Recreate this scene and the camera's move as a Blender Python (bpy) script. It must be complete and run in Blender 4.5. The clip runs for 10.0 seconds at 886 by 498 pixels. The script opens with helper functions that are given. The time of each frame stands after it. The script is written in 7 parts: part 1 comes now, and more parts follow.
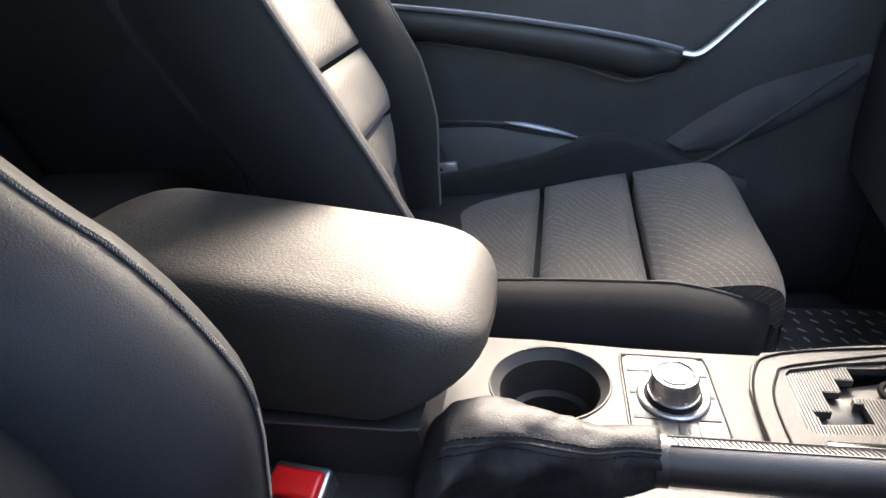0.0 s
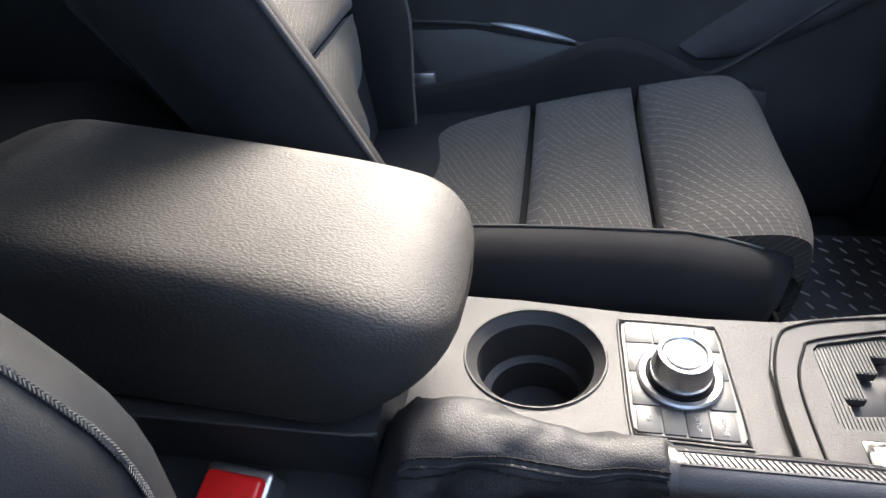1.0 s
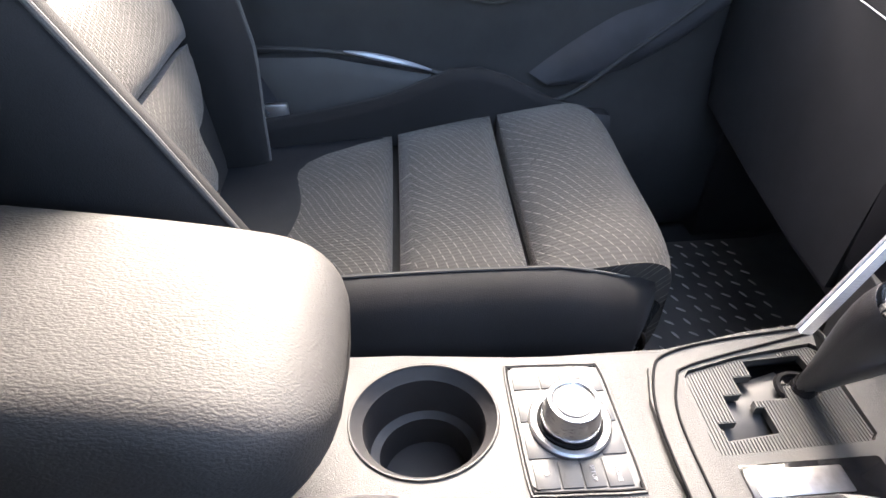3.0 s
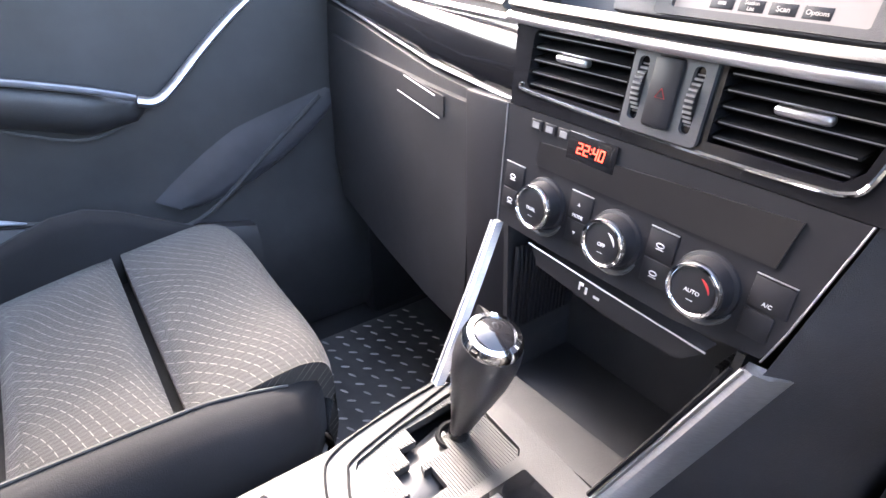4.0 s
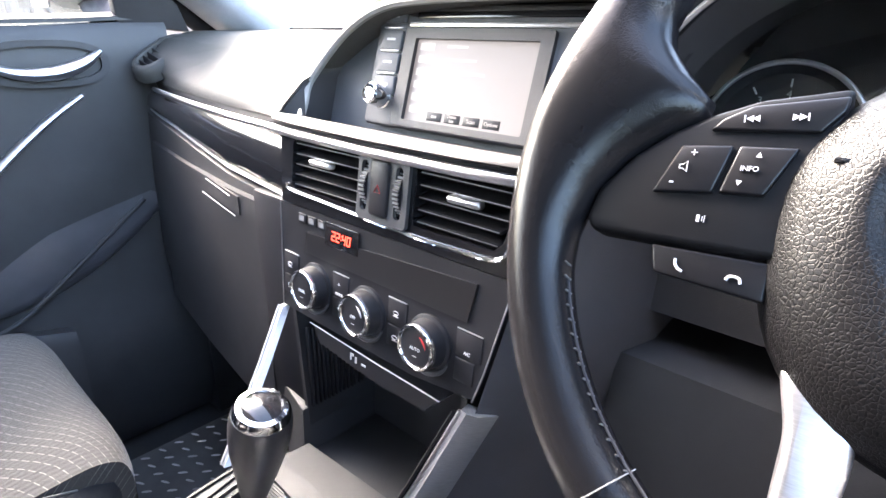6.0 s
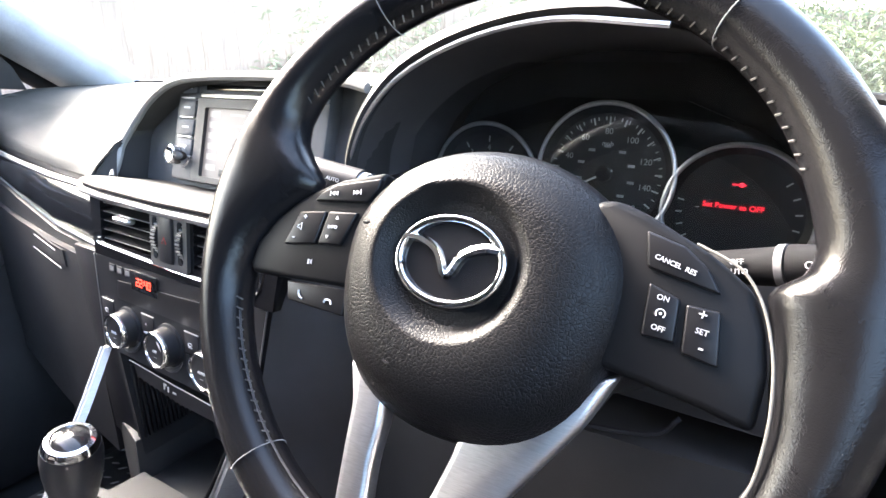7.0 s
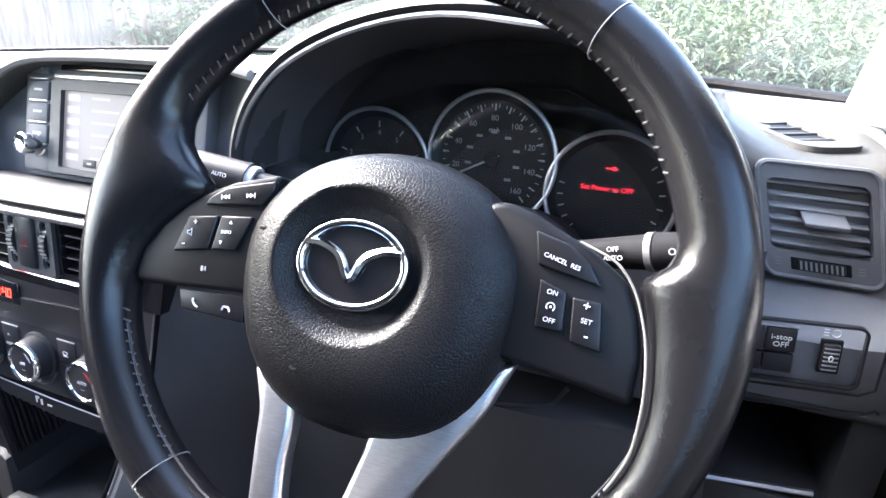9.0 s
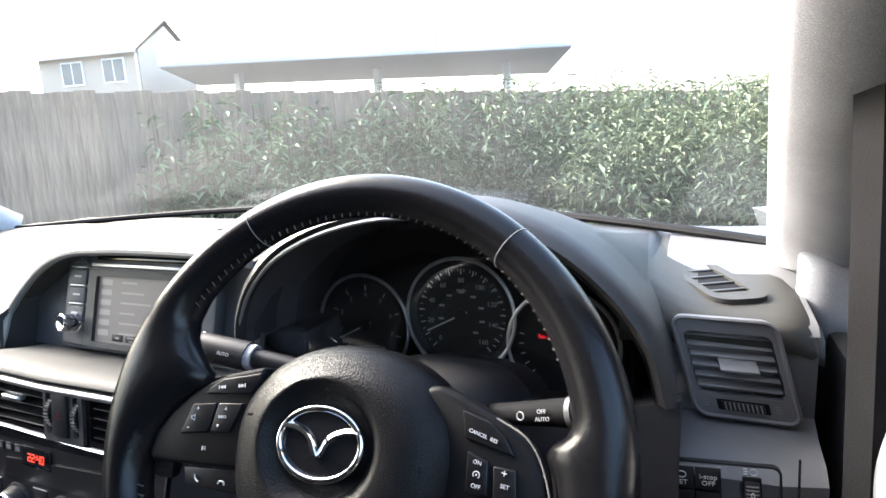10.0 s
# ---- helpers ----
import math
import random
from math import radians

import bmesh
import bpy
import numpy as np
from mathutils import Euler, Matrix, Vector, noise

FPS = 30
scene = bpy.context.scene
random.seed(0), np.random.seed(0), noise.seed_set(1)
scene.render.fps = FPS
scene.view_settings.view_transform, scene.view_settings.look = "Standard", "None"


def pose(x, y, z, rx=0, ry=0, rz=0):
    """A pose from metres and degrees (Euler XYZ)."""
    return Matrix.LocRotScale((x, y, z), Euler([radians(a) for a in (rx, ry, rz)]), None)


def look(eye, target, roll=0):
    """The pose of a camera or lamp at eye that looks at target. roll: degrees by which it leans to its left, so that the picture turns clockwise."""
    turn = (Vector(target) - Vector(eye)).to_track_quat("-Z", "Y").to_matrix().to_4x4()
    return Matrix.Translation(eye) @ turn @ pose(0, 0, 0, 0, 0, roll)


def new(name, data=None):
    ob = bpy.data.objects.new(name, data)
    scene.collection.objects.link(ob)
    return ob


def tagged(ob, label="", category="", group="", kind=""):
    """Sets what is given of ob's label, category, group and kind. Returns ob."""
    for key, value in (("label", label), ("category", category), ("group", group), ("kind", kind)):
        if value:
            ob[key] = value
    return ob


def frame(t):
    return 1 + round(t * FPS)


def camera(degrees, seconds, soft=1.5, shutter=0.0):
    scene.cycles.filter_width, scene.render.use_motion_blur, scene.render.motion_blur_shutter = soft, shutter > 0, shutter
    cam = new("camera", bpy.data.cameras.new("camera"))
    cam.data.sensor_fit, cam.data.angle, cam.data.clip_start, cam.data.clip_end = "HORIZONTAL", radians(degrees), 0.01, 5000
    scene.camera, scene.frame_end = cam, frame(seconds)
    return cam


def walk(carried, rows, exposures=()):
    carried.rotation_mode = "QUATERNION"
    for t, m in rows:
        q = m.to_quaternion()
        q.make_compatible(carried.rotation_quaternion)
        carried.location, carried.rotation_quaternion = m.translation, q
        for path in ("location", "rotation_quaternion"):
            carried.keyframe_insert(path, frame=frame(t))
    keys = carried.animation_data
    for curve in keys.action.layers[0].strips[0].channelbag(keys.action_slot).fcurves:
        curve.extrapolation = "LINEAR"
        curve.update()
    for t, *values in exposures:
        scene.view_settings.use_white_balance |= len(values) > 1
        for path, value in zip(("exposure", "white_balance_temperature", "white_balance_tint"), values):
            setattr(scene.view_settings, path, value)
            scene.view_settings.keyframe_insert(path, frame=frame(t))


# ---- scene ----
cam = camera(75.7, 10.0)
PATH = [
    (0, (0.395, 0.094, 1.107), (-1.296, -0.328, 0.126), -7.2),
    (0.5, (0.331, 0.086, 1.093), (-1.282, -0.328, -0.014), -7.5),
    (1, (0.272, 0.091, 1.087), (-1.222, -0.293, -0.187), -7.7),
    (1.5, (0.248, 0.061, 1.094), (-1.164, -0.342, -0.264), -8.0),
    (2, (0.237, 0.059, 1.093), (-1.138, -0.307, -0.313), -8.1),
    (2.2, (0.23, 0.062, 1.096), (-1.147, -0.239, -0.323), -8.4),
    (3.3, (0.217, 0.107, 1.094), (-1.348, 0.426, -0.109), 0.0),
    (3.5, (0.217, 0.132, 1.107), (-1.322, 0.655, -0.06), -0.4),
    (4, (0.231, 0.175, 1.095), (-1.179, 1.182, 0.096), 0.0),
    (4.5, (0.216, 0.222, 1.077), (-0.981, 1.463, 0.063), 2.1),
    (5, (0.224, 0.229, 1.077), (-0.959, 1.527, 0.121), 1.8),
    (5.2, (0.236, 0.228, 1.079), (-0.958, 1.534, 0.148), 1.3),
    (6.3, (0.401, 0.212, 1.131), (-0.849, 1.633, 0.485), 0.5),
    (6.5, (0.435, 0.216, 1.138), (-0.778, 1.677, 0.511), 0.4),
    (7, (0.516, 0.226, 1.161), (-0.537, 1.8, 0.519), -0.5),
    (7.5, (0.516, 0.242, 1.172), (-0.259, 1.922, 0.413), 0.4),
    (8, (0.518, 0.229, 1.179), (-0.187, 1.944, 0.428), 0.7),
    (8.5, (0.515, 0.225, 1.181), (-0.191, 1.942, 0.439), 0.8),
    (9, (0.512, 0.222, 1.18), (-0.183, 1.941, 0.431), 0.9),
    (9.5, (0.519, 0.214, 1.192), (-0.199, 1.951, 0.507), 0.3),
    (10, (0.579, 0.186, 1.247), (-0.22, 1.978, 0.858), -3.3),
]
EXPOSURES = [(0.0, 4.1, 6900, 17), (1.0, 3.8, 6450, 15), (2.2, 3.8, 6450, 15), (3.5, 5.05, 6800, 21), (4.0, 5.35, 6600, 22), (5.0, 5.8, 6400, 22), (6.5, 4.8, 6500, 17), (9.0, 4.62, 5850, 16), (9.5, 4.6, 5850, 16), (10.0, 3.4, 6250, 14)]
walk(cam, [(t, look(eye, target, roll)) for t, eye, target, roll in PATH], EXPOSURES)

# ---- daylight ----
SUN_FROM = Vector((-0.82, 0.14, 0.60)).normalized()
world = bpy.data.worlds.new("daylight")
scene.world = world
world.use_nodes = True
_wn = world.node_tree.nodes
_wl = world.node_tree.links
_sky = _wn.new("ShaderNodeTexSky")
_sky.sky_type = "NISHITA"
_sky.sun_disc = False
_sky.sun_elevation = math.asin(SUN_FROM.z)
_sky.sun_rotation = math.atan2(SUN_FROM.x, SUN_FROM.y)
_sky.air_density = 1.0
_sky.dust_density = 5.0
_sky.ozone_density = 0.4
_wn["Background"].inputs[1].default_value = 0.15
_wl.new(_sky.outputs[0], _wn["Background"].inputs[0])
_sun = bpy.data.lights.new("sun", "SUN")
_sun.energy = 1.55
_sun.angle = radians(24.0)
_sun.color = (1.0, 0.95, 0.86)
sun = new("sun", _sun)
sun.matrix_world = look(SUN_FROM * 20, (0, 0, 0))

# ---- materials ----


def mat_base(name):
    m = bpy.data.materials.new(name)
    m.use_nodes = True
    nt = m.node_tree
    return m, nt, nt.nodes["Principled BSDF"]


def coords(nt, scale=(1, 1, 1)):
    tc = nt.nodes.new("ShaderNodeTexCoord")
    mp = nt.nodes.new("ShaderNodeMapping")
    mp.inputs["Scale"].default_value = scale
    nt.links.new(tc.outputs["Object"], mp.inputs["Vector"])
    return mp.outputs[0]


def noise_tex(nt, vec, scale, detail=4.0, rough=0.55):
    n = nt.nodes.new("ShaderNodeTexNoise")
    n.inputs["Scale"].default_value = scale
    n.inputs["Detail"].default_value = detail
    n.inputs["Roughness"].default_value = rough
    nt.links.new(vec, n.inputs["Vector"])
    return n.outputs["Fac"]


def ramp(nt, fac, stops):
    r = nt.nodes.new("ShaderNodeValToRGB")
    e = r.color_ramp.elements
    while len(e) < len(stops):
        e.new(0.5)
    for el, (p, c) in zip(e, stops):
        el.position = p
        el.color = (*c, 1) if len(c) == 3 else c
    nt.links.new(fac, r.inputs[0])
    return r.outputs[0]


def math_node(nt, op, a, b=None, c=None):
    n = nt.nodes.new("ShaderNodeMath")
    n.operation = op
    for i, v in enumerate((a, b, c)):
        if v is None:
            continue
        if isinstance(v, (int, float)):
            n.inputs[i].default_value = v
        else:
            nt.links.new(v, n.inputs[i])
    return n.outputs[0]


def mixc(nt, fac, a, b):
    n = nt.nodes.new("ShaderNodeMix")
    n.data_type = "RGBA"
    for sock, v in ((n.inputs[0], fac), (n.inputs[6], a), (n.inputs[7], b)):
        if isinstance(v, (int, float)):
            sock.default_value = v
        elif isinstance(v, tuple):
            sock.default_value = (*v, 1)
        else:
            nt.links.new(v, sock)
    return n.outputs[2]


def bump(nt, bsdf, height, strength, dist=0.001):
    b = nt.nodes.new("ShaderNodeBump")
    b.inputs["Strength"].default_value = strength
    b.inputs["Distance"].default_value = dist
    nt.links.new(height, b.inputs["Height"])
    nt.links.new(b.outputs[0], bsdf.inputs["Normal"])


def grained(name, col, rough, grain=900, strength=0.25, vary=0.25, metal=0.0, spec=0.5, cells=False, dust=0.0):
    """Moulded plastic or leather: fine grain, slow variation of tone and gloss, a little dust."""
    m, nt, b = mat_base(name)
    v = coords(nt)
    slow = noise_tex(nt, v, 14, 5)
    lo = tuple(c * (1 - vary) for c in col)
    hi = tuple(c * (1 + vary) for c in col)
    base = ramp(nt, slow, [(0.3, lo), (0.7, hi)])
    if dust:
        specks = ramp(nt, noise_tex(nt, v, 420, 2), [(0.66, (0, 0, 0)), (0.78, (dust, dust, dust))])
        base = mixc(nt, specks, base, (0.22, 0.21, 0.19))
    nt.links.new(base, b.inputs["Base Color"])
    r = nt.nodes.new("ShaderNodeMapRange")
    r.inputs[3].default_value = rough * 0.93
    r.inputs[4].default_value = min(1, rough * 1.07)
    nt.links.new(noise_tex(nt, v, 60, 3), r.inputs[0])
    nt.links.new(r.outputs[0], b.inputs["Roughness"])
    b.inputs["Metallic"].default_value = metal
    b.inputs["Specular IOR Level"].default_value = spec
    if strength:
        if cells:
            vo = nt.nodes.new("ShaderNodeTexVoronoi")
            vo.feature = "DISTANCE_TO_EDGE"
            vo.inputs["Scale"].default_value = grain
            warp = nt.nodes.new("ShaderNodeMixRGB")
            warp.inputs[0].default_value = 0.0012
            nz = nt.nodes.new("ShaderNodeTexNoise")
            nz.inputs["Scale"].default_value = grain * 0.5
            nt.links.new(v, nz.inputs["Vector"])
            nt.links.new(v, warp.inputs[1])
            nt.links.new(nz.outputs["Color"], warp.inputs[2])
            nt.links.new(warp.outputs[0], vo.inputs["Vector"])
            h = ramp(nt, vo.outputs["Distance"], [(0.0, (0, 0, 0)), (0.16, (1, 1, 1))])
        else:
            h = noise_tex(nt, v, grain, 3, 0.6)
        bump(nt, b, h, strength)
    return m


def wrinkled(name, col, rough, spec):
    """Soft vinyl with fine wrinkles drawn out along the car, and a few scuffs."""
    m, nt, b = mat_base(name)
    v = coords(nt)
    long_v = coords(nt, (1.7, 0.75, 1.7))
    slow = noise_tex(nt, v, 11, 5)
    base = ramp(nt, slow, [(0.3, tuple(c * 0.82 for c in col)), (0.7, tuple(c * 1.15 for c in col))])
    scuffs = ramp(nt, noise_tex(nt, v, 70, 6, 0.7), [(0.66, (0, 0, 0)), (0.74, (0.3,) * 3)])
    nt.links.new(mixc(nt, scuffs, base, (0.07, 0.065, 0.055)), b.inputs["Base Color"])
    r = nt.nodes.new("ShaderNodeMapRange")
    r.inputs[3].default_value = rough * 0.88
    r.inputs[4].default_value = rough * 1.12
    nt.links.new(noise_tex(nt, v, 30, 5, 0.65), r.inputs[0])
    nt.links.new(r.outputs[0], b.inputs["Roughness"])
    b.inputs["Specular IOR Level"].default_value = spec
    fine = ramp(nt, noise_tex(nt, long_v, 400, 3, 0.5), [(0.32, (0, 0, 0)), (0.62, (1, 1, 1))])
    bump(nt, b, fine, 0.30, 0.0010)
    return m


def plain(name, col, rough, metal=0.0, coat=0.0, spec=0.5):
    m, nt, b = mat_base(name)
    v = coords(nt)
    s = noise_tex(nt, v, 35, 4)
    nt.links.new(ramp(nt, s, [(0.3, tuple(c * 0.88 for c in col)), (0.7, tuple(min(1, c * 1.08) for c in col))]), b.inputs["Base Color"])
    r = nt.nodes.new("ShaderNodeMapRange")
    r.inputs[3].default_value = rough * 0.7
    r.inputs[4].default_value = min(1, rough * 1.4)
    nt.links.new(noise_tex(nt, v, 120, 4), r.inputs[0])
    nt.links.new(r.outputs[0], b.inputs["Roughness"])
    b.inputs["Metallic"].default_value = metal
    b.inputs["Coat Weight"].default_value = coat
    b.inputs["Specular IOR Level"].default_value = spec
    return m


def glowing(name, col, strength):
    m, nt, b = mat_base(name)
    b.inputs["Base Color"].default_value = (*[c * 0.10 for c in col], 1)
    b.inputs["Emission Color"].default_value = (*col, 1)
    b.inputs["Emission Strength"].default_value = strength
    return m


def seat_cloth(name):
    """Charcoal woven cloth with short pale threads laid in slanting, slightly wavy rows."""
    m, nt, b = mat_base(name)
    v = coords(nt)
    sep = nt.nodes.new("ShaderNodeSeparateXYZ")
    nt.links.new(v, sep.inputs[0])
    x, y, z = sep.outputs
    along = math_node(nt, "SUBTRACT", y, z)
    s = math_node(nt, "ADD", math_node(nt, "MULTIPLY", along, 0.52), math_node(nt, "MULTIPLY", x, 0.854))
    wob = math_node(nt, "MULTIPLY", math_node(nt, "SINE", math_node(nt, "MULTIPLY", s, 36.0)), 0.0040)
    r = math_node(nt, "ADD", math_node(nt, "SUBTRACT", math_node(nt, "MULTIPLY", along, 0.854), math_node(nt, "MULTIPLY", x, 0.52)), wob)
    p = math_node(nt, "MULTIPLY", r, 1 / 0.0080)
    line = math_node(nt, "FLOOR", p)
    dash_at = math_node(nt, "FRACT", math_node(nt, "ADD", math_node(nt, "MULTIPLY", s, 1 / 0.0118), math_node(nt, "MULTIPLY", line, 0.38)))
    thread = math_node(nt, "MULTIPLY", math_node(nt, "LESS_THAN", math_node(nt, "FRACT", p), 0.085), math_node(nt, "LESS_THAN", dash_at, 0.70))
    fade = ramp(nt, noise_tex(nt, v, 40, 3), [(0.30, (0.35,) * 3), (0.55, (1, 1, 1))])
    thread = math_node(nt, "MULTIPLY", thread, fade)
    ribs = math_node(nt, "SINE", math_node(nt, "MULTIPLY", math_node(nt, "ADD", x, math_node(nt, "MULTIPLY", wob, 0.5)), 1250.0))
    weave = nt.nodes.new("ShaderNodeTexWave")
    weave.inputs["Scale"].default_value = 330
    weave.inputs["Distortion"].default_value = 1.5
    nt.links.new(v, weave.inputs["Vector"])
    ground_c = mixc(nt, weave.outputs["Fac"], (0.020, 0.018, 0.016), (0.033, 0.030, 0.026))
    ground_c = mixc(nt, ramp(nt, noise_tex(nt, v, 9, 4), [(0.35, (0, 0, 0)), (0.7, (0.5,) * 3)]), ground_c, (0.038, 0.034, 0.029))
    nt.links.new(mixc(nt, thread, ground_c, (0.15, 0.14, 0.122)), b.inputs["Base Color"])
    b.inputs["Roughness"].default_value = 0.8
    b.inputs["Sheen Weight"].default_value = 0.15
    b.inputs["Sheen Roughness"].default_value = 0.4
    h = math_node(nt, "ADD", math_node(nt, "MULTIPLY", weave.outputs["Fac"], 0.5), math_node(nt, "MULTIPLY", ribs, 0.4))
    bump(nt, b, h, 0.35, 0.0015)
    return m


def cloth(name, col, scale=700, sheen=0.3):
    m, nt, b = mat_base(name)
    v = coords(nt)
    n1 = noise_tex(nt, v, 10, 5)
    n2 = noise_tex(nt, v, scale, 2)
    base = ramp(nt, n1, [(0.3, tuple(c * 0.75 for c in col)), (0.7, tuple(c * 1.25 for c in col))])
    base = mixc(nt, ramp(nt, n2, [(0.4, (0, 0, 0)), (0.75, (0.5,) * 3)]), base, tuple(c * 1.7 for c in col))
    nt.links.new(base, b.inputs["Base Color"])
    b.inputs["Roughness"].default_value = 0.85
    b.inputs["Specular IOR Level"].default_value = 0.18
    b.inputs["Sheen Weight"].default_value = sheen
    bump(nt, b, n2, 0.3)
    return m


def brushed(name, col, rough, metal=1.0):
    m, nt, b = mat_base(name)
    v = coords(nt, (1, 1, 12))
    n = noise_tex(nt, v, 160, 3)
    nt.links.new(ramp(nt, n, [(0.3, tuple(c * 0.8 for c in col)), (0.7, col)]), b.inputs["Base Color"])
    b.inputs["Metallic"].default_value = metal
    r = nt.nodes.new("ShaderNodeMapRange")
    r.inputs[3].default_value = rough * 0.8
    r.inputs[4].default_value = rough * 1.3
    nt.links.new(n, r.inputs[0])
    nt.links.new(r.outputs[0], b.inputs["Roughness"])
    return m


def clear_glass(name, tint=(0.93, 0.97, 0.95), haze=0.0):
    m = bpy.data.materials.new(name)
    m.use_nodes = True
    nt = m.node_tree
    nt.nodes.remove(nt.nodes["Principled BSDF"])
    out = nt.nodes["Material Output"]
    tr = nt.nodes.new("ShaderNodeBsdfTransparent")
    tr.inputs[0].default_value = (*tint, 1)
    gl = nt.nodes.new("ShaderNodeBsdfGlossy")
    gl.inputs["Roughness"].default_value = 0.02
    lw = nt.nodes.new("ShaderNodeLayerWeight")
    lw.inputs[0].default_value = 0.5
    gloss = math_node(nt, "ADD", math_node(nt, "MULTIPLY", math_node(nt, "POWER", lw.outputs["Facing"], 5.0), 0.8), 0.02)
    mx = nt.nodes.new("ShaderNodeMixShader")
    nt.links.new(gloss, mx.inputs[0])
    nt.links.new(tr.outputs[0], mx.inputs[1])
    nt.links.new(gl.outputs[0], mx.inputs[2])
    last = mx.outputs[0]
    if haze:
        # Patchy dust film, also mixed in as a whitish glare veil
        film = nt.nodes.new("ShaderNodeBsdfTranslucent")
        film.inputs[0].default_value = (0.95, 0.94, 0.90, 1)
        dust_veil = nt.nodes.new("ShaderNodeMixShader")
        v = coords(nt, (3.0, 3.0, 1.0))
        nt.links.new(ramp(nt, noise_tex(nt, v, 3.0, 5, 0.6), [(0.3, (haze * 0.5,) * 3), (0.7, (haze * 1.5,) * 3)]), dust_veil.inputs[0])
        nt.links.new(last, dust_veil.inputs[1])
        nt.links.new(film.outputs[0], dust_veil.inputs[2])
        last = dust_veil.outputs[0]
    nt.links.new(last, out.inputs[0])
    return m


def wood_board(name):
    m, nt, b = mat_base(name)
    v = coords(nt, (6, 6, 0.5))
    info = nt.nodes.new("ShaderNodeObjectInfo")
    n = noise_tex(nt, v, 9, 6, 0.65)
    c1 = ramp(nt, n, [(0.25, (0.15, 0.105, 0.075)), (0.55, (0.29, 0.215, 0.155)), (0.8, (0.40, 0.32, 0.25))])
    c2 = mixc(nt, math_node(nt, "MULTIPLY", info.outputs["Random"], 0.5), c1, (0.17, 0.14, 0.12))
    nt.links.new(c2, b.inputs["Base Color"])
    b.inputs["Roughness"].default_value = 0.9
    bump(nt, b, n, 0.5, 0.01)
    return m


def leafy(name, lo, hi):
    m, nt, b = mat_base(name)
    g = nt.nodes.new("ShaderNodeNewGeometry")
    nt.links.new(ramp(nt, g.outputs["Random Per Island"], [(0.0, lo), (0.6, hi), (1.0, tuple(c * 1.5 for c in hi))]), b.inputs["Base Color"])
    b.inputs["Roughness"].default_value = 0.75
    b.inputs["Specular IOR Level"].default_value = 0.2
    b.inputs["Subsurface Weight"].default_value = 0.0
    b.inputs["Transmission Weight"].default_value = 0.0
    return m


M_LEATHER = grained("leather_black", (0.015, 0.015, 0.017), 0.34, 620, 0.15, 0.2, cells=True)
M_LID = wrinkled("armrest_vinyl", (0.023, 0.022, 0.021), 0.62, 0.34)
M_WHEEL = grained("wheel_leather", (0.0065, 0.0065, 0.0072), 0.17, 900, 0.10, 0.12, cells=True, spec=0.24)
M_SLATDARK = grained("demister_slat", (0.020, 0.020, 0.019), 0.55, 1400, 0.08, 0.15)
# Grey slats, brightened in colour to include the light falling on them
M_SLAT = grained("vent_slat_lit", (0.17, 0.17, 0.175), 0.45, 1400, 0.08, 0.15)
M_SPOKE = grained("spoke_plastic", (0.0055, 0.0055, 0.006), 0.48, 1500, 0.06, 0.15, spec=0.14)
M_BEAD = plain("worn_edge", (0.15, 0.14, 0.12), 0.5)
M_GLOSSKEY = grained("key_plastic", (0.0065, 0.0065, 0.0075), 0.34, 1500, 0.05, 0.2, spec=0.26)
M_HUB = grained("airbag_vinyl", (0.0055, 0.0055, 0.0060), 0.34, 560, 0.24, 0.14, cells=True, spec=0.16)
M_SOFT = grained("soft_dash", (0.046, 0.043, 0.046), 0.52, 800, 0.3, 0.2, cells=True)
M_DASHTOP = grained("dash_top_skin", (0.032, 0.031, 0.027), 0.60, 800, 0.3, 0.15, cells=True, dust=0.2, spec=0.4)
M_HARD = grained("hard_plastic", (0.018, 0.0177, 0.019), 0.55, 1100, 0.25, 0.25)
M_DARK = grained("dark_recess", (0.007, 0.007, 0.008), 0.75, 900, 0.2, 0.3, spec=0.12)
M_KEYGREY = grained("key_grey", (0.034, 0.034, 0.035), 0.45, 1500, 0.05, 0.15)
M_CAP = plain("knob_cap_grey", (0.09, 0.09, 0.093), 0.5)
M_KNOB = brushed("knob_silver", (0.50, 0.50, 0.51), 0.28)
M_BUTTON = grained("button_plastic", (0.015, 0.015, 0.017), 0.42, 1500, 0.1, 0.2, spec=0.24)
M_POD = grained("pod_grey", (0.062, 0.064, 0.070), 0.55, 900, 0.25, 0.15, cells=True)
M_GLOSS = plain("gloss_black", (0.010, 0.010, 0.011), 0.12, 0, 0.2, 0.35)
M_PLATE = grained("console_plate", (0.048, 0.047, 0.046), 0.45, 700, 0.30, 0.10, metal=0.08, cells=True, spec=0.42)
M_GAITER = grained("gaiter_leather", (0.016, 0.016, 0.018), 0.56, 420, 0.24, 0.25, cells=True, spec=0.30)
M_SATIN = brushed("satin_silver", (0.60, 0.60, 0.61), 0.36)
M_RIBBED = grained("ribbed_metal", (0.050, 0.049, 0.048), 0.45, 900, 0.1, 0.12, metal=0.2)
M_BEZEL = brushed("bezel_grey", (0.085, 0.085, 0.088), 0.42, 0.5)
M_STRUT = brushed("strut_silver", (0.46, 0.465, 0.475), 0.34, 0.8)
M_DULLRED = plain("dull_red_print", (0.36, 0.02, 0.02), 0.5)
M_CHROME = plain("chrome", (0.82, 0.82, 0.83), 0.07, 1.0)
M_SEATCLOTH = seat_cloth("seat_pattern_cloth")
M_SEATSIDE = cloth("seat_side_cloth", (0.0085, 0.0087, 0.0095), 900, 0.03)
M_SEATVINYL = grained("seat_vinyl", (0.009, 0.0105, 0.0135), 0.60, 900, 0.3, 0.2, spec=0.22)
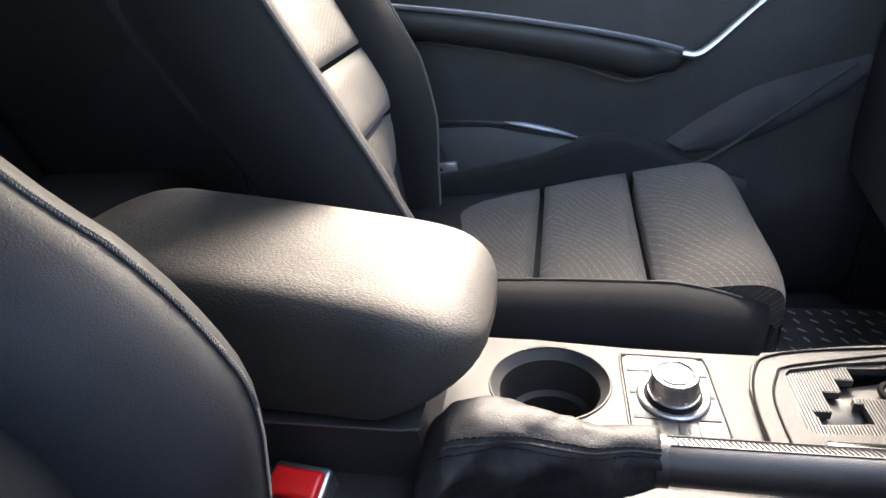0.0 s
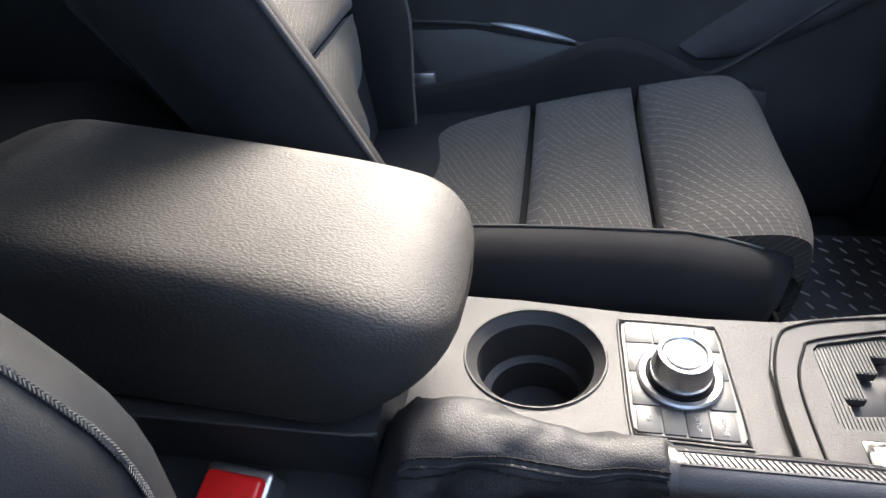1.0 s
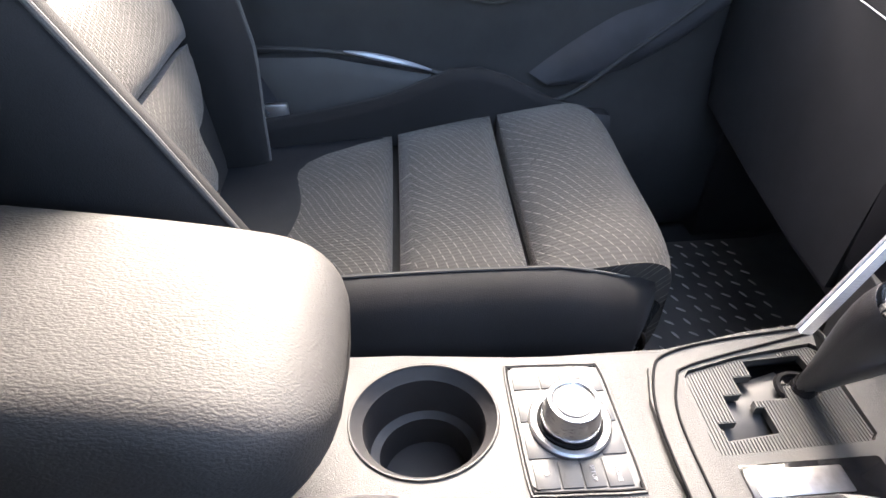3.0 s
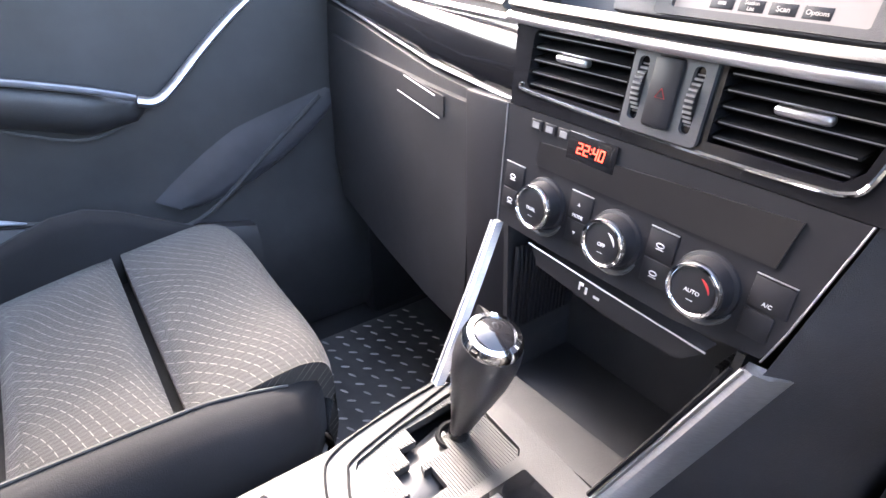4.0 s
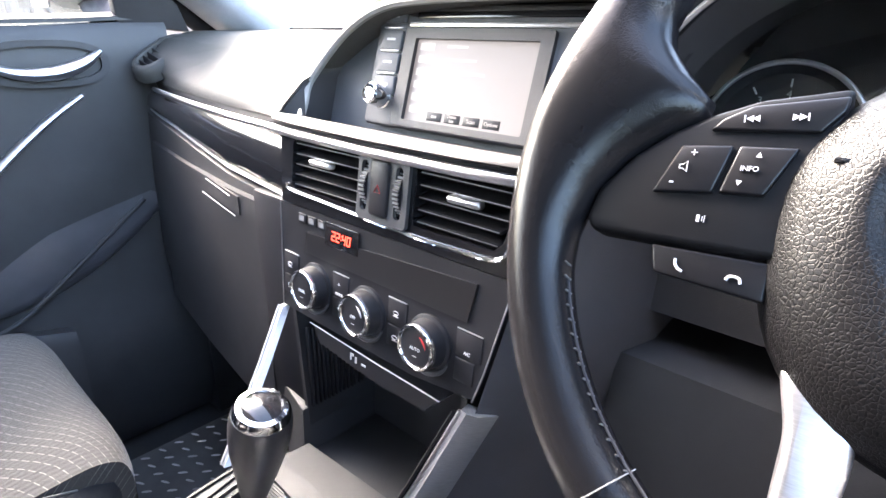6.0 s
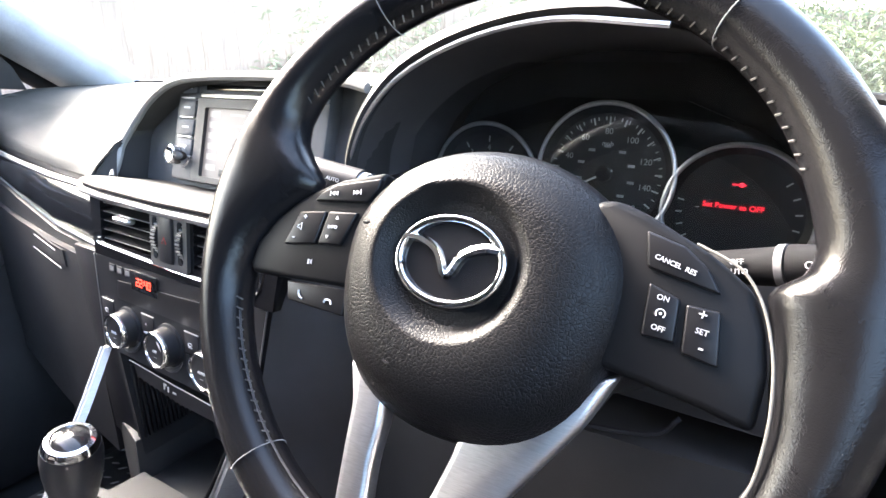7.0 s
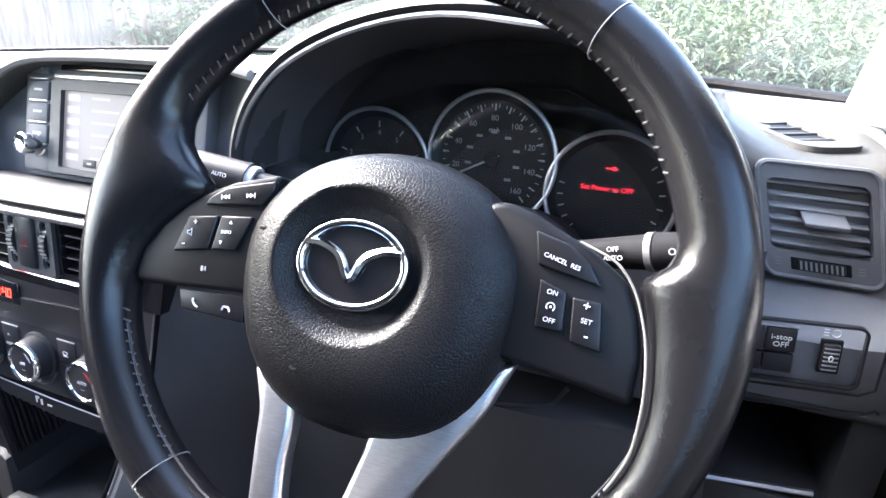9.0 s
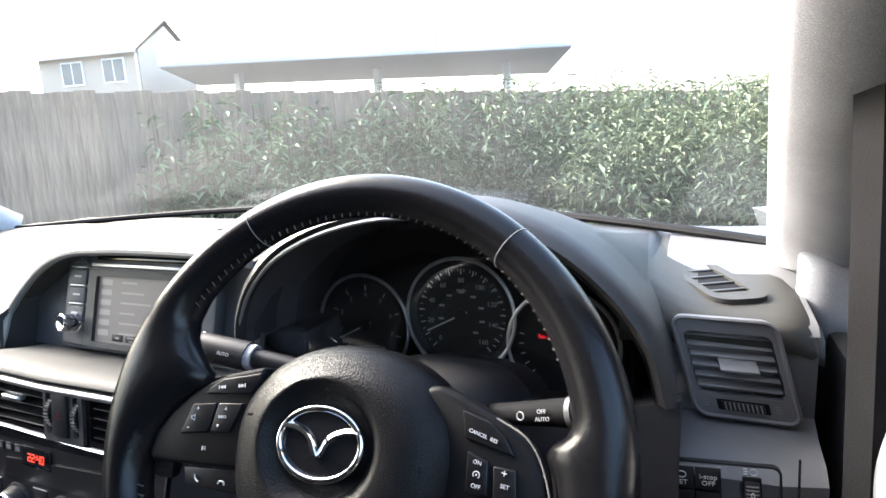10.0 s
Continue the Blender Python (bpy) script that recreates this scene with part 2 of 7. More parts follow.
M_PIPING = cloth("grey_piping", (0.060, 0.059, 0.058), 900, 0.1)
M_THREAD = cloth("black_thread", (0.02, 0.02, 0.024), 1500)
M_BLUETHREAD = cloth("slate_thread", (0.015, 0.016, 0.019), 1500)
M_GREYTHREAD = cloth("grey_thread", (0.15, 0.15, 0.15), 1500)
M_CARPET = cloth("carpet", (0.016, 0.016, 0.017), 500, 0.1)
M_RUBBER = grained("rubber_mat", (0.070, 0.068, 0.066), 0.36, 500, 0.2, 0.3)
# Treads coloured pale to carry the window glints the dark footwell lacks
M_TREADLIT = grained("lit_tread", (0.36, 0.34, 0.32), 0.30, 500, 0.1, 0.3)
M_DOOR = grained("door_plastic", (0.028, 0.028, 0.029), 0.55, 1000, 0.2, 0.2)
M_DOORGLOSS = grained("door_smooth_plastic", (0.048, 0.048, 0.053), 0.34, 1500, 0.04, 0.2)
M_DOORTRIM = plain("door_metal_look", (0.30, 0.32, 0.36), 0.32, 0.5)
M_SEAM = cloth("seam_cloth", (0.055, 0.053, 0.050), 1200, 0.2)
M_LEDGE = grained("ledge_grey", (0.036, 0.035, 0.034), 0.66, 900, 0.2, 0.15, cells=True, spec=0.2)
M_LIP = grained("pale_lip", (0.19, 0.187, 0.175), 0.5, 900, 0.15, 0.1, spec=0.3)
# Same dash plastic, raised in colour to stand for skylight from the right
M_DASHENDLIT = grained("dash_end_lit", (0.105, 0.106, 0.112), 0.50, 900, 0.25, 0.15, cells=True)
M_SMOKE = grained("smoked_window", (0.012, 0.0115, 0.012), 0.30, 1500, 0.02, 0.1)
M_STALK = grained("stalk_plastic", (0.015, 0.015, 0.016), 0.72, 1500, 0.1, 0.2, spec=0.06)
M_RED = plain("red_plastic", (0.62, 0.012, 0.012), 0.3)
M_TRIM = cloth("pillar_fabric", (0.27, 0.285, 0.305), 1200, 0.1)
M_HEAD = cloth("headliner", (0.50, 0.50, 0.49), 1000, 0.1)
M_WHITE = plain("white_print", (0.50, 0.50, 0.50), 0.5)
M_DIMPRINT = plain("dim_print", (0.16, 0.16, 0.165), 0.5)
M_GREY = plain("grey_print", (0.35, 0.35, 0.36), 0.5)
M_GLASS = clear_glass("window_glass")
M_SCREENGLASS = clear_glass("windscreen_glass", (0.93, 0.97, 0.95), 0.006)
M_LENS = clear_glass("gauge_lens", (0.9, 0.9, 0.9))
M_SCREEN = glowing("lit_screen", (0.62, 0.56, 0.52), 0.016)
M_SCREENINK = glowing("screen_print", (0.9, 0.84, 0.78), 0.026)
M_CLOCK = glowing("red_digits", (1.0, 0.06, 0.03), 0.22)
M_REDTEXT = glowing("red_text", (1.0, 0.03, 0.05), 0.11)
M_DIAL = plain("dial_black", (0.010, 0.010, 0.012), 0.5)
M_FENCE = wood_board("fence_board")
M_LEAF = leafy("leaf", (0.090, 0.120, 0.068), (0.225, 0.25, 0.155))
M_STEM = grained("stem", (0.12, 0.10, 0.06), 0.8, 60, 0.3)
M_GROUND = grained("tarmac", (0.055, 0.054, 0.052), 0.9, 160, 0.2, 0.15)
M_RENDER = grained("house_render", (0.40, 0.36, 0.31), 0.9, 40, 0.4, 0.1)
M_ROOF = grained("roof_tiles", (0.030, 0.027, 0.025), 0.85, 20, 0.4, 0.2)
M_CANOPY = plain("canopy_white", (0.72, 0.75, 0.78), 0.5)
M_CANOPYBLUE = plain("canopy_blue", (0.66, 0.71, 0.76), 0.5)
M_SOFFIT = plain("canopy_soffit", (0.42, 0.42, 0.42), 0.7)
M_WINDOWDARK = plain("far_window", (0.10, 0.12, 0.14), 0.12)
M_CARPAINT = plain("car_paint", (0.10, 0.105, 0.11), 0.2, 0.3, 0.8)

# ---- mesh tools ----
BASE = {}


def thing(name, loc, label, category, group="", kind=""):
    ob = new(name)
    ob.location = loc
    ob.empty_display_size = 0.02
    BASE[ob] = Vector(loc)
    return tagged(ob, label, category, group, kind)


def finish(bm, name, mat, smooth=40.0):
    bmesh.ops.recalc_face_normals(bm, faces=bm.faces)
    me = bpy.data.meshes.new(name)
    bm.to_mesh(me)
    bm.free()
    me.materials.append(mat)
    if smooth:
        me.polygons.foreach_set("use_smooth", [True] * len(me.polygons))
        me.set_sharp_from_angle(angle=radians(smooth))
    return me


def part(name, bm, mat, parent, label="", smooth=40.0):
    """Links a bmesh in world coordinates as one mesh under a thing or a part."""
    me = finish(bm, name, mat, smooth)
    ob = new(name, me)
    if parent is not None:
        ob.parent = parent
        ob.matrix_parent_inverse = Matrix.Translation(-BASE[parent]) if parent in BASE else Matrix()
    if label:
        ob["label"] = label
    return ob


def solo(name, bm, mat, label, category, group="", kind="", smooth=40.0):
    return tagged(part(name, bm, mat, None, "", smooth), label, category, group, kind)


def rbox(x0, x1, y0, y1, z0, z1, r=0.003, seg=2, m=None):
    bm = bmesh.new()
    bmesh.ops.create_cube(bm, size=1.0)
    for v in bm.verts:
        v.co = Vector(((x0 + x1) / 2 + v.co.x * (x1 - x0), (y0 + y1) / 2 + v.co.y * (y1 - y0), (z0 + z1) / 2 + v.co.z * (z1 - z0)))
    if r:
        bmesh.ops.bevel(bm, geom=bm.edges[:], offset=r, segments=seg, affect="EDGES", profile=0.5)
    if m is not None:
        bm.transform(m)
    return bm


def join(*bms):
    out = bms[0]
    for b in bms[1:]:
        me = bpy.data.meshes.new("tmp")
        b.to_mesh(me)
        b.free()
        out.from_mesh(me)
        bpy.data.meshes.remove(me)
    return out


def loft(rings, closed=True, cap=True):
    bm = bmesh.new()
    vs = [[bm.verts.new(p) for p in r] for r in rings]
    n = len(rings[0])
    for a, b in zip(vs, vs[1:]):
        for i in range(n if closed else n - 1):
            j = (i + 1) % n
            bm.faces.new((a[i], a[j], b[j], b[i]))
    if cap and closed:
        bm.faces.new(vs[0])
        bm.faces.new(vs[-1][::-1])
    return bm


def prism(pts, vec, r=0.0, seg=2):
    bm = bmesh.new()
    vec = Vector(vec)
    a = [bm.verts.new(Vector(p)) for p in pts]
    b = [bm.verts.new(Vector(p) + vec) for p in pts]
    n = len(a)
    bm.faces.new(a)
    bm.faces.new(b[::-1])
    for i in range(n):
        j = (i + 1) % n
        bm.faces.new((a[i], b[i], b[j], a[j]))
    bmesh.ops.recalc_face_normals(bm, faces=bm.faces)
    if r:
        bmesh.ops.bevel(bm, geom=bm.edges[:], offset=r, segments=seg, affect="EDGES", profile=0.5)
    return bm


def smooth_path(pts, n, closed=False):
    """Catmull-Rom through the points."""
    pts = [Vector(p) for p in pts]
    out = []
    k = len(pts)
    segs = k if closed else k - 1
    for i in range(segs):
        p1, p2 = pts[i], pts[(i + 1) % k]
        p0 = pts[i - 1] if (closed or i > 0) else p1 * 2 - p2
        p3 = pts[(i + 2) % k] if (closed or i + 2 < k) else p2 * 2 - p1
        for s in range(n):
            t = s / n
            out.append(0.5 * ((2 * p1) + (p2 - p0) * t + (2 * p0 - 5 * p1 + 4 * p2 - p3) * t * t + (3 * p1 - p0 - 3 * p2 + p3) * t ** 3))
    if not closed:
        out.append(pts[-1])
    return out


def tube(path, r, n=8, closed=False, flat=1.0, up=None):
    path = [Vector(p) for p in path]
    k = len(path)
    rings = []
    nrm = None
    for i, p in enumerate(path):
        d = (path[(i + 1) % k] - path[i - 1]) if closed else (path[min(i + 1, k - 1)] - path[max(i - 1, 0)])
        d.normalize()
        if nrm is None:
            nrm = Vector(up) if up else (Vector((0, 0, 1)) if abs(d.z) < 0.9 else Vector((1, 0, 0)))
        elif up:
            nrm = Vector(up)
        nrm = (nrm - d * nrm.dot(d)).normalized()
        s = d.cross(nrm)
        rr = r(i / max(1, k - 1)) if callable(r) else r
        rings.append([p + (s * math.cos(a) + nrm * math.sin(a) * flat) * rr for a in (2 * math.pi * q / n for q in range(n))])
    if closed:
        rings.append(rings[0])
        bm = loft(rings, True, False)
        bmesh.ops.remove_doubles(bm, verts=bm.verts, dist=1e-6)
        return bm
    return loft(rings)


def disc(c, ax, r, depth, n=32, bev=0.0, r2=None):
    """A solid round along ax from c."""
    c, ax = Vector(c), Vector(ax).normalized()
    u = ax.orthogonal().normalized()
    w = ax.cross(u)
    r2 = r if r2 is None else r2

    def ring(h, q):
        return [c + ax * h + (u * math.cos(2 * math.pi * i / n) + w * math.sin(2 * math.pi * i / n)) * q for i in range(n)]
    if bev:
        return loft([ring(0, r), ring(depth - bev, r2), ring(depth - bev * 0.3, r2 - bev * 0.3), ring(depth, r2 - bev)])
    return loft([ring(0, r), ring(depth, r2)])


def lathe(c, ax, prof, n=32, cap=True):
    """prof: (height, radius) rows along ax."""
    c, ax = Vector(c), Vector(ax).normalized()
    u = ax.orthogonal().normalized()
    w = ax.cross(u)
    return loft([[c + ax * h + (u * math.cos(2 * math.pi * i / n) + w * math.sin(2 * math.pi * i / n)) * max(q, 1e-5) for i in range(n)] for h, q in prof], True, cap)


def grid_solid(fn, nu, nv, thick):
    """A sheet fn(u, v) -> point with thickness along thick (a vector)."""
    t = Vector(thick)
    bm = bmesh.new()
    a = [[bm.verts.new(Vector(fn(i / nu, j / nv))) for j in range(nv + 1)] for i in range(nu + 1)]
    b = [[bm.verts.new(v.co + t) for v in row] for row in a]
    for i in range(nu):
        for j in range(nv):
            bm.faces.new((a[i][j], a[i + 1][j], a[i + 1][j + 1], a[i][j + 1]))
            bm.faces.new((b[i][j], b[i][j + 1], b[i + 1][j + 1], b[i + 1][j]))
    for i in range(nu):
        for j in (0, nv):
            bm.faces.new((a[i][j], a[i + 1][j], b[i + 1][j], b[i][j]))
    for j in range(nv):
        for i in (0, nu):
            bm.faces.new((a[i][j], a[i][j + 1], b[i][j + 1], b[i][j]))
    return bm


def place(origin, right, up):
    """A matrix whose x is right, y is up and z stands out of the face."""
    o, x = Vector(origin), Vector(right).normalized()
    y = Vector(up)
    y = (y - x * y.dot(x)).normalized()
    z = x.cross(y)
    return Matrix(((x.x, y.x, z.x, o.x), (x.y, y.y, z.y, o.y), (x.z, y.z, z.z, o.z), (0, 0, 0, 1)))


def text_bm(body, size, m, depth=0.0003):
    cu = bpy.data.curves.new("lettering", "FONT")
    cu.body = body
    cu.size = size
    cu.align_x = "CENTER"
    cu.align_y = "CENTER"
    cu.extrude = depth
    cu.resolution_u = 3
    ob = bpy.data.objects.new("lettering", cu)
    scene.collection.objects.link(ob)
    me = bpy.data.meshes.new_from_object(ob.evaluated_get(bpy.context.evaluated_depsgraph_get()))
    bm = bmesh.new()
    bm.from_mesh(me)
    bpy.data.objects.remove(ob)
    bpy.data.meshes.remove(me)
    bpy.data.curves.remove(cu)
    bm.transform(m)
    return bm


def at(m, x, y, z=0.0):
    return m @ Matrix.Translation((x, y, z))


def fbox(m, x0, x1, y0, y1, z0, z1, r=0.001, seg=2):
    """A rounded box in the axes of a face."""
    return rbox(x0, x1, y0, y1, z0, z1, r, seg, m)


def lerp(a, b, t):
    return a + (b - a) * t


def curve_at(rows, x):
    """Piecewise linear value."""
    for (x0, v0), (x1, v1) in zip(rows, rows[1:]):
        if x <= x1:
            return lerp(v0, v1, max(0.0, (x - x0) / (x1 - x0)))
    return rows[-1][1]


def holed(outer, holes, m, depth):
    """A plate with holes: outlines in the face's axes, going back by depth."""
    bm = bmesh.new()
    edges = []
    for loop in (outer, *holes):
        vs = [bm.verts.new((p[0], p[1], 0)) for p in loop]
        edges += [bm.edges.new((vs[i], vs[(i + 1) % len(vs)])) for i in range(len(vs))]
    bmesh.ops.triangle_fill(bm, use_beauty=True, use_dissolve=False, edges=edges)
    ext = bmesh.ops.extrude_face_region(bm, geom=bm.faces[:])
    for v in ext["geom"]:
        if isinstance(v, bmesh.types.BMVert):
            v.co.z -= depth
    bm.transform(m)
    return bm


def oval(cx, cy, rx, ry, n=40, e=2.0):
    out = []
    for i in range(n):
        a = 2 * math.pi * i / n
        c, s = math.cos(a), math.sin(a)
        out.append((cx + rx * math.copysign(abs(c) ** (2 / e), c), cy + ry * math.copysign(abs(s) ** (2 / e), s)))
    return out


def rrect(x0, x1, y0, y1, r, n=5):
    out = []
    for cx, cy, a0 in ((x1 - r, y1 - r, 0), (x0 + r, y1 - r, 90), (x0 + r, y0 + r, 180), (x1 - r, y0 + r, 270)):
        for i in range(n + 1):
            a = radians(a0 + 90 * i / n)
            out.append((cx + r * math.cos(a), cy + r * math.sin(a)))
    return out


# ---- the car's shell ----
solo("floor", rbox(-0.78, 0.78, -1.35, 1.05, 0.30, 0.345, 0.004), M_CARPET, "black carpeted cabin floor of a car", "car floor", kind="structure")
solo("wall_front", rbox(-0.78, 0.78, 1.05, 1.10, 0.30, 1.06, 0.004), M_CARPET, "dark firewall behind the dashboard", "firewall", kind="structure")
rear = solo("wall_rear", rbox(-0.78, 0.78, -1.42, -1.36, 0.30, 1.53, 0.004), M_DARK, "dark rear wall of the cabin", "cabin wall", kind="structure")
solo("ceiling", grid_solid(lambda u, v: (lerp(-0.60, 0.60, u), lerp(-1.40, 0.22, v), 1.50 + 0.03 * (1 - (2 * u - 1) ** 2)), 10, 8, (0, 0, 0.03)), M_HEAD, "pale grey fabric car headliner", "headliner", kind="structure")


def pillar_line(side, s):
    return Vector((side * lerp(0.655, 0.575, s), lerp(0.86, 0.20, s), lerp(1.105, 1.52, s)))


def windscreen():
    def pt(u, v):
        side = 2 * u - 1
        a = pillar_line(1, v)
        bow = 0.24 * (1 - side * side) * (1 - 0.35 * v)
        return (side * (a.x + 0.02), a.y + bow + 0.02, a.z + 0.01 - 0.0 * v + 0.012 * (1 - side * side))
    return grid_solid(pt, 16, 8, (0, 0.003, 0.003))


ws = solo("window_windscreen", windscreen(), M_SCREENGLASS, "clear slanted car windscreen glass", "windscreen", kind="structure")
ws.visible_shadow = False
frit = [Vector((s * (pillar_line(1, 0).x + 0.02), pillar_line(1, 0).y + 0.24 * (1 - s * s) + 0.012, pillar_line(1, 0).z + 0.008 + 0.012 * (1 - s * s))) for s in (i / 12 - 1 for i in range(25))]
solo("trim_windscreen_edge", tube(frit, 0.010, 8, flat=0.6), M_DARK, "black edge band along the windscreen base", "windscreen edge", kind="structure")

for side, nm in ((-1, "left"), (1, "right")):
    # lower pillar trim runs from the dash end up to the roof
    rings = []
    for i in range(9):
        s = i / 8
        p = pillar_line(side, s)
        w = lerp(0.105, 0.075, s)
        dp = lerp(0.05, 0.030, min(1.0, s / 0.45))
        rings.append([p + Vector(q) for q in ((0, 0.02, 0.0), (side * -0.004, -0.006, -0.004), (side * 0.006, -0.028, -0.012), (side * w * 0.45, -0.028 - dp * 0.8, -0.012), (side * w * 0.8, -0.03 - dp, -0.004), (side * w, 0.03, 0.04), (side * 0.03, 0.05, 0.03))])
    solo("trim_pillar_" + nm, loft(rings), M_TRIM, "pale grey fabric-covered windscreen pillar trim", "pillar trim", kind="structure", smooth=60)
    seal = tube([pillar_line(side, s / 8) + Vector((side * lerp(0.092, 0.068, s / 8), -0.04 - lerp(0.05, 0.030, min(1.0, s / 8 / 0.45)), -0.004)) for s in range(9)], 0.017, 10)
    solo("trim_seal_" + nm, seal, M_DARK, "black rubber door seal beside the pillar", "door seal", kind="structure")
    # roof rail above the side window
    solo("trim_rail_" + nm, rbox(*sorted((side * 0.585, side * 0.70)), -1.40, 0.24, 1.47, 1.54, 0.015), M_HEAD, "pale roof side rail above the window", "roof rail", kind="structure")
    solo("wall_rear_" + nm, rbox(*sorted((side * 0.70, side * 0.78)), -1.40, -0.62, 0.345, 1.48, 0.02), M_HARD, "dark rear side panel of the cabin", "side panel", kind="structure")
solo("trim_pillar_foot", loft([[Vector((0.667, y0 - 0.022, z)), Vector((0.668, y0 - 0.032, z)), Vector((0.673, y0 - 0.039, z)), Vector((0.690, y0 - 0.040, z)), Vector((0.722, y0 - 0.036, z)), Vector((0.722, y0 - 0.020, z))] for y0, z in ((0.796, 1.044), (0.792, 1.050), (0.792, 1.085), (0.792, 1.115), (0.796, 1.135))]), M_TRIM, "pale grey foot of the pillar trim", "pillar trim", kind="structure", smooth=70)
solo("trim_kick_right", rbox(0.690, 0.79, 0.655, 1.06, 0.345, 1.06, 0.006), M_HARD, "dark kick panel at the front of the driver footwell", "kick panel", kind="structure")
solo("trim_kick_left", rbox(-0.79, -0.683, 0.645, 1.06, 0.345, 1.06, 0.006), M_HARD, "dark kick panel at the front of the footwell", "kick panel", kind="structure")
solo("roof_skin", grid_solid(lambda u, v: (lerp(-0.64, 0.64, u), lerp(-1.45, 0.25, v), 1.545 + 0.03 * (1 - (2 * u - 1) ** 2) - 0.03 * (1 - v) ** 4), 12, 10, (0, 0, 0.008)), M_CARPAINT, "dark grey painted car roof", "car roof", kind="structure")
solo("trim_door_post_right", loft([[Vector((x, y, z)) for x, y in ((x0, 0.555), (x0 + 0.010, 0.540), (x0 + 0.035, 0.54), (x0 + 0.035, 0.58), (x0 + 0.010, 0.58))] for x0, z in ((0.672, 0.60), (0.668, 0.95), (0.662, 1.10), (0.657, 1.21), (0.652, 1.30), (0.644, 1.42))]), M_DARK, "black door post and seal beside the driver", "door post", kind="structure")
solo("trim_header", rbox(-0.58, 0.58, 0.16, 0.25, 1.50, 1.54, 0.015), M_HEAD, "pale roof header above the windscreen", "roof header", kind="structure")


def door(side, nm):
    d = thing("door_" + nm, (side * 0.74, 0, 0.36), "black plastic front car door with chrome handle, closed", "car door", kind="structure")

    def inner(y, z):
        lean = 0.02 * max(0, (z - 0.75)) / 0.35
        return 0.700 - lean * 0.3
    ys = [-0.62, -0.4, -0.2, 0.0, 0.15, 0.3, 0.42, 0.52, 0.60, 0.655]
    rings = []
    for y in ys:
        k = max(0.0, (y - 0.45) / 0.2)
        belt = 1.115 + 0.012 * k
        rings.append([Vector((side * q[0], y, q[1])) for q in ((0.80, 0.36), (0.715, 0.36), (0.690, 0.42), (0.690, 0.60), (0.712, 0.66), (0.705, 0.78), (0.700, 0.88), (0.700, 0.98), (0.690, 1.06), (0.692, belt - 0.012), (0.70, belt), (0.80, belt))])
    part("panel", loft(rings), M_DOOR, d, smooth=50)
    sill = loft([[Vector((side * (0.698 + q[0]), y, 1.118 + 0.012 * max(0, (y - 0.45) / 0.2) + q[1])) for q in ((0, 0), (0, 0.006), (0.012, 0.012), (0.075, 0.012), (0.085, 0.0))] for y in ys])
    part("window_sill", sill, M_DOOR, d)
    # armrest pad with its pale seam
    top = [(-0.45, 1.030), (-0.106, 0.975), (0.094, 0.934), (0.22, 0.902), (0.285, 0.881), (0.312, 0.872)]
    bot = [(-0.45, 0.975), (-0.10, 0.915), (0.093, 0.870), (0.20, 0.832), (0.26, 0.840), (0.312, 0.866)]
    rings = []
    for (y, zt), (_, zb) in zip(top, bot):
        w = 0.058 if y < 0.25 else 0.058 * (0.32 - y) / 0.07 + 0.008
        h = zt - zb
        rings.append([Vector((side * (0.703 - q[0] * w), y, zb + q[1] * h)) for q in ((0, 0), (0.45, 0.06), (0.85, 0.35), (1.0, 0.72), (0.9, 0.95), (0.6, 1.0), (0, 1.02))])
    part("armrest", loft(rings), M_DOOR, d, "padded charcoal door armrest", smooth=60)
    seam = [Vector((side * 0.690, y, z - 0.004)) for y, z in bot]
    part("seam", tube(smooth_path(seam, 4), 0.0022, 6), M_PIPING, d)
    up = [Vector((side * 0.648, y, z + 0.003)) for y, z in top[:5]]
    part("armrest_trim", tube(smooth_path(up, 4), 0.0085, 10, flat=0.5, up=(side * 0.5, 0, 1)), M_DOORTRIM, d, "dull metal-look strip along the armrest")
    chrome = [(0.668, 0.290, 0.874), (0.664, 0.312, 0.872), (0.672, 0.34, 0.888), (0.688, 0.40, 0.937), (0.697, 0.46, 0.982), (0.700, 0.510, 1.014)]
    part("pull_trim", tube(smooth_path([(side * x, y, z) for x, y, z in chrome], 5), lambda t: 0.0105 - 0.003 * t, 10, flat=0.7), M_SATIN, d, "bright chrome diagonal door pull trim")
    # door handle in its bowl
    m = place((side * 0.6915, 0.47, 1.063), (0, -side * -1, 0), (0, 0, 1))
    part("handle_bowl", holed(oval(0, 0, 0.085, 0.034, 32, 2.6), [oval(0, 0, 0.074, 0.025, 32, 2.6)], at(m, 0, 0, 0.004), 0.012), M_HARD, d)
    hb = [(side * 0.688, 0.395, 1.062), (side * 0.680, 0.43, 1.050), (side * 0.676, 0.475, 1.050), (side * 0.680, 0.515, 1.062), (side * 0.688, 0.545, 1.080)]
    part("door_handle", tube(smooth_path(hb, 5), lambda t: 0.006 + 0.007 * math.sin(math.pi * t), 10, flat=0.8), M_SATIN, d, "curved silver inner door handle")
    # swept bulge, raised and paler in the shape of the panel's highlight; pocket below
    sw = []
    for i in range(11):
        t = i / 10
        y = lerp(0.30, 0.60, t)
        zc = lerp(0.695, 0.838, t ** 1.1)
        h = 0.012 + 0.030 * math.sin(math.pi * min(1, t * 1.02)) ** 0.8
        sw.append([Vector((side * (0.704 - q[0] * 0.0075), y - q[1] * 0.02, zc + q[1] * h)) for q in ((0, -1), (0.7, -0.9), (1.0, -0.5), (0.55, 0.2), (0.2, 0.7), (0, 1))])
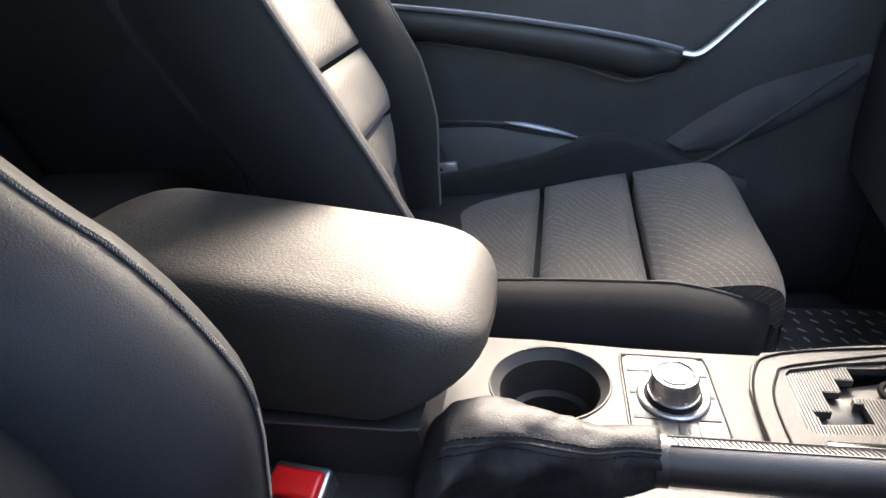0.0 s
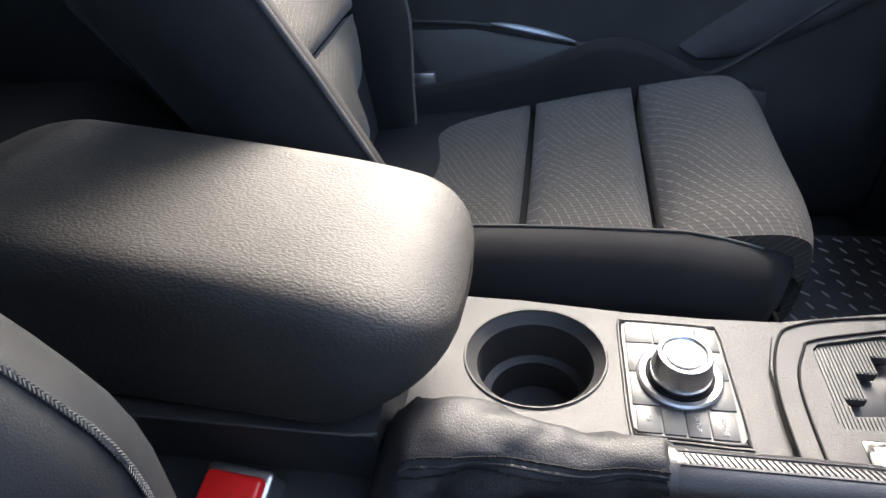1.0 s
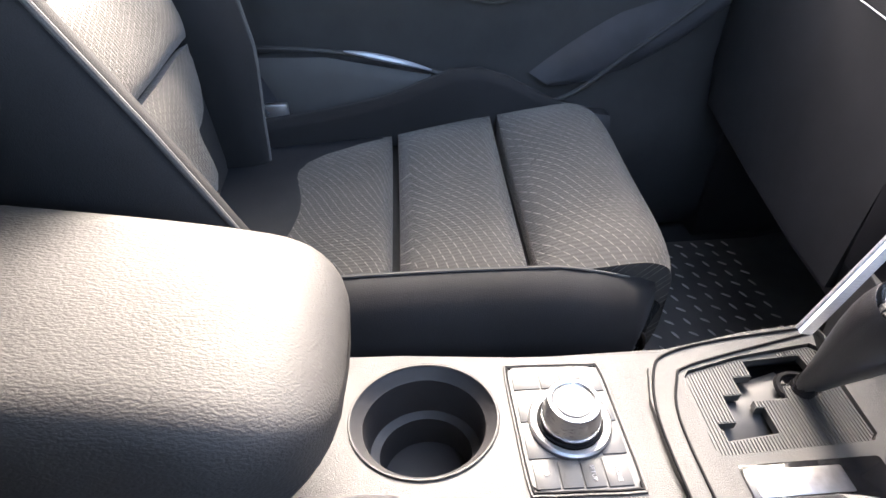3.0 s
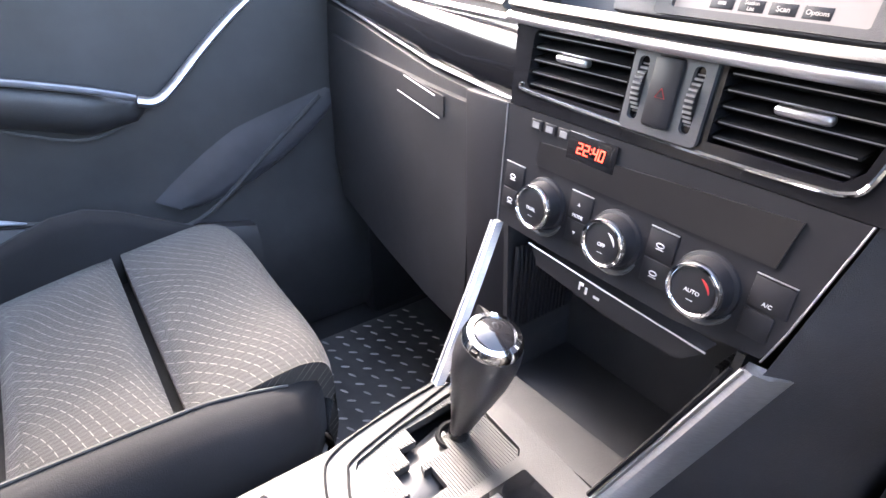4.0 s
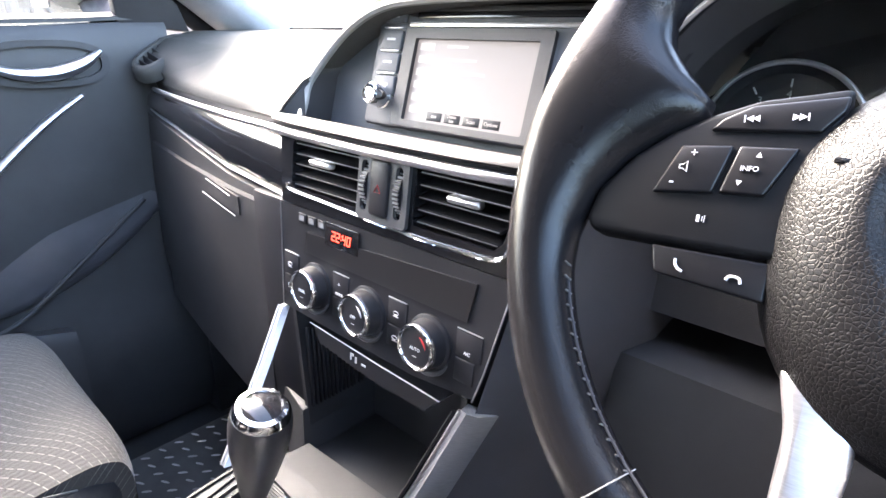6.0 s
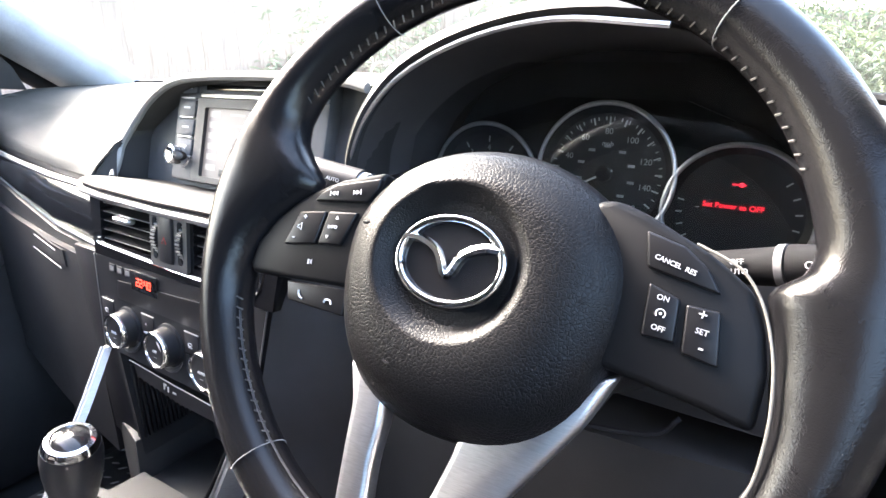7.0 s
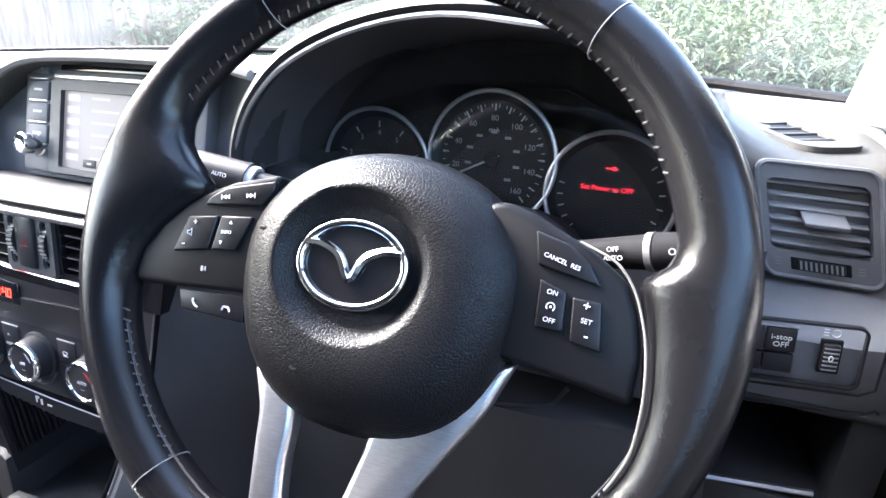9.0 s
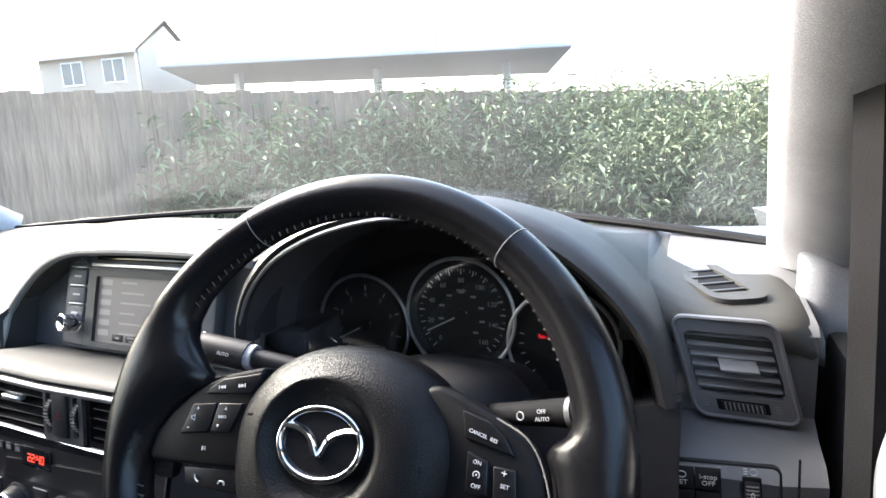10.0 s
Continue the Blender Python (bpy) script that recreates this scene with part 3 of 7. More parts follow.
    part("highlight_bulge", loft(sw), M_DOORGLOSS, d, "smooth swept bulge shaped as the door panel's highlight", smooth=60)
    pk = [(0.690, -0.30, 0.780), (0.672, -0.05, 0.770), (0.664, 0.11, 0.735), (0.664, 0.24, 0.690), (0.682, 0.335, 0.668), (0.696, 0.462, 0.748), (0.699, 0.575, 0.832)]
    part("pocket_lip", tube(smooth_path([(side * x, y, z) for x, y, z in pk], 6), 0.004, 8), M_DOOR, d)
    # Tapered pale strip modelled in place of the reflection on the pocket lip
    part("pocket_glint", tube(smooth_path([(side * 0.662, -0.02, 0.772), (side * 0.658, 0.02, 0.765), (side * 0.657, 0.07, 0.752), (side * 0.660, 0.115, 0.737)], 5), lambda t: 0.001 + 0.0048 * math.sin(math.pi * t) ** 0.8, 8), M_DOORTRIM, d, "pale strip drawn as the glint on the door pocket edge")
    part("map_pocket", loft([[Vector((side * q[0], y, q[1])) for q in ((0.70, 0.42), (0.655, 0.44), (0.652, z - 0.02), (0.664, z), (0.70, z - 0.005))] for y, z in ((-0.40, 0.772), (-0.05, 0.763), (0.11, 0.728), (0.24, 0.684), (0.335, 0.660), (0.42, 0.64))]), M_DOOR, d)
    # dark corner piece carrying the mirror
    part("mirror_sail", prism([(side * 0.700, 0.583, 1.120), (side * 0.700, 0.70, 1.108), (side * 0.690, 0.68, 1.15), (side * 0.682, 0.63, 1.205), (side * 0.672, 0.575, 1.255), (side * 0.678, 0.568, 1.235)], (side * 0.02, 0, 0), 0.003), M_HARD, d, "dark triangular corner trim")
    part("window_frame", tube(smooth_path([(side * 0.735, -0.62, 1.12), (side * 0.665, -0.60, 1.42), (side * 0.640, -0.2, 1.48), (side * 0.625, 0.18, 1.47), (side * 0.655, 0.40, 1.34), (side * 0.70, 0.62, 1.18)], 6), 0.014, 8), M_HARD, d)
    g = part("pane", grid_solid(lambda u, v: (side * lerp(0.742, 0.655, v), lerp(-0.60, lerp(0.62, 0.22, v), u), lerp(1.10, 1.47, v)), 6, 6, (side * 0.003, 0, 0)), M_GLASS, d, "clear side window")
    g.visible_shadow = False
    return d


door(-1, "left")
# Unseen driver door, added closed to hold back light from the right
door(1, "right")


def mirror_outside(side):
    t = thing("wing_mirror", (side * 0.80, 0.58, 1.12), "dark grey exterior wing mirror beyond the side window", "wing mirror")
    c = Vector((side * 0.935, 0.60, 1.205))
    rings = []
    for i in range(8):
        u = i / 7
        k = math.sin(math.pi * (0.08 + 0.86 * u)) ** 0.45
        rings.append([c + Vector((side * (u - 0.5) * 0.23, q[0] * 0.065 * k, q[1] * 0.078 * k)) for q in oval(0, 0, 1, 1, 20, 3)])
    part("housing", loft(rings), M_CARPAINT, t, smooth=60)
    part("mirror_glass", rbox(*sorted((side * 0.845, side * 1.025)), 0.528, 0.533, 1.145, 1.265, 0.002), M_CHROME, t)
    part("stalk", tube([(side * 0.79, 0.60, 1.12), (side * 0.84, 0.605, 1.15), (side * 0.88, 0.605, 1.17)], 0.03, 10, flat=0.6), M_HARD, t)


mirror_outside(-1)
mirror_outside(1)
bonnet = solo("bonnet", grid_solid(lambda u, v: (lerp(-0.76, 0.76, u), lerp(1.05, 1.98, v), 1.06 - 0.10 * v - 0.10 * v * v - 0.05 * (2 * u - 1) ** 4), 12, 10, (0, 0, -0.03)), M_CARPAINT, "dark grey painted car bonnet", "bonnet", kind="structure")
for side, nm in ((-1, "left"), (1, "right")):
    rings = []
    for i in range(15):
        y = lerp(-1.46, 1.96, i / 14)
        k = 1 - 0.10 * max(0.0, (abs(y - 0.25) - 1.2) / 0.5) ** 2
        rings.append([Vector((side * x * (k if x > 0.81 else 1.0), y, z)) for x, z in ((0.80, 0.20), (0.845, 0.24), (0.868, 0.45), (0.872, 0.70), (0.855, 0.90), (0.815, 1.005), (0.80, 1.01))])
    solo("wall_body_" + nm, loft(rings), M_CARPAINT, "dark grey painted car body side", "car body", kind="structure")


solo("wall_nose", loft([[Vector((x, y - 0.10 * (x / 0.8) ** 2, z)) for y, z in ((1.88, 0.20), (2.04, 0.24), (2.08, 0.50), (2.05, 0.74), (1.99, 0.835), (1.90, 0.84))] for x in (-0.79, -0.6, -0.3, 0.0, 0.3, 0.6, 0.79)]), M_CARPAINT, "dark grey painted car nose below the bonnet", "car body", kind="structure", smooth=60)
solo("wall_tail", loft([[Vector((x, y + 0.06 * (x / 0.8) ** 2, z)) for y, z in ((-1.43, 0.20), (-1.58, 0.24), (-1.62, 0.60), (-1.58, 1.0), (-1.50, 1.45), (-1.43, 1.54))] for x in (-0.79, -0.5, 0.0, 0.5, 0.79)]), M_CARPAINT, "dark grey painted car tail", "car body", kind="structure", smooth=60)


# ---- seats ----
def cushion_panel(X, s0, s1, path, puff, z_in, arc=0.0):
    """One padded panel: path is the (y, z) line along its length."""
    pts = smooth_path([(0, y, z) for y, z in path], 4)
    n = len(pts) - 1

    def fn(u, v):
        w = v if not arc else lerp(arc * abs(2 * u - 1) ** 3.2, 1.0, v)
        i = min(n - 1, int(w * n))
        p = pts[i].lerp(pts[i + 1], w * n - i)
        q = pts[i + 1] - pts[i]
        nrm = Vector((0, -q.z, q.y)).normalized()
        k = (1 - abs(2 * u - 1) ** 5) * (1 - abs(2 * v - 1) ** 7)
        dish = -0.004 * math.sin(math.pi * u)
        o = p + nrm * (puff * (k - 1) + dish)
        return Vector((X(lerp(s0, s1, u)), o.y, o.z + z_in(lerp(s0, s1, u), o.y)))
    return grid_solid(fn, 18, n, (0, 0.0, -0.05))


def seat(cx, inboard, label, piped):
    def X(s):
        return cx + inboard * s
    t = thing("car_seat", (cx, 0.1, 0.345), label, "car seat", "front seats")

    def tilt(s, y):
        return -0.05 * s * min(1.0, max(0.0, (y + 0.1) / 0.3))
    specs = [("cushion_rear", [(-0.15, 0.674), (-0.10, 0.676), (0.0, 0.686), (0.046, 0.692)]),
             ("cushion_middle", [(0.055, 0.693), (0.125, 0.704), (0.192, 0.713)]),
             ("cushion_front", [(0.203, 0.714), (0.28, 0.724), (0.325, 0.724), (0.354, 0.706), (0.362, 0.665), (0.350, 0.61)])]
    for nm, path in specs:
        part(nm, cushion_panel(X, -0.172, 0.168, path, 0.014, tilt, 0.40 if nm == "cushion_rear" else 0.0), M_SEATCLOTH if piped else M_SEATSIDE, t, "charcoal cloth panel with pale woven dashes" if piped else "dark plain cloth panel", smooth=70)
    part("cushion_surround", grid_solid(lambda u, v: (X(lerp(-0.175, 0.17, u)), lerp(-0.24, 0.035, v), lerp(0.672, 0.683, v) - 0.004 + tilt(lerp(-0.175, 0.17, u), lerp(-0.24, 0.035, v))), 10, 8, (0, 0, -0.03)), M_SEATVINYL, t, "plain dark surround behind the cushion", smooth=60)
    part("cushion_core", rbox(*sorted((X(-0.20), X(0.19))), -0.18, 0.325, 0.50, 0.665, 0.03, 3), M_SEATSIDE, t)
    # side bolsters of the cushion
    for out, nm in ((False, "inner_bolster"), (True, "outer_bolster")):
        rings = []
        for i in range(15):
            v = i / 14
            y = lerp(-0.20, 0.335, v)
            if out:
                zt = 0.700 + 0.070 * math.exp(-((v - 0.70) / 0.20) ** 2) + 0.022 * math.exp(-((v - 0.4) / 0.25) ** 2)
            else:
                zt = 0.704 + 0.010 * math.sin(math.pi * v) - 0.03 * max(0, v - 0.82) / 0.18
            end = min(1.0, (1 - v) * 9) ** 0.5 * 0.9 + 0.1
            s_in, s_out = (0.160, 0.160 + 0.072 * end) if not out else (0.168, 0.168 + 0.070 * end)
            zb = lerp(0.63, 0.585, end)
            h = zt - zb
            sec = ((0.0, -0.045), (0.02, h * 0.93), (0.22, h), (0.55, h * 0.97), (0.85, h * 0.78), (1.0, h * 0.45), (0.95, h * 0.12), (0.7, -0.02))
            sg = -1 if out else 1
            rings.append([Vector((X(sg * lerp(s_in, s_out, a)), y, zb + b)) for a, b in sec])
        part(nm, loft(rings), M_SEATSIDE, t, "dark plain cloth bolster", smooth=60)
        if not out and piped:
            edge = smooth_path([r[2] + Vector((0, 0, 0.0008)) for r in rings[3:-1]], 3)
            part("bolster_seam", tube(edge, 0.0014, 6), M_SEAM, t, "fine seam along the bolster top")
    part("seat_base", rbox(*sorted((X(-0.20), X(0.205))), -0.20, 0.28, 0.42, 0.56, 0.02), M_HARD, t)
    for s in (-0.17, 0.17):
        part("seat_rail", rbox(*sorted((X(s - 0.02), X(s + 0.02))), -0.22, 0.26, 0.345, 0.43, 0.004), M_SATIN, t)
    loop = [(X(0.155), 0.27, 0.50), (X(0.165), 0.315, 0.535), (X(0.170), 0.335, 0.575), (X(0.165), 0.325, 0.60), (X(0.155), 0.30, 0.605)]
    part("height_bar", tube(smooth_path(loop, 5), 0.004, 8), M_CHROME, t, "small bright wire loop under the front")
    # backrest, leaning
    base = Vector((0, -0.093 if piped else -0.072, 0.745))
    up = Vector((0, -0.43, 0.90)).normalized()
    fwd = Vector((0, up.z, -up.y))

    BULGE = [(-0.1, 0.0), (0.6, 0.0)] if piped else [(-0.08, -0.10), (0.0, -0.065), (0.065, -0.022), (0.12, 0.010), (0.18, 0.017), (0.24, 0.008), (0.29, -0.012), (0.4, -0.038), (0.6, -0.06)]

    BULGE = [(q.x, q.y) for q in smooth_path([(a, b, 0) for a, b in BULGE], 6)]
    TUCK = [(-0.08, -0.085), (0.0, -0.055), (0.08, -0.018), (0.18, 0.004), (0.35, 0.008), (0.6, 0.0)]

    def B(s, h, d):
        if piped and s < 0:
            d += curve_at(TUCK, h) * min(1.0, -s / 0.06)
        p = base + up * h + fwd * (d + curve_at(BULGE, h) * max(0.0, min(1.0, (abs(s) - 0.09) / 0.05)) * (1.0 if d > -0.08 else 0.3))
        return Vector((X(s), p.y, p.z))
    rows = [(0.0, 0.135), (0.142, 0.245), (0.252, 0.355), (0.362, 0.52)]
    for i, (h0, h1) in enumerate(rows):
        def fn(u, v, h0=h0, h1=h1):
            k = (1 - abs(2 * u - 1) ** 5) * (1 - abs(2 * v - 1) ** 6)
            h = lerp(h0, h1, v)
            return B(lerp(-0.125, 0.125, u), h, -0.030 + 0.012 * k - 0.045 * max(0.0, 1 - h / 0.16))
        part("back_panel", grid_solid(fn, 12, 8, B(0, 0, -0.04) - B(0, 0, 0)), M_SEATCLOTH if piped else M_SEATSIDE, t, "ribbed charcoal cloth back panel", smooth=70)
    for sg, nm in ((1, "inner_back_bolster"), (-1, "outer_back_bolster")):
        rings = []
        for i in range(31):
            h = lerp(-0.15 if piped and sg < 0 else -0.07, 0.56, i / 30)
            v = max(0.0, (h + 0.07) / 0.63)
            g = 0.25 + 0.75 * min(1, v * 3.0) ** 0.6
            w = 1 - 0.35 * max(0, v - 0.75) / 0.25
            if piped and sg < 0:
                w *= 0.18 + 1.12 * (1 - (1 - min(1.0, v * 2.2)) ** 2)
            sec = ((0.118, -0.06), (0.120, -0.015), (0.135, 0.008 * g), (0.157, 0.026 * g), (0.172, 0.024 * g), (0.190, 0.004), (0.206, -0.045), (0.200, -0.11), (0.16, -0.13), (0.118, -0.10))
            rings.append([B(sg * (0.118 + (a - 0.118) * (0.75 + 0.25 * g) * w * (1.0 if piped else 1.45)), h, d) for a, d in sec])
        part(nm, loft(rings), M_SEATVINYL if not piped else M_SEATSIDE, t, "dark padded backrest bolster", smooth=60)
        edge = [r[4] for r in rings[1:]]
        if piped:
            part("piping", tube(smooth_path(edge, 3), 0.0032, 8), M_PIPING, t, "pale grey piping along the edge")
        else:
            seam = [smooth_path([r[4] + (r[3] - r[4]) * q for r in rings], 10) for q in (-0.04, 0.03, 0.10)]
            part("seam", tube(seam[1], 0.0012, 5), M_THREAD, t)
            row = bmesh.new()
            lift = fwd * 0.0012
            for k in range(0, len(seam[0]) - 2):
                row = join(row, tube([seam[0][k] + lift, seam[1][k + 1] + lift * 1.2, seam[2][k] + lift], 0.0008, 4))
            part("stitching", row, M_BLUETHREAD, t, "close row of slate stitches")
    part("back_shell", loft([[B(q[0] * (min(1.0, 0.45 + max(0.0, h + 0.08) * 2.6) if piped else 1.0), h, q[1]) for q in ((-0.19, -0.05), (0.19, -0.05), (0.20, -0.12), (0.12, -0.15), (-0.12, -0.15), (-0.20, -0.12))] for h in (-0.08, 0.1, 0.3, 0.52, 0.56)]), M_SEATSIDE, t)
    return t


seat(-0.382, 1, "charcoal cloth front passenger seat with pale grey piping", True)
seat(0.362, -1, "dark front driver seat with stitched bolster edges", False)
# rear bench, in deep shade
rb = thing("rear_bench", (0, -0.95, 0.345), "dark cloth rear bench seat in shadow", "bench seat")
part("cushion", grid_solid(lambda u, v: (lerp(-0.66, 0.66, u), lerp(-1.15, -0.66, v), 0.70 + 0.02 * math.sin(math.pi * u * 3) ** 2 - 0.10 * max(0, v - 0.85) / 0.15), 24, 10, (0, 0, -0.2)), M_SEATSIDE, rb, smooth=60)
part("backrest", grid_solid(lambda u, v: (lerp(-0.66, 0.66, u), lerp(-1.10, -1.30, v), lerp(0.68, 1.25, v)), 12, 8, (0, -0.05, 0)), M_SEATSIDE, rb, smooth=60)
part("base", rbox(-0.66, 0.66, -1.13, -0.72, 0.345, 0.52, 0.02), M_CARPET, rb)

# buckle of the passenger belt, on the door side, and the red driver buckle
bk = thing("belt_tongue", (-0.60, -0.12, 0.70), "metal seat belt tongue hanging beside the seat", "belt tongue")
part("tongue", rbox(-0.606, -0.594, -0.157, -0.107, 0.680, 0.720, 0.003, 2), M_SATIN, bk)
part("strap", tube([(-0.60, -0.132, 0.705), (-0.625, -0.18, 0.80), (-0.66, -0.28, 1.10), (-0.68, -0.34, 1.30)], 0.022, 8, flat=0.08), M_SEATVINYL, bk)
rbk = thing("belt_buckle", (0.118, -0.14, 0.60), "grey seat belt buckle with a bright red release button", "belt buckle")
mB = place((0.098, -0.139, 0.700), (0.05, 1, -0.05), (-1, 0.05, 0.25))
part("body", fbox(mB, -0.028, 0.028, -0.019, 0.019, -0.07, -0.004, 0.005, 3), M_SATIN, rbk)
part("button", fbox(mB, -0.024, 0.024, -0.015, 0.012, -0.010, 0.0035, 0.005, 3), M_RED, rbk, "bright red plastic button")
part("stem", tube([(0.098, -0.137, 0.675), (0.125, -0.14, 0.56), (0.128, -0.14, 0.42)], 0.014, 8, flat=0.5), M_HARD, rbk)


# ---- centre console ----
TOP = 0.680
con = thing("centre_console", (0, 0.1, 0.345), "black and grey plastic centre console between the front seats", "console")
part("body", loft([[Vector((q[0], y, q[1])) for q in ((-0.125, 0.345), (0.115, 0.345), (0.118, 0.50), (0.116, 0.575), (-0.128, 0.575))] for y in (-0.42, -0.2, 0.0, 0.2, 0.45)]), M_HARD, con)
part("flank", loft([[Vector((q[0], y, q[1])) for q in ((-0.130, 0.57), (-0.120, 0.57), (-0.118, 0.668), (-0.128, 0.668), (-0.133, 0.64))] for y in (-0.42, -0.1, 0.1, 0.30, 0.455)]), M_HARD, con)
part("flank", loft([[Vector((q[0], y, q[1])) for q in ((0.035, 0.57), (0.118, 0.57), (0.119, 0.63), (0.105, 0.672), (0.035, 0.672))] for y in (-0.42, -0.1, 0.1, 0.30, 0.42)]), M_HARD, con)
part("lower_front", loft([[Vector((q[0], y, q[1])) for q in ((-0.12, 0.345), (0.12, 0.345), (0.13, z), (-0.13, z))] for y, z in ((0.31, 0.60), (0.45, 0.64), (0.62, 0.64), (0.80, 0.62))]), M_HARD, con)
PT = Matrix.Translation((0, 0, TOP))
CUP = (-0.062, 0.076)
outer = [(-0.134, -0.03), (0.045, -0.03), (0.045, 0.10), (0.042, 0.20), (0.045, 0.300), (-0.02, 0.300), (-0.06, 0.300), (-0.095, 0.305), (-0.114, 0.310), (-0.116, 0.24), (-0.120, 0.16), (-0.130, 0.06)]
part("top_plate", holed(outer, [oval(*CUP, 0.056, 0.064, 48)], PT, 0.012), M_PLATE, con, "grey textured console top plate")
cup = lathe((*CUP, TOP + 0.001), (0, 0, -1), [(0.0, 0.0575), (0.002, 0.0555), (0.010, 0.0500), (0.012, 0.0480), (0.055, 0.0455), (0.058, 0.0380), (0.095, 0.0365), (0.096, 0.0)], 48, False)
cup.transform(Matrix.Translation((*CUP, 0)) @ Matrix.Diagonal((0.98, 1.10, 1, 1)) @ Matrix.Translation((-CUP[0], -CUP[1], 0)))
part("cup_holder", cup, M_HARD, con, "deep black round cup holder")
ring = tube([Vector((CUP[0] + 0.0555 * math.cos(a), CUP[1] + 0.0625 * math.sin(a), TOP + 0.0006)) for a in (2 * math.pi * i / 48 for i in range(48))], 0.0012, 6, True)
part("cup_rim", ring, M_PLATE, con)
ch = lathe((*CUP, TOP + 0.0015), (0, 0, -1), [(0.0, 0.0575), (0.004, 0.0548), (0.010, 0.0512), (0.0105, 0.0500)], 48, False)
ch.transform(Matrix.Translation((*CUP, 0)) @ Matrix.Diagonal((0.985, 1.105, 1, 1)) @ Matrix.Translation((-CUP[0], -CUP[1], 0)))
part("cup_chamfer", ch, M_PLATE, con)

# rotary controller with its keys
mc = thing("rotary_controller", (-0.05, 0.197, TOP), "silver rotary control knob in a panel of black keys", "control knob")
pan = [(-0.107, 0.158), (-0.106, 0.190), (-0.104, 0.224), (-0.099, 0.234), (-0.05, 0.2365), (0.006, 0.238), (0.0125, 0.233), (0.0115, 0.196), (0.010, 0.162), (0.004, 0.155), (-0.05, 0.153), (-0.102, 0.1525)]
for grow, mat_f, rad in ((1.0, M_DARK, 0.0012), (1.045, M_PLATE, 0.0013)):
    part("frame", tube(smooth_path([(-0.047 + (x + 0.047) * grow, 0.195 + (y - 0.195) * grow, TOP + 0.0006) for x, y in pan], 4, True), rad, 6, True), mat_f, mc)
part("panel", prism([(x, y, TOP - 0.003) for x, y in pan], (0, 0, 0.0045)), M_KEYGREY, mc)
keys = [(-0.104, -0.082, 0.1555, 0.1785), (-0.081, -0.050, 0.1560, 0.1785), (-0.049, -0.0165, 0.1565, 0.1785), (-0.104, -0.082, 0.1795, 0.1965), (-0.1035, -0.082, 0.1975, 0.2145), (-0.101, -0.076, 0.2155, 0.233), (-0.075, -0.046, 0.2155, 0.2345), (-0.045, -0.0165, 0.2155, 0.2345),
        (-0.0155, 0.0085, 0.1585, 0.1765), (-0.014, 0.009, 0.178, 0.194), (-0.014, 0.0095, 0.1955, 0.2115), (-0.014, 0.010, 0.213, 0.232)]
for x0, x1, y0, y1 in keys:
    part("key", rbox(x0, x1, y0, y1, TOP - 0.002, TOP + 0.0026, 0.0004), M_KEYGREY, mc)
KC = (-0.047, 0.196)
part("base_ring", lathe((*KC, TOP), (0, 0, 1), [(0, 0.0345), (0.0055, 0.0340), (0.0070, 0.0322), (0.0055, 0.0275), (0.002, 0.0255), (0.002, 0.0)], 48), M_SATIN, mc, "satin silver dished ring")
part("well", disc((*KC, TOP + 0.003), (0, 0, 1), 0.0265, 0.003, 40), M_DARK, mc)
part("knob", lathe((*KC, TOP + 0.004), (0, 0, 1), [(0, 0.0230), (0.002, 0.0240), (0.012, 0.0240), (0.014, 0.0225), (0.026, 0.0218), (0.0282, 0.0205), (0.0286, 0.0190), (0.0280, 0.0172), (0.0262, 0.0160)], 48), M_KNOB, mc, "polished silver knob")
part("knob_cap", lathe((*KC, TOP + 0.030), (0, 0, 1), [(0, 0.0153), (0.0018, 0.0145), (0.0022, 0.0)], 40), M_CAP, mc)
for body, x, y in (("SETUP", -0.0015, 0.2035), ("PHONE", -0.0010, 0.2225)):
    part("lettering", text_bm(body, 0.0046, Matrix.Translation((x, y, TOP + 0.0032))), M_GREY, mc)
part("return_icon", tube([Vector((-0.004 + 0.002 * math.cos(q), 0.1675 + 0.002 * math.sin(q), TOP + 0.0033)) for q in (lerp(-1.5, 2.6, i / 10) for i in range(11))], 0.0004, 4), M_WHITE, mc)

# gear selector surround
gs = thing("gear_selector", (-0.06, 0.37, TOP), "automatic gear lever with black leather and chrome knob, ribbed plate", "gear lever")
so = [(-0.112, 0.292), (-0.095, 0.278), (-0.06, 0.268), (0.0, 0.266), (0.055, 0.272), (0.060, 0.33), (0.058, 0.455), (-0.060, 0.462), (-0.134, 0.452), (-0.128, 0.38)]
plate_o = [(-0.088, 0.311), (-0.082, 0.306), (-0.012, 0.302), (-0.006, 0.306), (-0.010, 0.430), (-0.016, 0.436), (-0.104, 0.440), (-0.110, 0.434), (-0.100, 0.36)]
part("surround", holed([(x, y) for x, y in so], [plate_o], at(PT, 0, 0, 0.006), 0.012), M_PLATE, gs, "satin grey selector surround")
for k, off in ((0, 0.0), (1, 0.017)):
    ln = [(-0.128 + off * 0.4, 0.44, TOP + 0.007), (-0.119 + off, 0.35, TOP + 0.007), (-0.108 + off, 0.300 + off * 0.5, TOP + 0.007), (-0.09 + off * 0.6, 0.281 + off, TOP + 0.007), (-0.04, 0.268 + off, TOP + 0.007), (0.045, 0.268 + off, TOP + 0.007)]
    part("groove", tube(smooth_path(ln, 5), 0.0012, 6), M_DARK, gs)
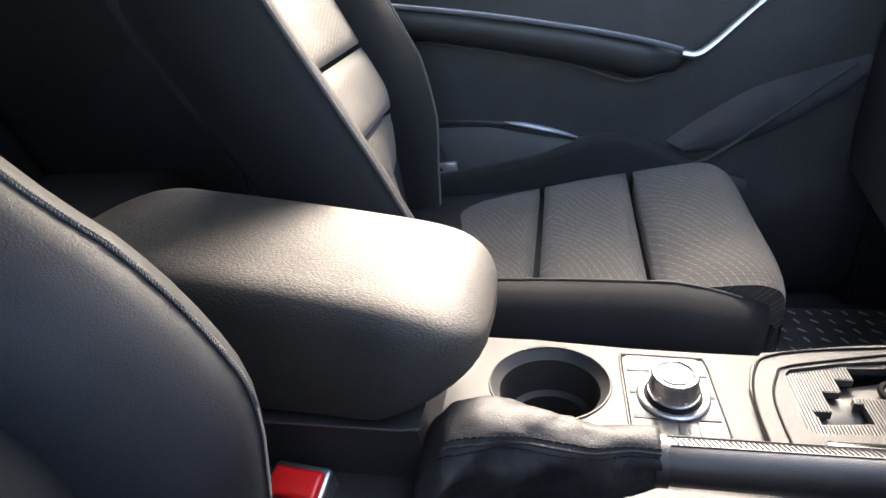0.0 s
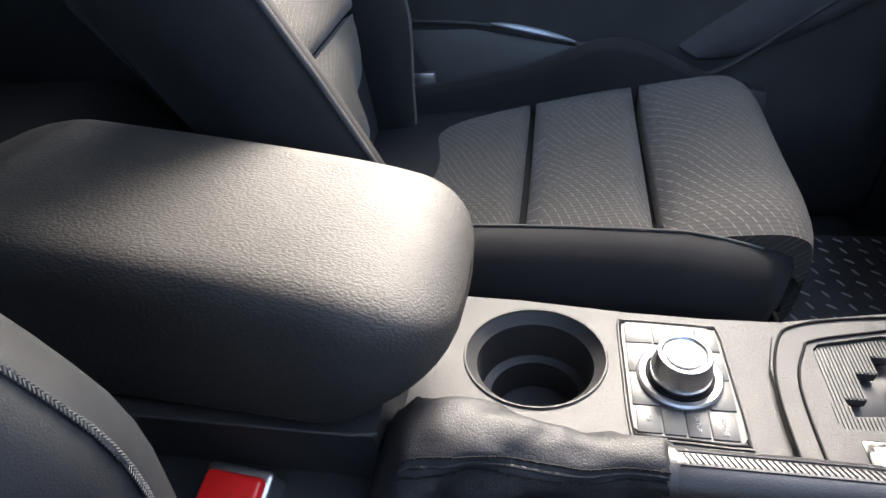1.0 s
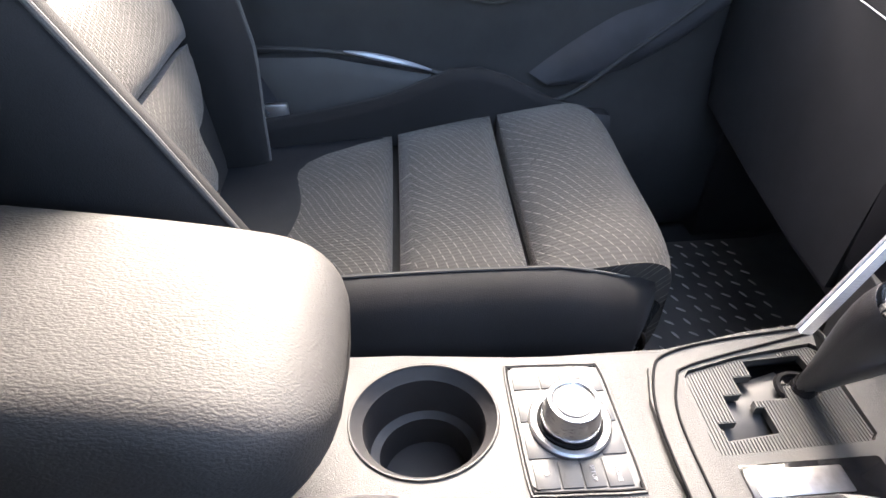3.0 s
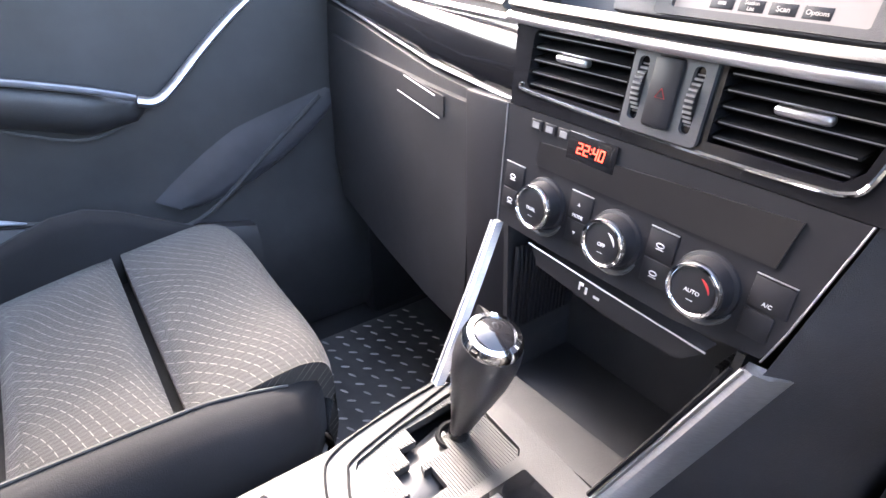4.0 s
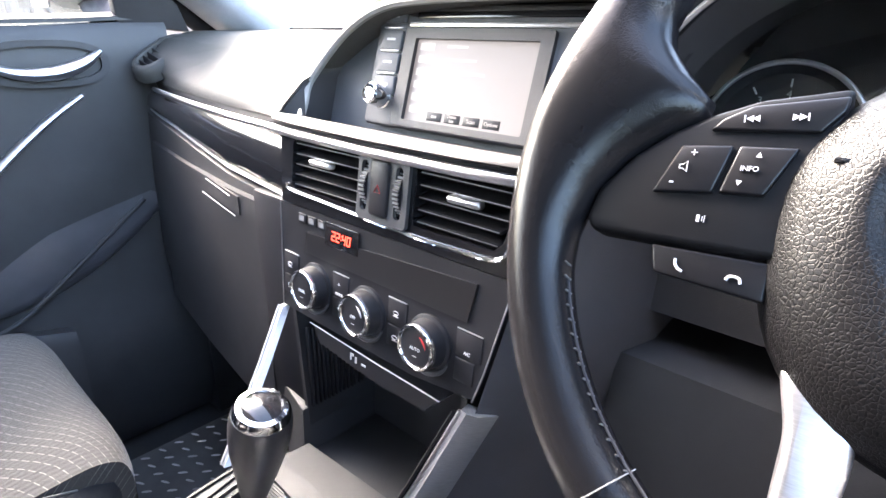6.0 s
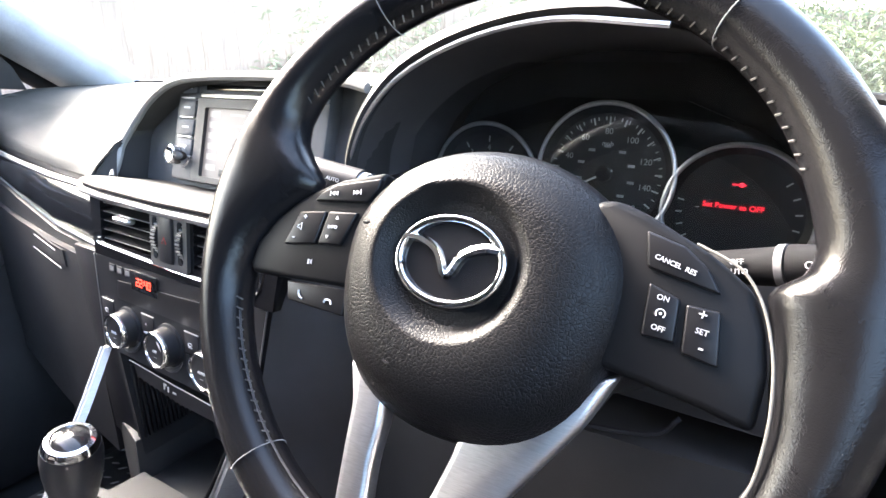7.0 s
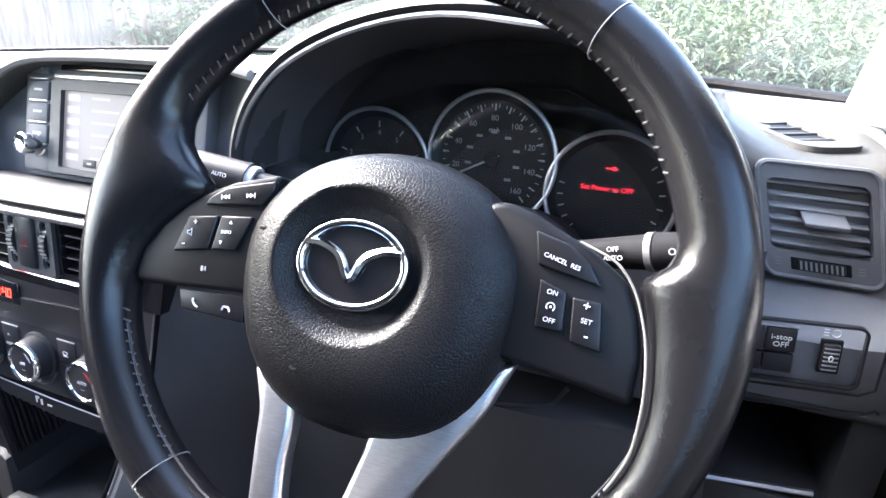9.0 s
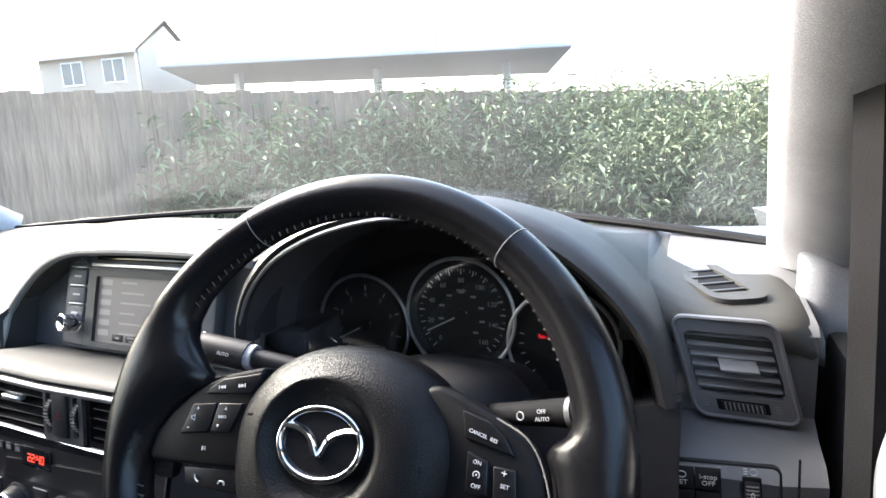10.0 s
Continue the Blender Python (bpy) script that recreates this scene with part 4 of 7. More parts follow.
gate = [(-0.097, 0.366), (-0.100, 0.420), (-0.068, 0.424), (-0.068, 0.388), (-0.056, 0.386), (-0.056, 0.356), (-0.048, 0.354), (-0.048, 0.362), (-0.024, 0.362), (-0.020, 0.318), (-0.036, 0.316), (-0.036, 0.332), (-0.062, 0.332), (-0.062, 0.348), (-0.080, 0.348), (-0.080, 0.366)]
inner_plate = [(x * 0.985 - 0.001, y * 0.985 + 0.0055) for x, y in plate_o]
part("gate_plate", holed(inner_plate, [gate], at(PT, 0, 0, 0.002), 0.008), M_RIBBED, gs, "ribbed metal plate with a zigzag gate")


def inside(x, y, poly):
    hit = False
    n = len(poly)
    for i in range(n):
        (x0, y0), (x1, y1) = poly[i], poly[(i + 1) % n]
        if (y0 > y) != (y1 > y) and x < x0 + (y - y0) * (x1 - x0) / (y1 - y0):
            hit = not hit
    return hit


for i in range(48):
    y = 0.3055 + i * 0.0028
    run = None
    for k in range(121):
        x = -0.112 + k * 0.0009
        ok = inside(x, y, inner_plate) and not inside(x, y, gate) and k < 120
        if ok and run is None:
            run = x
        if not ok and run is not None:
            if x - run > 0.006:
                part("rib", rbox(run + 0.001, x - 0.001, y - 0.0008, y + 0.0008, TOP + 0.001, TOP + 0.0031, 0), M_RIBBED, gs)
            run = None
part("gate_floor", rbox(-0.108, -0.008, 0.305, 0.435, TOP - 0.03, TOP - 0.022, 0), M_DARK, gs)
part("gate_slide", grid_solid(lambda u, v: (lerp(-0.085, -0.03, u) - 0.02 * (v - 0.5), lerp(0.325, 0.40, v), TOP - 0.008 - 0.006 * (2 * u - 1) ** 2), 8, 6, (0, 0, -0.003)), M_KEYGREY, gs, "grey slider inside the gate")
# position indicator
part("indicator", rbox(0.002, 0.050, 0.312, 0.425, TOP + 0.002, TOP + 0.0075, 0.003), M_GLOSS, gs)
part("indicator_trim", rbox(0.008, 0.030, 0.318, 0.390, TOP + 0.004, TOP + 0.0085, 0.002), M_SATIN, gs)
for i, ch in enumerate("DNRP"):
    part("lettering", text_bm(ch, 0.008, Matrix.Translation((0.040, 0.335 + i * 0.022, TOP + 0.008)) @ Matrix.Rotation(radians(-20), 4, "Z")), M_WHITE, gs)
# lever
L0, L1 = Vector((-0.070, 0.402, TOP - 0.02)), Vector((-0.022, 0.404, 0.828))
part("stem", tube([L0, L0.lerp(L1, 0.35)], 0.009, 12, flat=1.2), M_GLOSS, gs)
ax = (L1 - L0).normalized()
kn = []
for h, r in ((0.16, 0.0085), (0.26, 0.0105), (0.40, 0.0148), (0.54, 0.0198), (0.68, 0.0242), (0.78, 0.0262), (0.86, 0.0266), (0.92, 0.0256), (0.945, 0.0246)):
    kn.append((h * (L1 - L0).length, r))
part("grip", lathe(L0, ax, [(kn[0][0], 0.0)] + kn + [(kn[-1][0], 0.0)], 32), M_LEATHER, gs, "black leather gear knob")
cap0 = L0.lerp(L1, 0.945)
part("knob_ring", lathe(cap0, ax, [(-0.003, 0.0), (-0.003, 0.0250), (0.003, 0.0240), (0.0072, 0.0212), (0.0082, 0.0172), (0.0070, 0.0166)], 40, False), M_CHROME, gs, "bright chrome cap ring")
part("knob_top", lathe(cap0, ax, [(0.0062, 0.0170), (0.0080, 0.0148), (0.0090, 0.0)], 40, False), M_GLOSS, gs, "glossy dark knob top")
part("boot_ring", tube([Vector((-0.068 + 0.015 * math.cos(a), 0.402 + 0.016 * math.sin(a), TOP - 0.002)) for a in (2 * math.pi * i / 24 for i in range(24))], 0.003, 6, True), M_DARK, gs)

# handbrake
hb = thing("handbrake", (0.06, 0.15, TOP), "black leather handbrake lever with a creased gaiter and chrome button", "handbrake")
A0, A1 = Vector((0.066, 0.166, 0.7225)), Vector((0.068, 0.345, 0.7225))
grip = tube([A0.lerp(A1, t) for t in (0, 0.05, 0.3, 0.6, 0.9, 0.97, 1.0)], lambda t: 0.0195 if 0.1 < t < 0.9 else 0.0180, 24)
part("grip", grip, M_LEATHER, hb, "stitched black leather grip")
part("collar", tube([A0 + Vector((0, -0.006, 0)), A0 + Vector((0, 0.004, 0))], 0.0212, 24), M_LEATHER, hb)
part("end_cap", tube([A1 + Vector((0, -0.003, 0)), A1 + Vector((0, 0.012, 0)), A1 + Vector((0, 0.022, 0))], lambda t: 0.0198 - 0.004 * t, 24), M_SATIN, hb)
part("release_button", disc(A1 + Vector((0, 0.020, 0)), (0, 1, 0), 0.008, 0.014, 20, 0.003), M_CHROME, hb)
for i in range(44):
    y = lerp(0.175, 0.335, i / 43)
    part("stitch", tube([Vector((0.060, y, 0.7412)), Vector((0.0665, y + 0.0035, 0.7422))], 0.0007, 4), M_THREAD, hb)
for dx, z in ((0.058, 0.7405), (0.0685, 0.7422)):
    part("grip_seam", tube([(dx, 0.172, z), (dx, 0.34, z)], 0.0006, 5), M_THREAD, hb)
rings = []
NB = 44
for i in range(46):
    v = i / 45
    y = lerp(-0.025, 0.164, v)
    w = lerp(0.048, 0.0212, min(1, v * 1.15) ** 0.7)
    top_z = 0.763 - 0.006 * math.cos(v * 9) - 0.019 * max(0, v - 0.65) / 0.35 - 0.03 * max(0, 0.12 - v) / 0.12
    bot_z = lerp(0.672, 0.704, max(0, v - 0.72) / 0.28)
    cxx = lerp(0.072, 0.066, v)
    ring_pts = []
    for k in range(NB):
        a = 2 * math.pi * k / NB
        c, s = math.cos(a), math.sin(a)
        zz = lerp(bot_z, top_z, 0.5 + 0.5 * math.copysign(abs(s) ** 0.8, s))
        fold = (0.0045 * math.sin(a * 2 + v * 11 + 1.5 * math.sin(v * 7)) + 0.0042 * (1 - abs(math.sin(a * 2.5 - v * 8)) * 2)) * (1 - v * 0.75)
        n1 = noise.noise(Vector((c * 2, v * 7, s * 2))) * 0.008 * (1 - 0.6 * v) + (1 - abs(noise.noise(Vector((c * 3.5 + 4, v * 13, s * 3.5)))) * 3) * 0.0022 * (1 - 0.5 * v)
        calm = 1 - 0.42 * min(1.0, max(0.0, (s - 0.15) / 0.45))
        fold, n1 = fold * calm, n1 * calm
        ring_pts.append(Vector((cxx + c * (w + fold + n1), y + n1, zz + n1 * 0.6)))
    rings.append(ring_pts)
part("gaiter", loft(rings), M_GAITER, hb, "creased black leather gaiter", smooth=80)
for k0 in (5, 7):
    ln = smooth_path([rings[i][k0] + (rings[i][k0] - rings[i][(k0 + 22) % NB]).normalized() * 0.0004 for i in range(5, 46)], 2)
    part("gaiter_seam", tube(ln, 0.0005, 5), M_DARK, hb)
    row = bmesh.new()
    for a, b in zip(ln[::3], ln[2::3]):
        row = join(row, tube([a + Vector((0.0006, 0, 0.0008)), b + Vector((0.0004, 0, 0.0005))], 0.0009, 4))
    part("stitching", row, M_DARK, hb, "row of dark stitches")
ridge = smooth_path([rings[i][6] for i in range(5, 46)], 2)
part("gaiter_ridge", tube(ridge, 0.0013, 8), M_GAITER, hb)

# armrest box and its padded lid
ar = thing("armrest_box", (-0.045, -0.2, 0.60), "padded black vinyl centre armrest with a closed lid", "armrest")
part("box", loft([[Vector((q[0], y, q[1])) for q in ((-0.118, 0.60), (0.058, 0.60), (0.063, 0.66), (0.0665, 0.7365), (-0.13, 0.7365), (-0.125, 0.66))] for y in (-0.40, -0.2, -0.06, -0.030)]), M_HARD, ar)
rings = []
for i in range(34):
    v = i / 33
    y = -0.43 + 0.458 * (1 - (1 - v) ** 1.45)
    e = max(0.0, (v - 0.64) / 0.36)
    b = max(0.0, (0.16 - v) / 0.16)
    w = lerp(0.104, 0.096, v) * (max(0.0, 1 - 0.985 * e ** 2.6)) ** 0.42 * (1 - 0.4 * b ** 2)
    zt = lerp(0.893, 0.826, v ** 0.9) - 0.034 * e ** 2.6 - 0.03 * b ** 2
    zb = 0.738 + 0.046 * max(0.0, (e - 0.12) / 0.88) ** 0.85
    cxx = lerp(-0.070, -0.044, min(1, v * 1.4))
    ring_pts = []
    for k in range(44):
        a = 2 * math.pi * k / 44
        c, s = math.cos(a), math.sin(a)
        if s >= 0:
            pz = zb + 0.010 + (zt - zb - 0.010) * abs(s) ** 0.40
            px = math.copysign(abs(c) ** 0.25, c)
        else:
            pz = zb + 0.010 - 0.010 * abs(s) ** 0.6
            px = math.copysign(abs(c) ** 0.30, c) * (1 - 0.05 * abs(s))
        hf = min(1.0, max(0.0, (pz - zb) / 0.08))
        ring_pts.append(Vector((cxx + px * w * (1 + 0.15 * (1 - hf) * (1 - e)), y, pz)))
    rings.append(ring_pts)
part("lid", loft(rings), M_LID, ar, "soft black grained lid with worn shine", smooth=80)
part("lid_seam", tube([(0.067, -0.40, 0.7372), (0.0675, -0.2, 0.7372), (0.0672, -0.045, 0.7374), (0.064, -0.028, 0.7374)], 0.0012, 6), M_PLATE, ar)

# rubber mat with raised treads in the passenger footwell
mat_t = thing("floor_mat", (-0.42, 0.55, 0.345), "black rubber floor mat with raised diamond treads", "floor mat")
part("sheet", grid_solid(lambda u, v: (lerp(-0.66, -0.16, u), lerp(0.16, 0.92, v), 0.352 + 0.25 * max(0, v - 0.80) ** 1.2), 10, 24, (0, 0, -0.005)), M_RUBBER, mat_t)
tread_me = {}
for flip in (0, 1):
    bm = loft([[Vector((math.cos(a) * 0.0022 * k, math.sin(a) * 0.0098 * k, h)) for a in (2 * math.pi * q / 8 for q in range(8))] for k, h in ((1, 0), (0.75, 0.0022), (0.3, 0.0030))])
    bm.transform(Matrix.Rotation(radians(-62 if flip else -38), 4, "Z"))
    tread_me[flip] = finish(bm, "tread", M_TREADLIT)
for i in range(17):
    for j in range(16):
        x, y = -0.645 + i * 0.029, 0.22 + j * 0.032
        ob = new("tread", tread_me[(i + j) % 2])
        ob.parent = mat_t
        ob.matrix_parent_inverse = Matrix.Translation(-BASE[mat_t])
        ob.location = (x, y, 0.3515)


# ---- dashboard ----
dash = thing("dashboard", (0, 0.8, 0.62), "black moulded dashboard with a pale sunlit top and gloss trim", "dashboard")
DY = [(-0.72, 0.085), (-0.60, 0.062), (-0.45, 0.036), (-0.30, 0.014), (-0.14, 0.0), (0.2, 0.0)]
ZB = [(-0.72, 0.988), (-0.50, 0.975), (-0.30, 0.957), (-0.14, 0.950), (0.2, 0.95)]


POD_EDGE = [(1.020, -0.256), (1.036, -0.241), (1.070, -0.206), (1.104, -0.161), (1.127, -0.121)]


def dash_ring(x):
    dy, zb = curve_at(DY, x), curve_at(ZB, x)
    pts = [(0.72, 0.60), (0.57, 0.60), (0.525, 0.64), (0.513, 0.72), (0.516, 0.86), (0.524, zb - 0.006), (0.540, zb), (0.548, 1.018), (0.546, 1.026), (0.553, 1.040), (0.580, 1.062), (0.630, 1.085), (0.70, 1.102), (0.80, 1.112), (0.93, 1.112), (1.06, 1.108), (1.06, 0.98), (0.92, 0.70)]
    out = [Vector((x, y + dy * max(0.0, 1 - max(0, y - 0.6) * 2.5), z)) for y, z in pts]
    swell = min(1.0, max(0.0, (-x - 0.50) / 0.15))
    swell = swell * swell * (3 - 2 * swell)
    for i, y, z in ((9, 0.612, 1.046), (10, 0.618, 1.071), (11, 0.642, 1.096), (12, 0.70, 1.108)):
        out[i].y, out[i].z = lerp(out[i].y, y, swell), lerp(out[i].z, z, swell)
    for p in out:
        if p.z > 1.022:
            p.x = min(p.x, curve_at(POD_EDGE, p.z) + 0.95 * max(0.0, 0.606 - p.y))
    return out


xs = [-0.695, -0.66, -0.60, -0.52, -0.45, -0.375, -0.30, -0.22, -0.145]
part("passenger_side", loft([dash_ring(x) for x in xs]), M_HARD, dash, smooth=50)
# top skin, catching the daylight
SK = [8, 9, 10, 11, 12, 13, 14]
part("top_skin_passenger", loft([[r[i] + Vector((0, -0.002, 0.003)) for i in SK] + [r[i] + Vector((0, 0.004, -0.006)) for i in SK[::-1]] for r in (dash_ring(x) for x in [-0.69] + xs[1:])]), M_DASHTOP, dash, "soft grained upper dashboard skin", smooth=60)


def trim_ring(x, grow=0.0):
    dy, zb = curve_at(DY, x), curve_at(ZB, x)
    zt = 1.020
    return [Vector((x, y + dy, z)) for y, z in ((0.545, zb + 0.002), (0.527, zb + 0.003), (0.520, lerp(zb, zt, 0.3)), (0.524, lerp(zb, zt, 0.75)), (0.536, zt), (0.548, zt))]


part("gloss_trim", loft([trim_ring(x) for x in (-0.668, -0.60, -0.52, -0.45, -0.375, -0.30, -0.22, -0.147)]), M_GLOSS, dash, "piano black trim strip", smooth=60)
for i, r in ((1, 0.0022), (4, 0.0036)):
    part("trim_edge", tube([trim_ring(x)[i] + Vector((0, -0.001, 0)) for x in (-0.668, -0.60, -0.52, -0.45, -0.375, -0.30, -0.22, -0.147)], r, 6), M_SATIN, dash, "thin silver edge line")
# glovebox lid edge and its latch
part("glovebox_lid", grid_solid(lambda u, v: (lerp(-0.655, -0.205, u), lerp(0.5105, 0.5150, v) + curve_at(DY, lerp(-0.655, -0.205, u)), lerp(0.66, 0.938, v)), 14, 10, (0, 0.012, 0)), M_HARD, dash, "dark glovebox lid")
# Two thin silver lines draw the highlights along the latch
for z0, z1, x0, x1 in ((0.9187, 0.9124, -0.3601, -0.2559), (0.9404, 0.9346, -0.3397, -0.2659)):
    part("latch_glint", tube([(x0, 0.5075 + curve_at(DY, x0), z0), (x1, 0.5075 + curve_at(DY, x1), z1)], 0.0008, 6), M_SATIN, dash)
part("latch", grid_solid(lambda u, v: (lerp(-0.3601, -0.2559, u), 0.5128 + curve_at(DY, lerp(-0.3601, -0.2559, u)), lerp(lerp(0.9187, 0.9124, u), lerp(0.9404, 0.9346, u), v)), 6, 3, (0, 0.006, 0)), M_HARD, dash)
part("stack_cheek", prism([(-0.146, 0.516, 0.955), (-0.215, 0.520, 0.952), (-0.20, 0.516, 0.70), (-0.132, 0.512, 0.70), (-0.130, 0.513, 0.848)], (0, 0.03, 0), 0.003), M_BUTTON, dash)
part("knee_panel_left", prism([(-0.20, 0.52, 0.72), (-0.12, 0.50, 0.72), (-0.095, 0.47, 0.36), (-0.14, 0.55, 0.36)], (0, 0.20, 0), 0.004), M_HARD, dash)
# driver side mass below the cluster
part("driver_lower", loft([[Vector((x, y + dy, z)) for y, z in ((0.80, 0.62), (0.62, 0.62), (0.575, 0.66), (0.59, 0.86), (0.60, 0.90), (0.66, 0.91), (0.80, 0.90))] for x, dy in ((0.20, -0.03), (0.30, -0.03), (0.45, -0.02), (0.57, 0.0))]), M_HARD, dash, smooth=50)
part("stack_flank", loft([[Vector(p) for p in r] for r in (
    [(0.150, 0.530, 1.03), (0.150, 0.512, 0.955), (0.128, 0.498, 0.85), (0.078, 0.470, 0.69), (0.09, 0.50, 0.40)],
    [(0.172, 0.560, 1.03), (0.190, 0.545, 0.955), (0.185, 0.540, 0.85), (0.165, 0.530, 0.69), (0.14, 0.54, 0.40)],
    [(0.205, 0.62, 1.03), (0.215, 0.600, 0.955), (0.215, 0.595, 0.85), (0.210, 0.60, 0.69), (0.20, 0.62, 0.40)],
    [(0.205, 0.75, 1.03), (0.215, 0.75, 0.955), (0.215, 0.75, 0.85), (0.210, 0.75, 0.69), (0.20, 0.75, 0.40)])], False, False), M_SOFT, dash, smooth=60)
part("binnacle_cheek", rbox(0.150, 0.205, 0.650, 0.735, 0.93, 1.052, 0.01), M_SOFT, dash)
part("column_wall", grid_solid(lambda u, v: (lerp(0.175, 0.555, u), 0.737, lerp(0.86, 1.168 - 0.13 * (2 * u - 1) ** 4, v)), 16, 4, (0, 0.01, 0)), M_BUTTON, dash)

# hood of the screen pod, running forward to the glass
POD = [(-0.262, 1.008), (-0.240, 1.036), (-0.205, 1.070), (-0.160, 1.104), (-0.120, 1.127), (-0.080, 1.140), (-0.030, 1.1445), (0.05, 1.146), (0.150, 1.144), (0.190, 1.138)]


def hood(profile, y0, y1, z1, lip, name, mat, label):
    pts = smooth_path([(x, 0, z) for x, z in profile], 4)
    n = len(pts) - 1
    cx = sum(p.x for p in pts) / len(pts)
    cz = min(p.z for p in pts)
    rows = []
    for p in pts:
        inward = Vector((cx - p.x, 0, cz + 0.02 - p.z)).normalized() * lip
        zf = lerp(p.z, z1, 1.0)
        col = [Vector((p.x, y0 + 0.05, p.z)) + inward * 1.2, Vector((p.x, y0 + 0.008, p.z)) + inward, Vector((p.x, y0, p.z)) + inward * 0.5, Vector((p.x, y0 + 0.006, p.z)),
               Vector((p.x, y0 + 0.03, p.z + 0.002))]
        for k in range(1, 8):
            t = k / 7
            z = lerp(p.z + 0.002, min(z1, p.z + 0.002) if p.z < z1 else z1, t * t * (3 - 2 * t))
            col.append(Vector((p.x * (1 - 0.02 * t), lerp(y0 + 0.03, y1, t), z)))
        rows.append(col)
    return part(name, loft(rows, False, False), mat, dash, label, smooth=70)


hood(POD, 0.603, 1.02, 1.110, 0.010, "pod_hood", M_DASHTOP, "grained cowl over the centre screen")
part("pod_lip", tube(smooth_path([(-0.168, 0.558, 1.030), (-0.180, 0.572, 1.042), (-0.192, 0.590, 1.064)] + [(x, 0.602, z - 0.002) for x, z in POD[3:]], 5), 0.0046, 8), M_LIP, dash, "rounded pale lip of the cowl")
CL = [(0.160, 1.055), (0.166, 1.085), (0.186, 1.122), (0.225, 1.158), (0.285, 1.184), (0.355, 1.196), (0.430, 1.190), (0.490, 1.166), (0.535, 1.128), (0.562, 1.086), (0.572, 1.045)]
hood(CL, 0.592, 1.00, 1.112, 0.014, "cluster_hood", M_HARD, "grained cowl over the instruments")
part("hood_line", tube(smooth_path([(x * 0.985 + 0.0056, 0.596, z - 0.013) for x, z in CL[1:7]], 5), 0.0022, 6), M_SATIN, dash, "fine bright line inside the cowl")


def arch_inside():
    pts = smooth_path([(x, 0, z) for x, z in CL], 4)
    rows = []
    for p in pts:
        q = Vector((0.365 + (p.x - 0.365) * 0.93, 0, 1.04 + (p.z - 1.04) * 0.91))
        rows.append([Vector((q.x, y, lerp(q.z, 1.04 + (q.z - 1.04) * 0.88, (y - 0.598) / 0.13))) for y in (0.598, 0.64, 0.69, 0.735)])
    return loft(rows, False, False)


part("hood_inside", arch_inside(), M_SOFT, dash, smooth=70)
part("cluster_floor", loft([[Vector((x, 0.60, 1.03 if 0.2 < x < 0.52 else 1.05)), Vector((x, 0.735, 0.985 if 0.2 < x < 0.52 else 1.0)), Vector((x, 0.735, 0.93)), Vector((x, 0.59, 0.93))] for x in (0.155, 0.22, 0.36, 0.50, 0.575)]), M_HARD, dash)
# right end of the dashboard
RT = [(0.555, 0.0), (0.60, 0.0), (0.64, 0.002), (0.672, 0.010)]
part("driver_end", loft([[Vector((x, y + d, z)) for y, z in ((1.02, 1.06), (1.02, 1.108), (0.86, 1.112), (0.76, 1.090), (0.70, 1.086), (0.680, 1.084), (0.672, 1.078), (0.672, 1.010), (0.650, 1.002), (0.620, 0.998), (0.607, 0.990), (0.603, 0.955), (0.606, 0.945), (0.72, 0.945), (0.90, 0.945))] for x, d in RT]), M_DASHENDLIT, dash, smooth=40)
for nm, q in (("recess_side", (0.555, 0.570, 0.606, 0.75, 0.70, 0.945, 0.003)), ("recess_side", (0.648, 0.675, 0.608, 0.75, 0.70, 0.945, 0.003)), ("recess_sill", (0.556, 0.674, 0.604, 0.745, 0.70, 0.866, 0.004)), ("recess_back", (0.555, 0.675, 0.751, 0.76, 0.70, 0.95, 0.002)), ("recess_top", (0.556, 0.674, 0.6062, 0.74, 0.9385, 0.9445, 0.002))):
    part(nm, rbox(*q), M_HARD, dash)
part("recess_lip", tube([(0.566, 0.6045, 0.866), (0.640, 0.6075, 0.8735)], 0.0025, 6), M_SATIN, dash)


def outer_top(u, v):
    x = lerp(0.524, 0.677, u)
    y = curve_at([(0, 0.6705), (0.08, 0.6715), (0.16, 0.6750), (0.24, 0.684), (0.34, 0.70), (0.48, 0.74), (1, 1.0)], v)
    z = curve_at([(0, 1.072), (0.08, 1.0795), (0.16, 1.0860), (0.24, 1.0905), (0.34, 1.0932), (0.48, 1.0955), (1, 1.1065)], v)
    t = min(1.0, max(0.0, (y - 0.622) / 0.378))
    rise = 0.030 * (max(0.0, 0.600 - x) / 0.062) ** 2 * (1 - t * t * (3 - 2 * t))
    return (x, y + 0.010 * max(0.0, (x - 0.64) / 0.03) ** 2 * (v < 0.5), z + rise * min(1.0, v / 0.34) - 0.012 * max(0.0, (x - 0.648) / 0.026) ** 2)


part("top_right", grid_solid(outer_top, 16, 25, (0, 0.002, -0.006)), M_DASHTOP, dash, "grained outer dashboard top")
part("top_middle", grid_solid(lambda u, v: (lerp(-0.66, 0.66, u), lerp(0.86, 1.10 - 0.20 * (2 * u - 1) ** 2, v), 1.106 + 0.0 * v), 16, 6, (0, 0, -0.01)), M_DASHTOP, dash)

# demister slots on the outer top
dv = thing("demister_vent", (0.585, 0.72, 1.11), "black slotted demister vent in the dashboard top", "air vent")
mD = place((0.588, 0.785, 1.1005), (0.403, -0.914, -0.034), (0.914, 0.403, 0.010))
part("frame", holed(rrect(-0.080, 0.084, -0.024, 0.026, 0.018), [rrect(-0.065, 0.064, -0.0165, 0.0165, 0.005)], at(mD, 0, 0, 0.0006), 0.010), M_DASHTOP, dv)
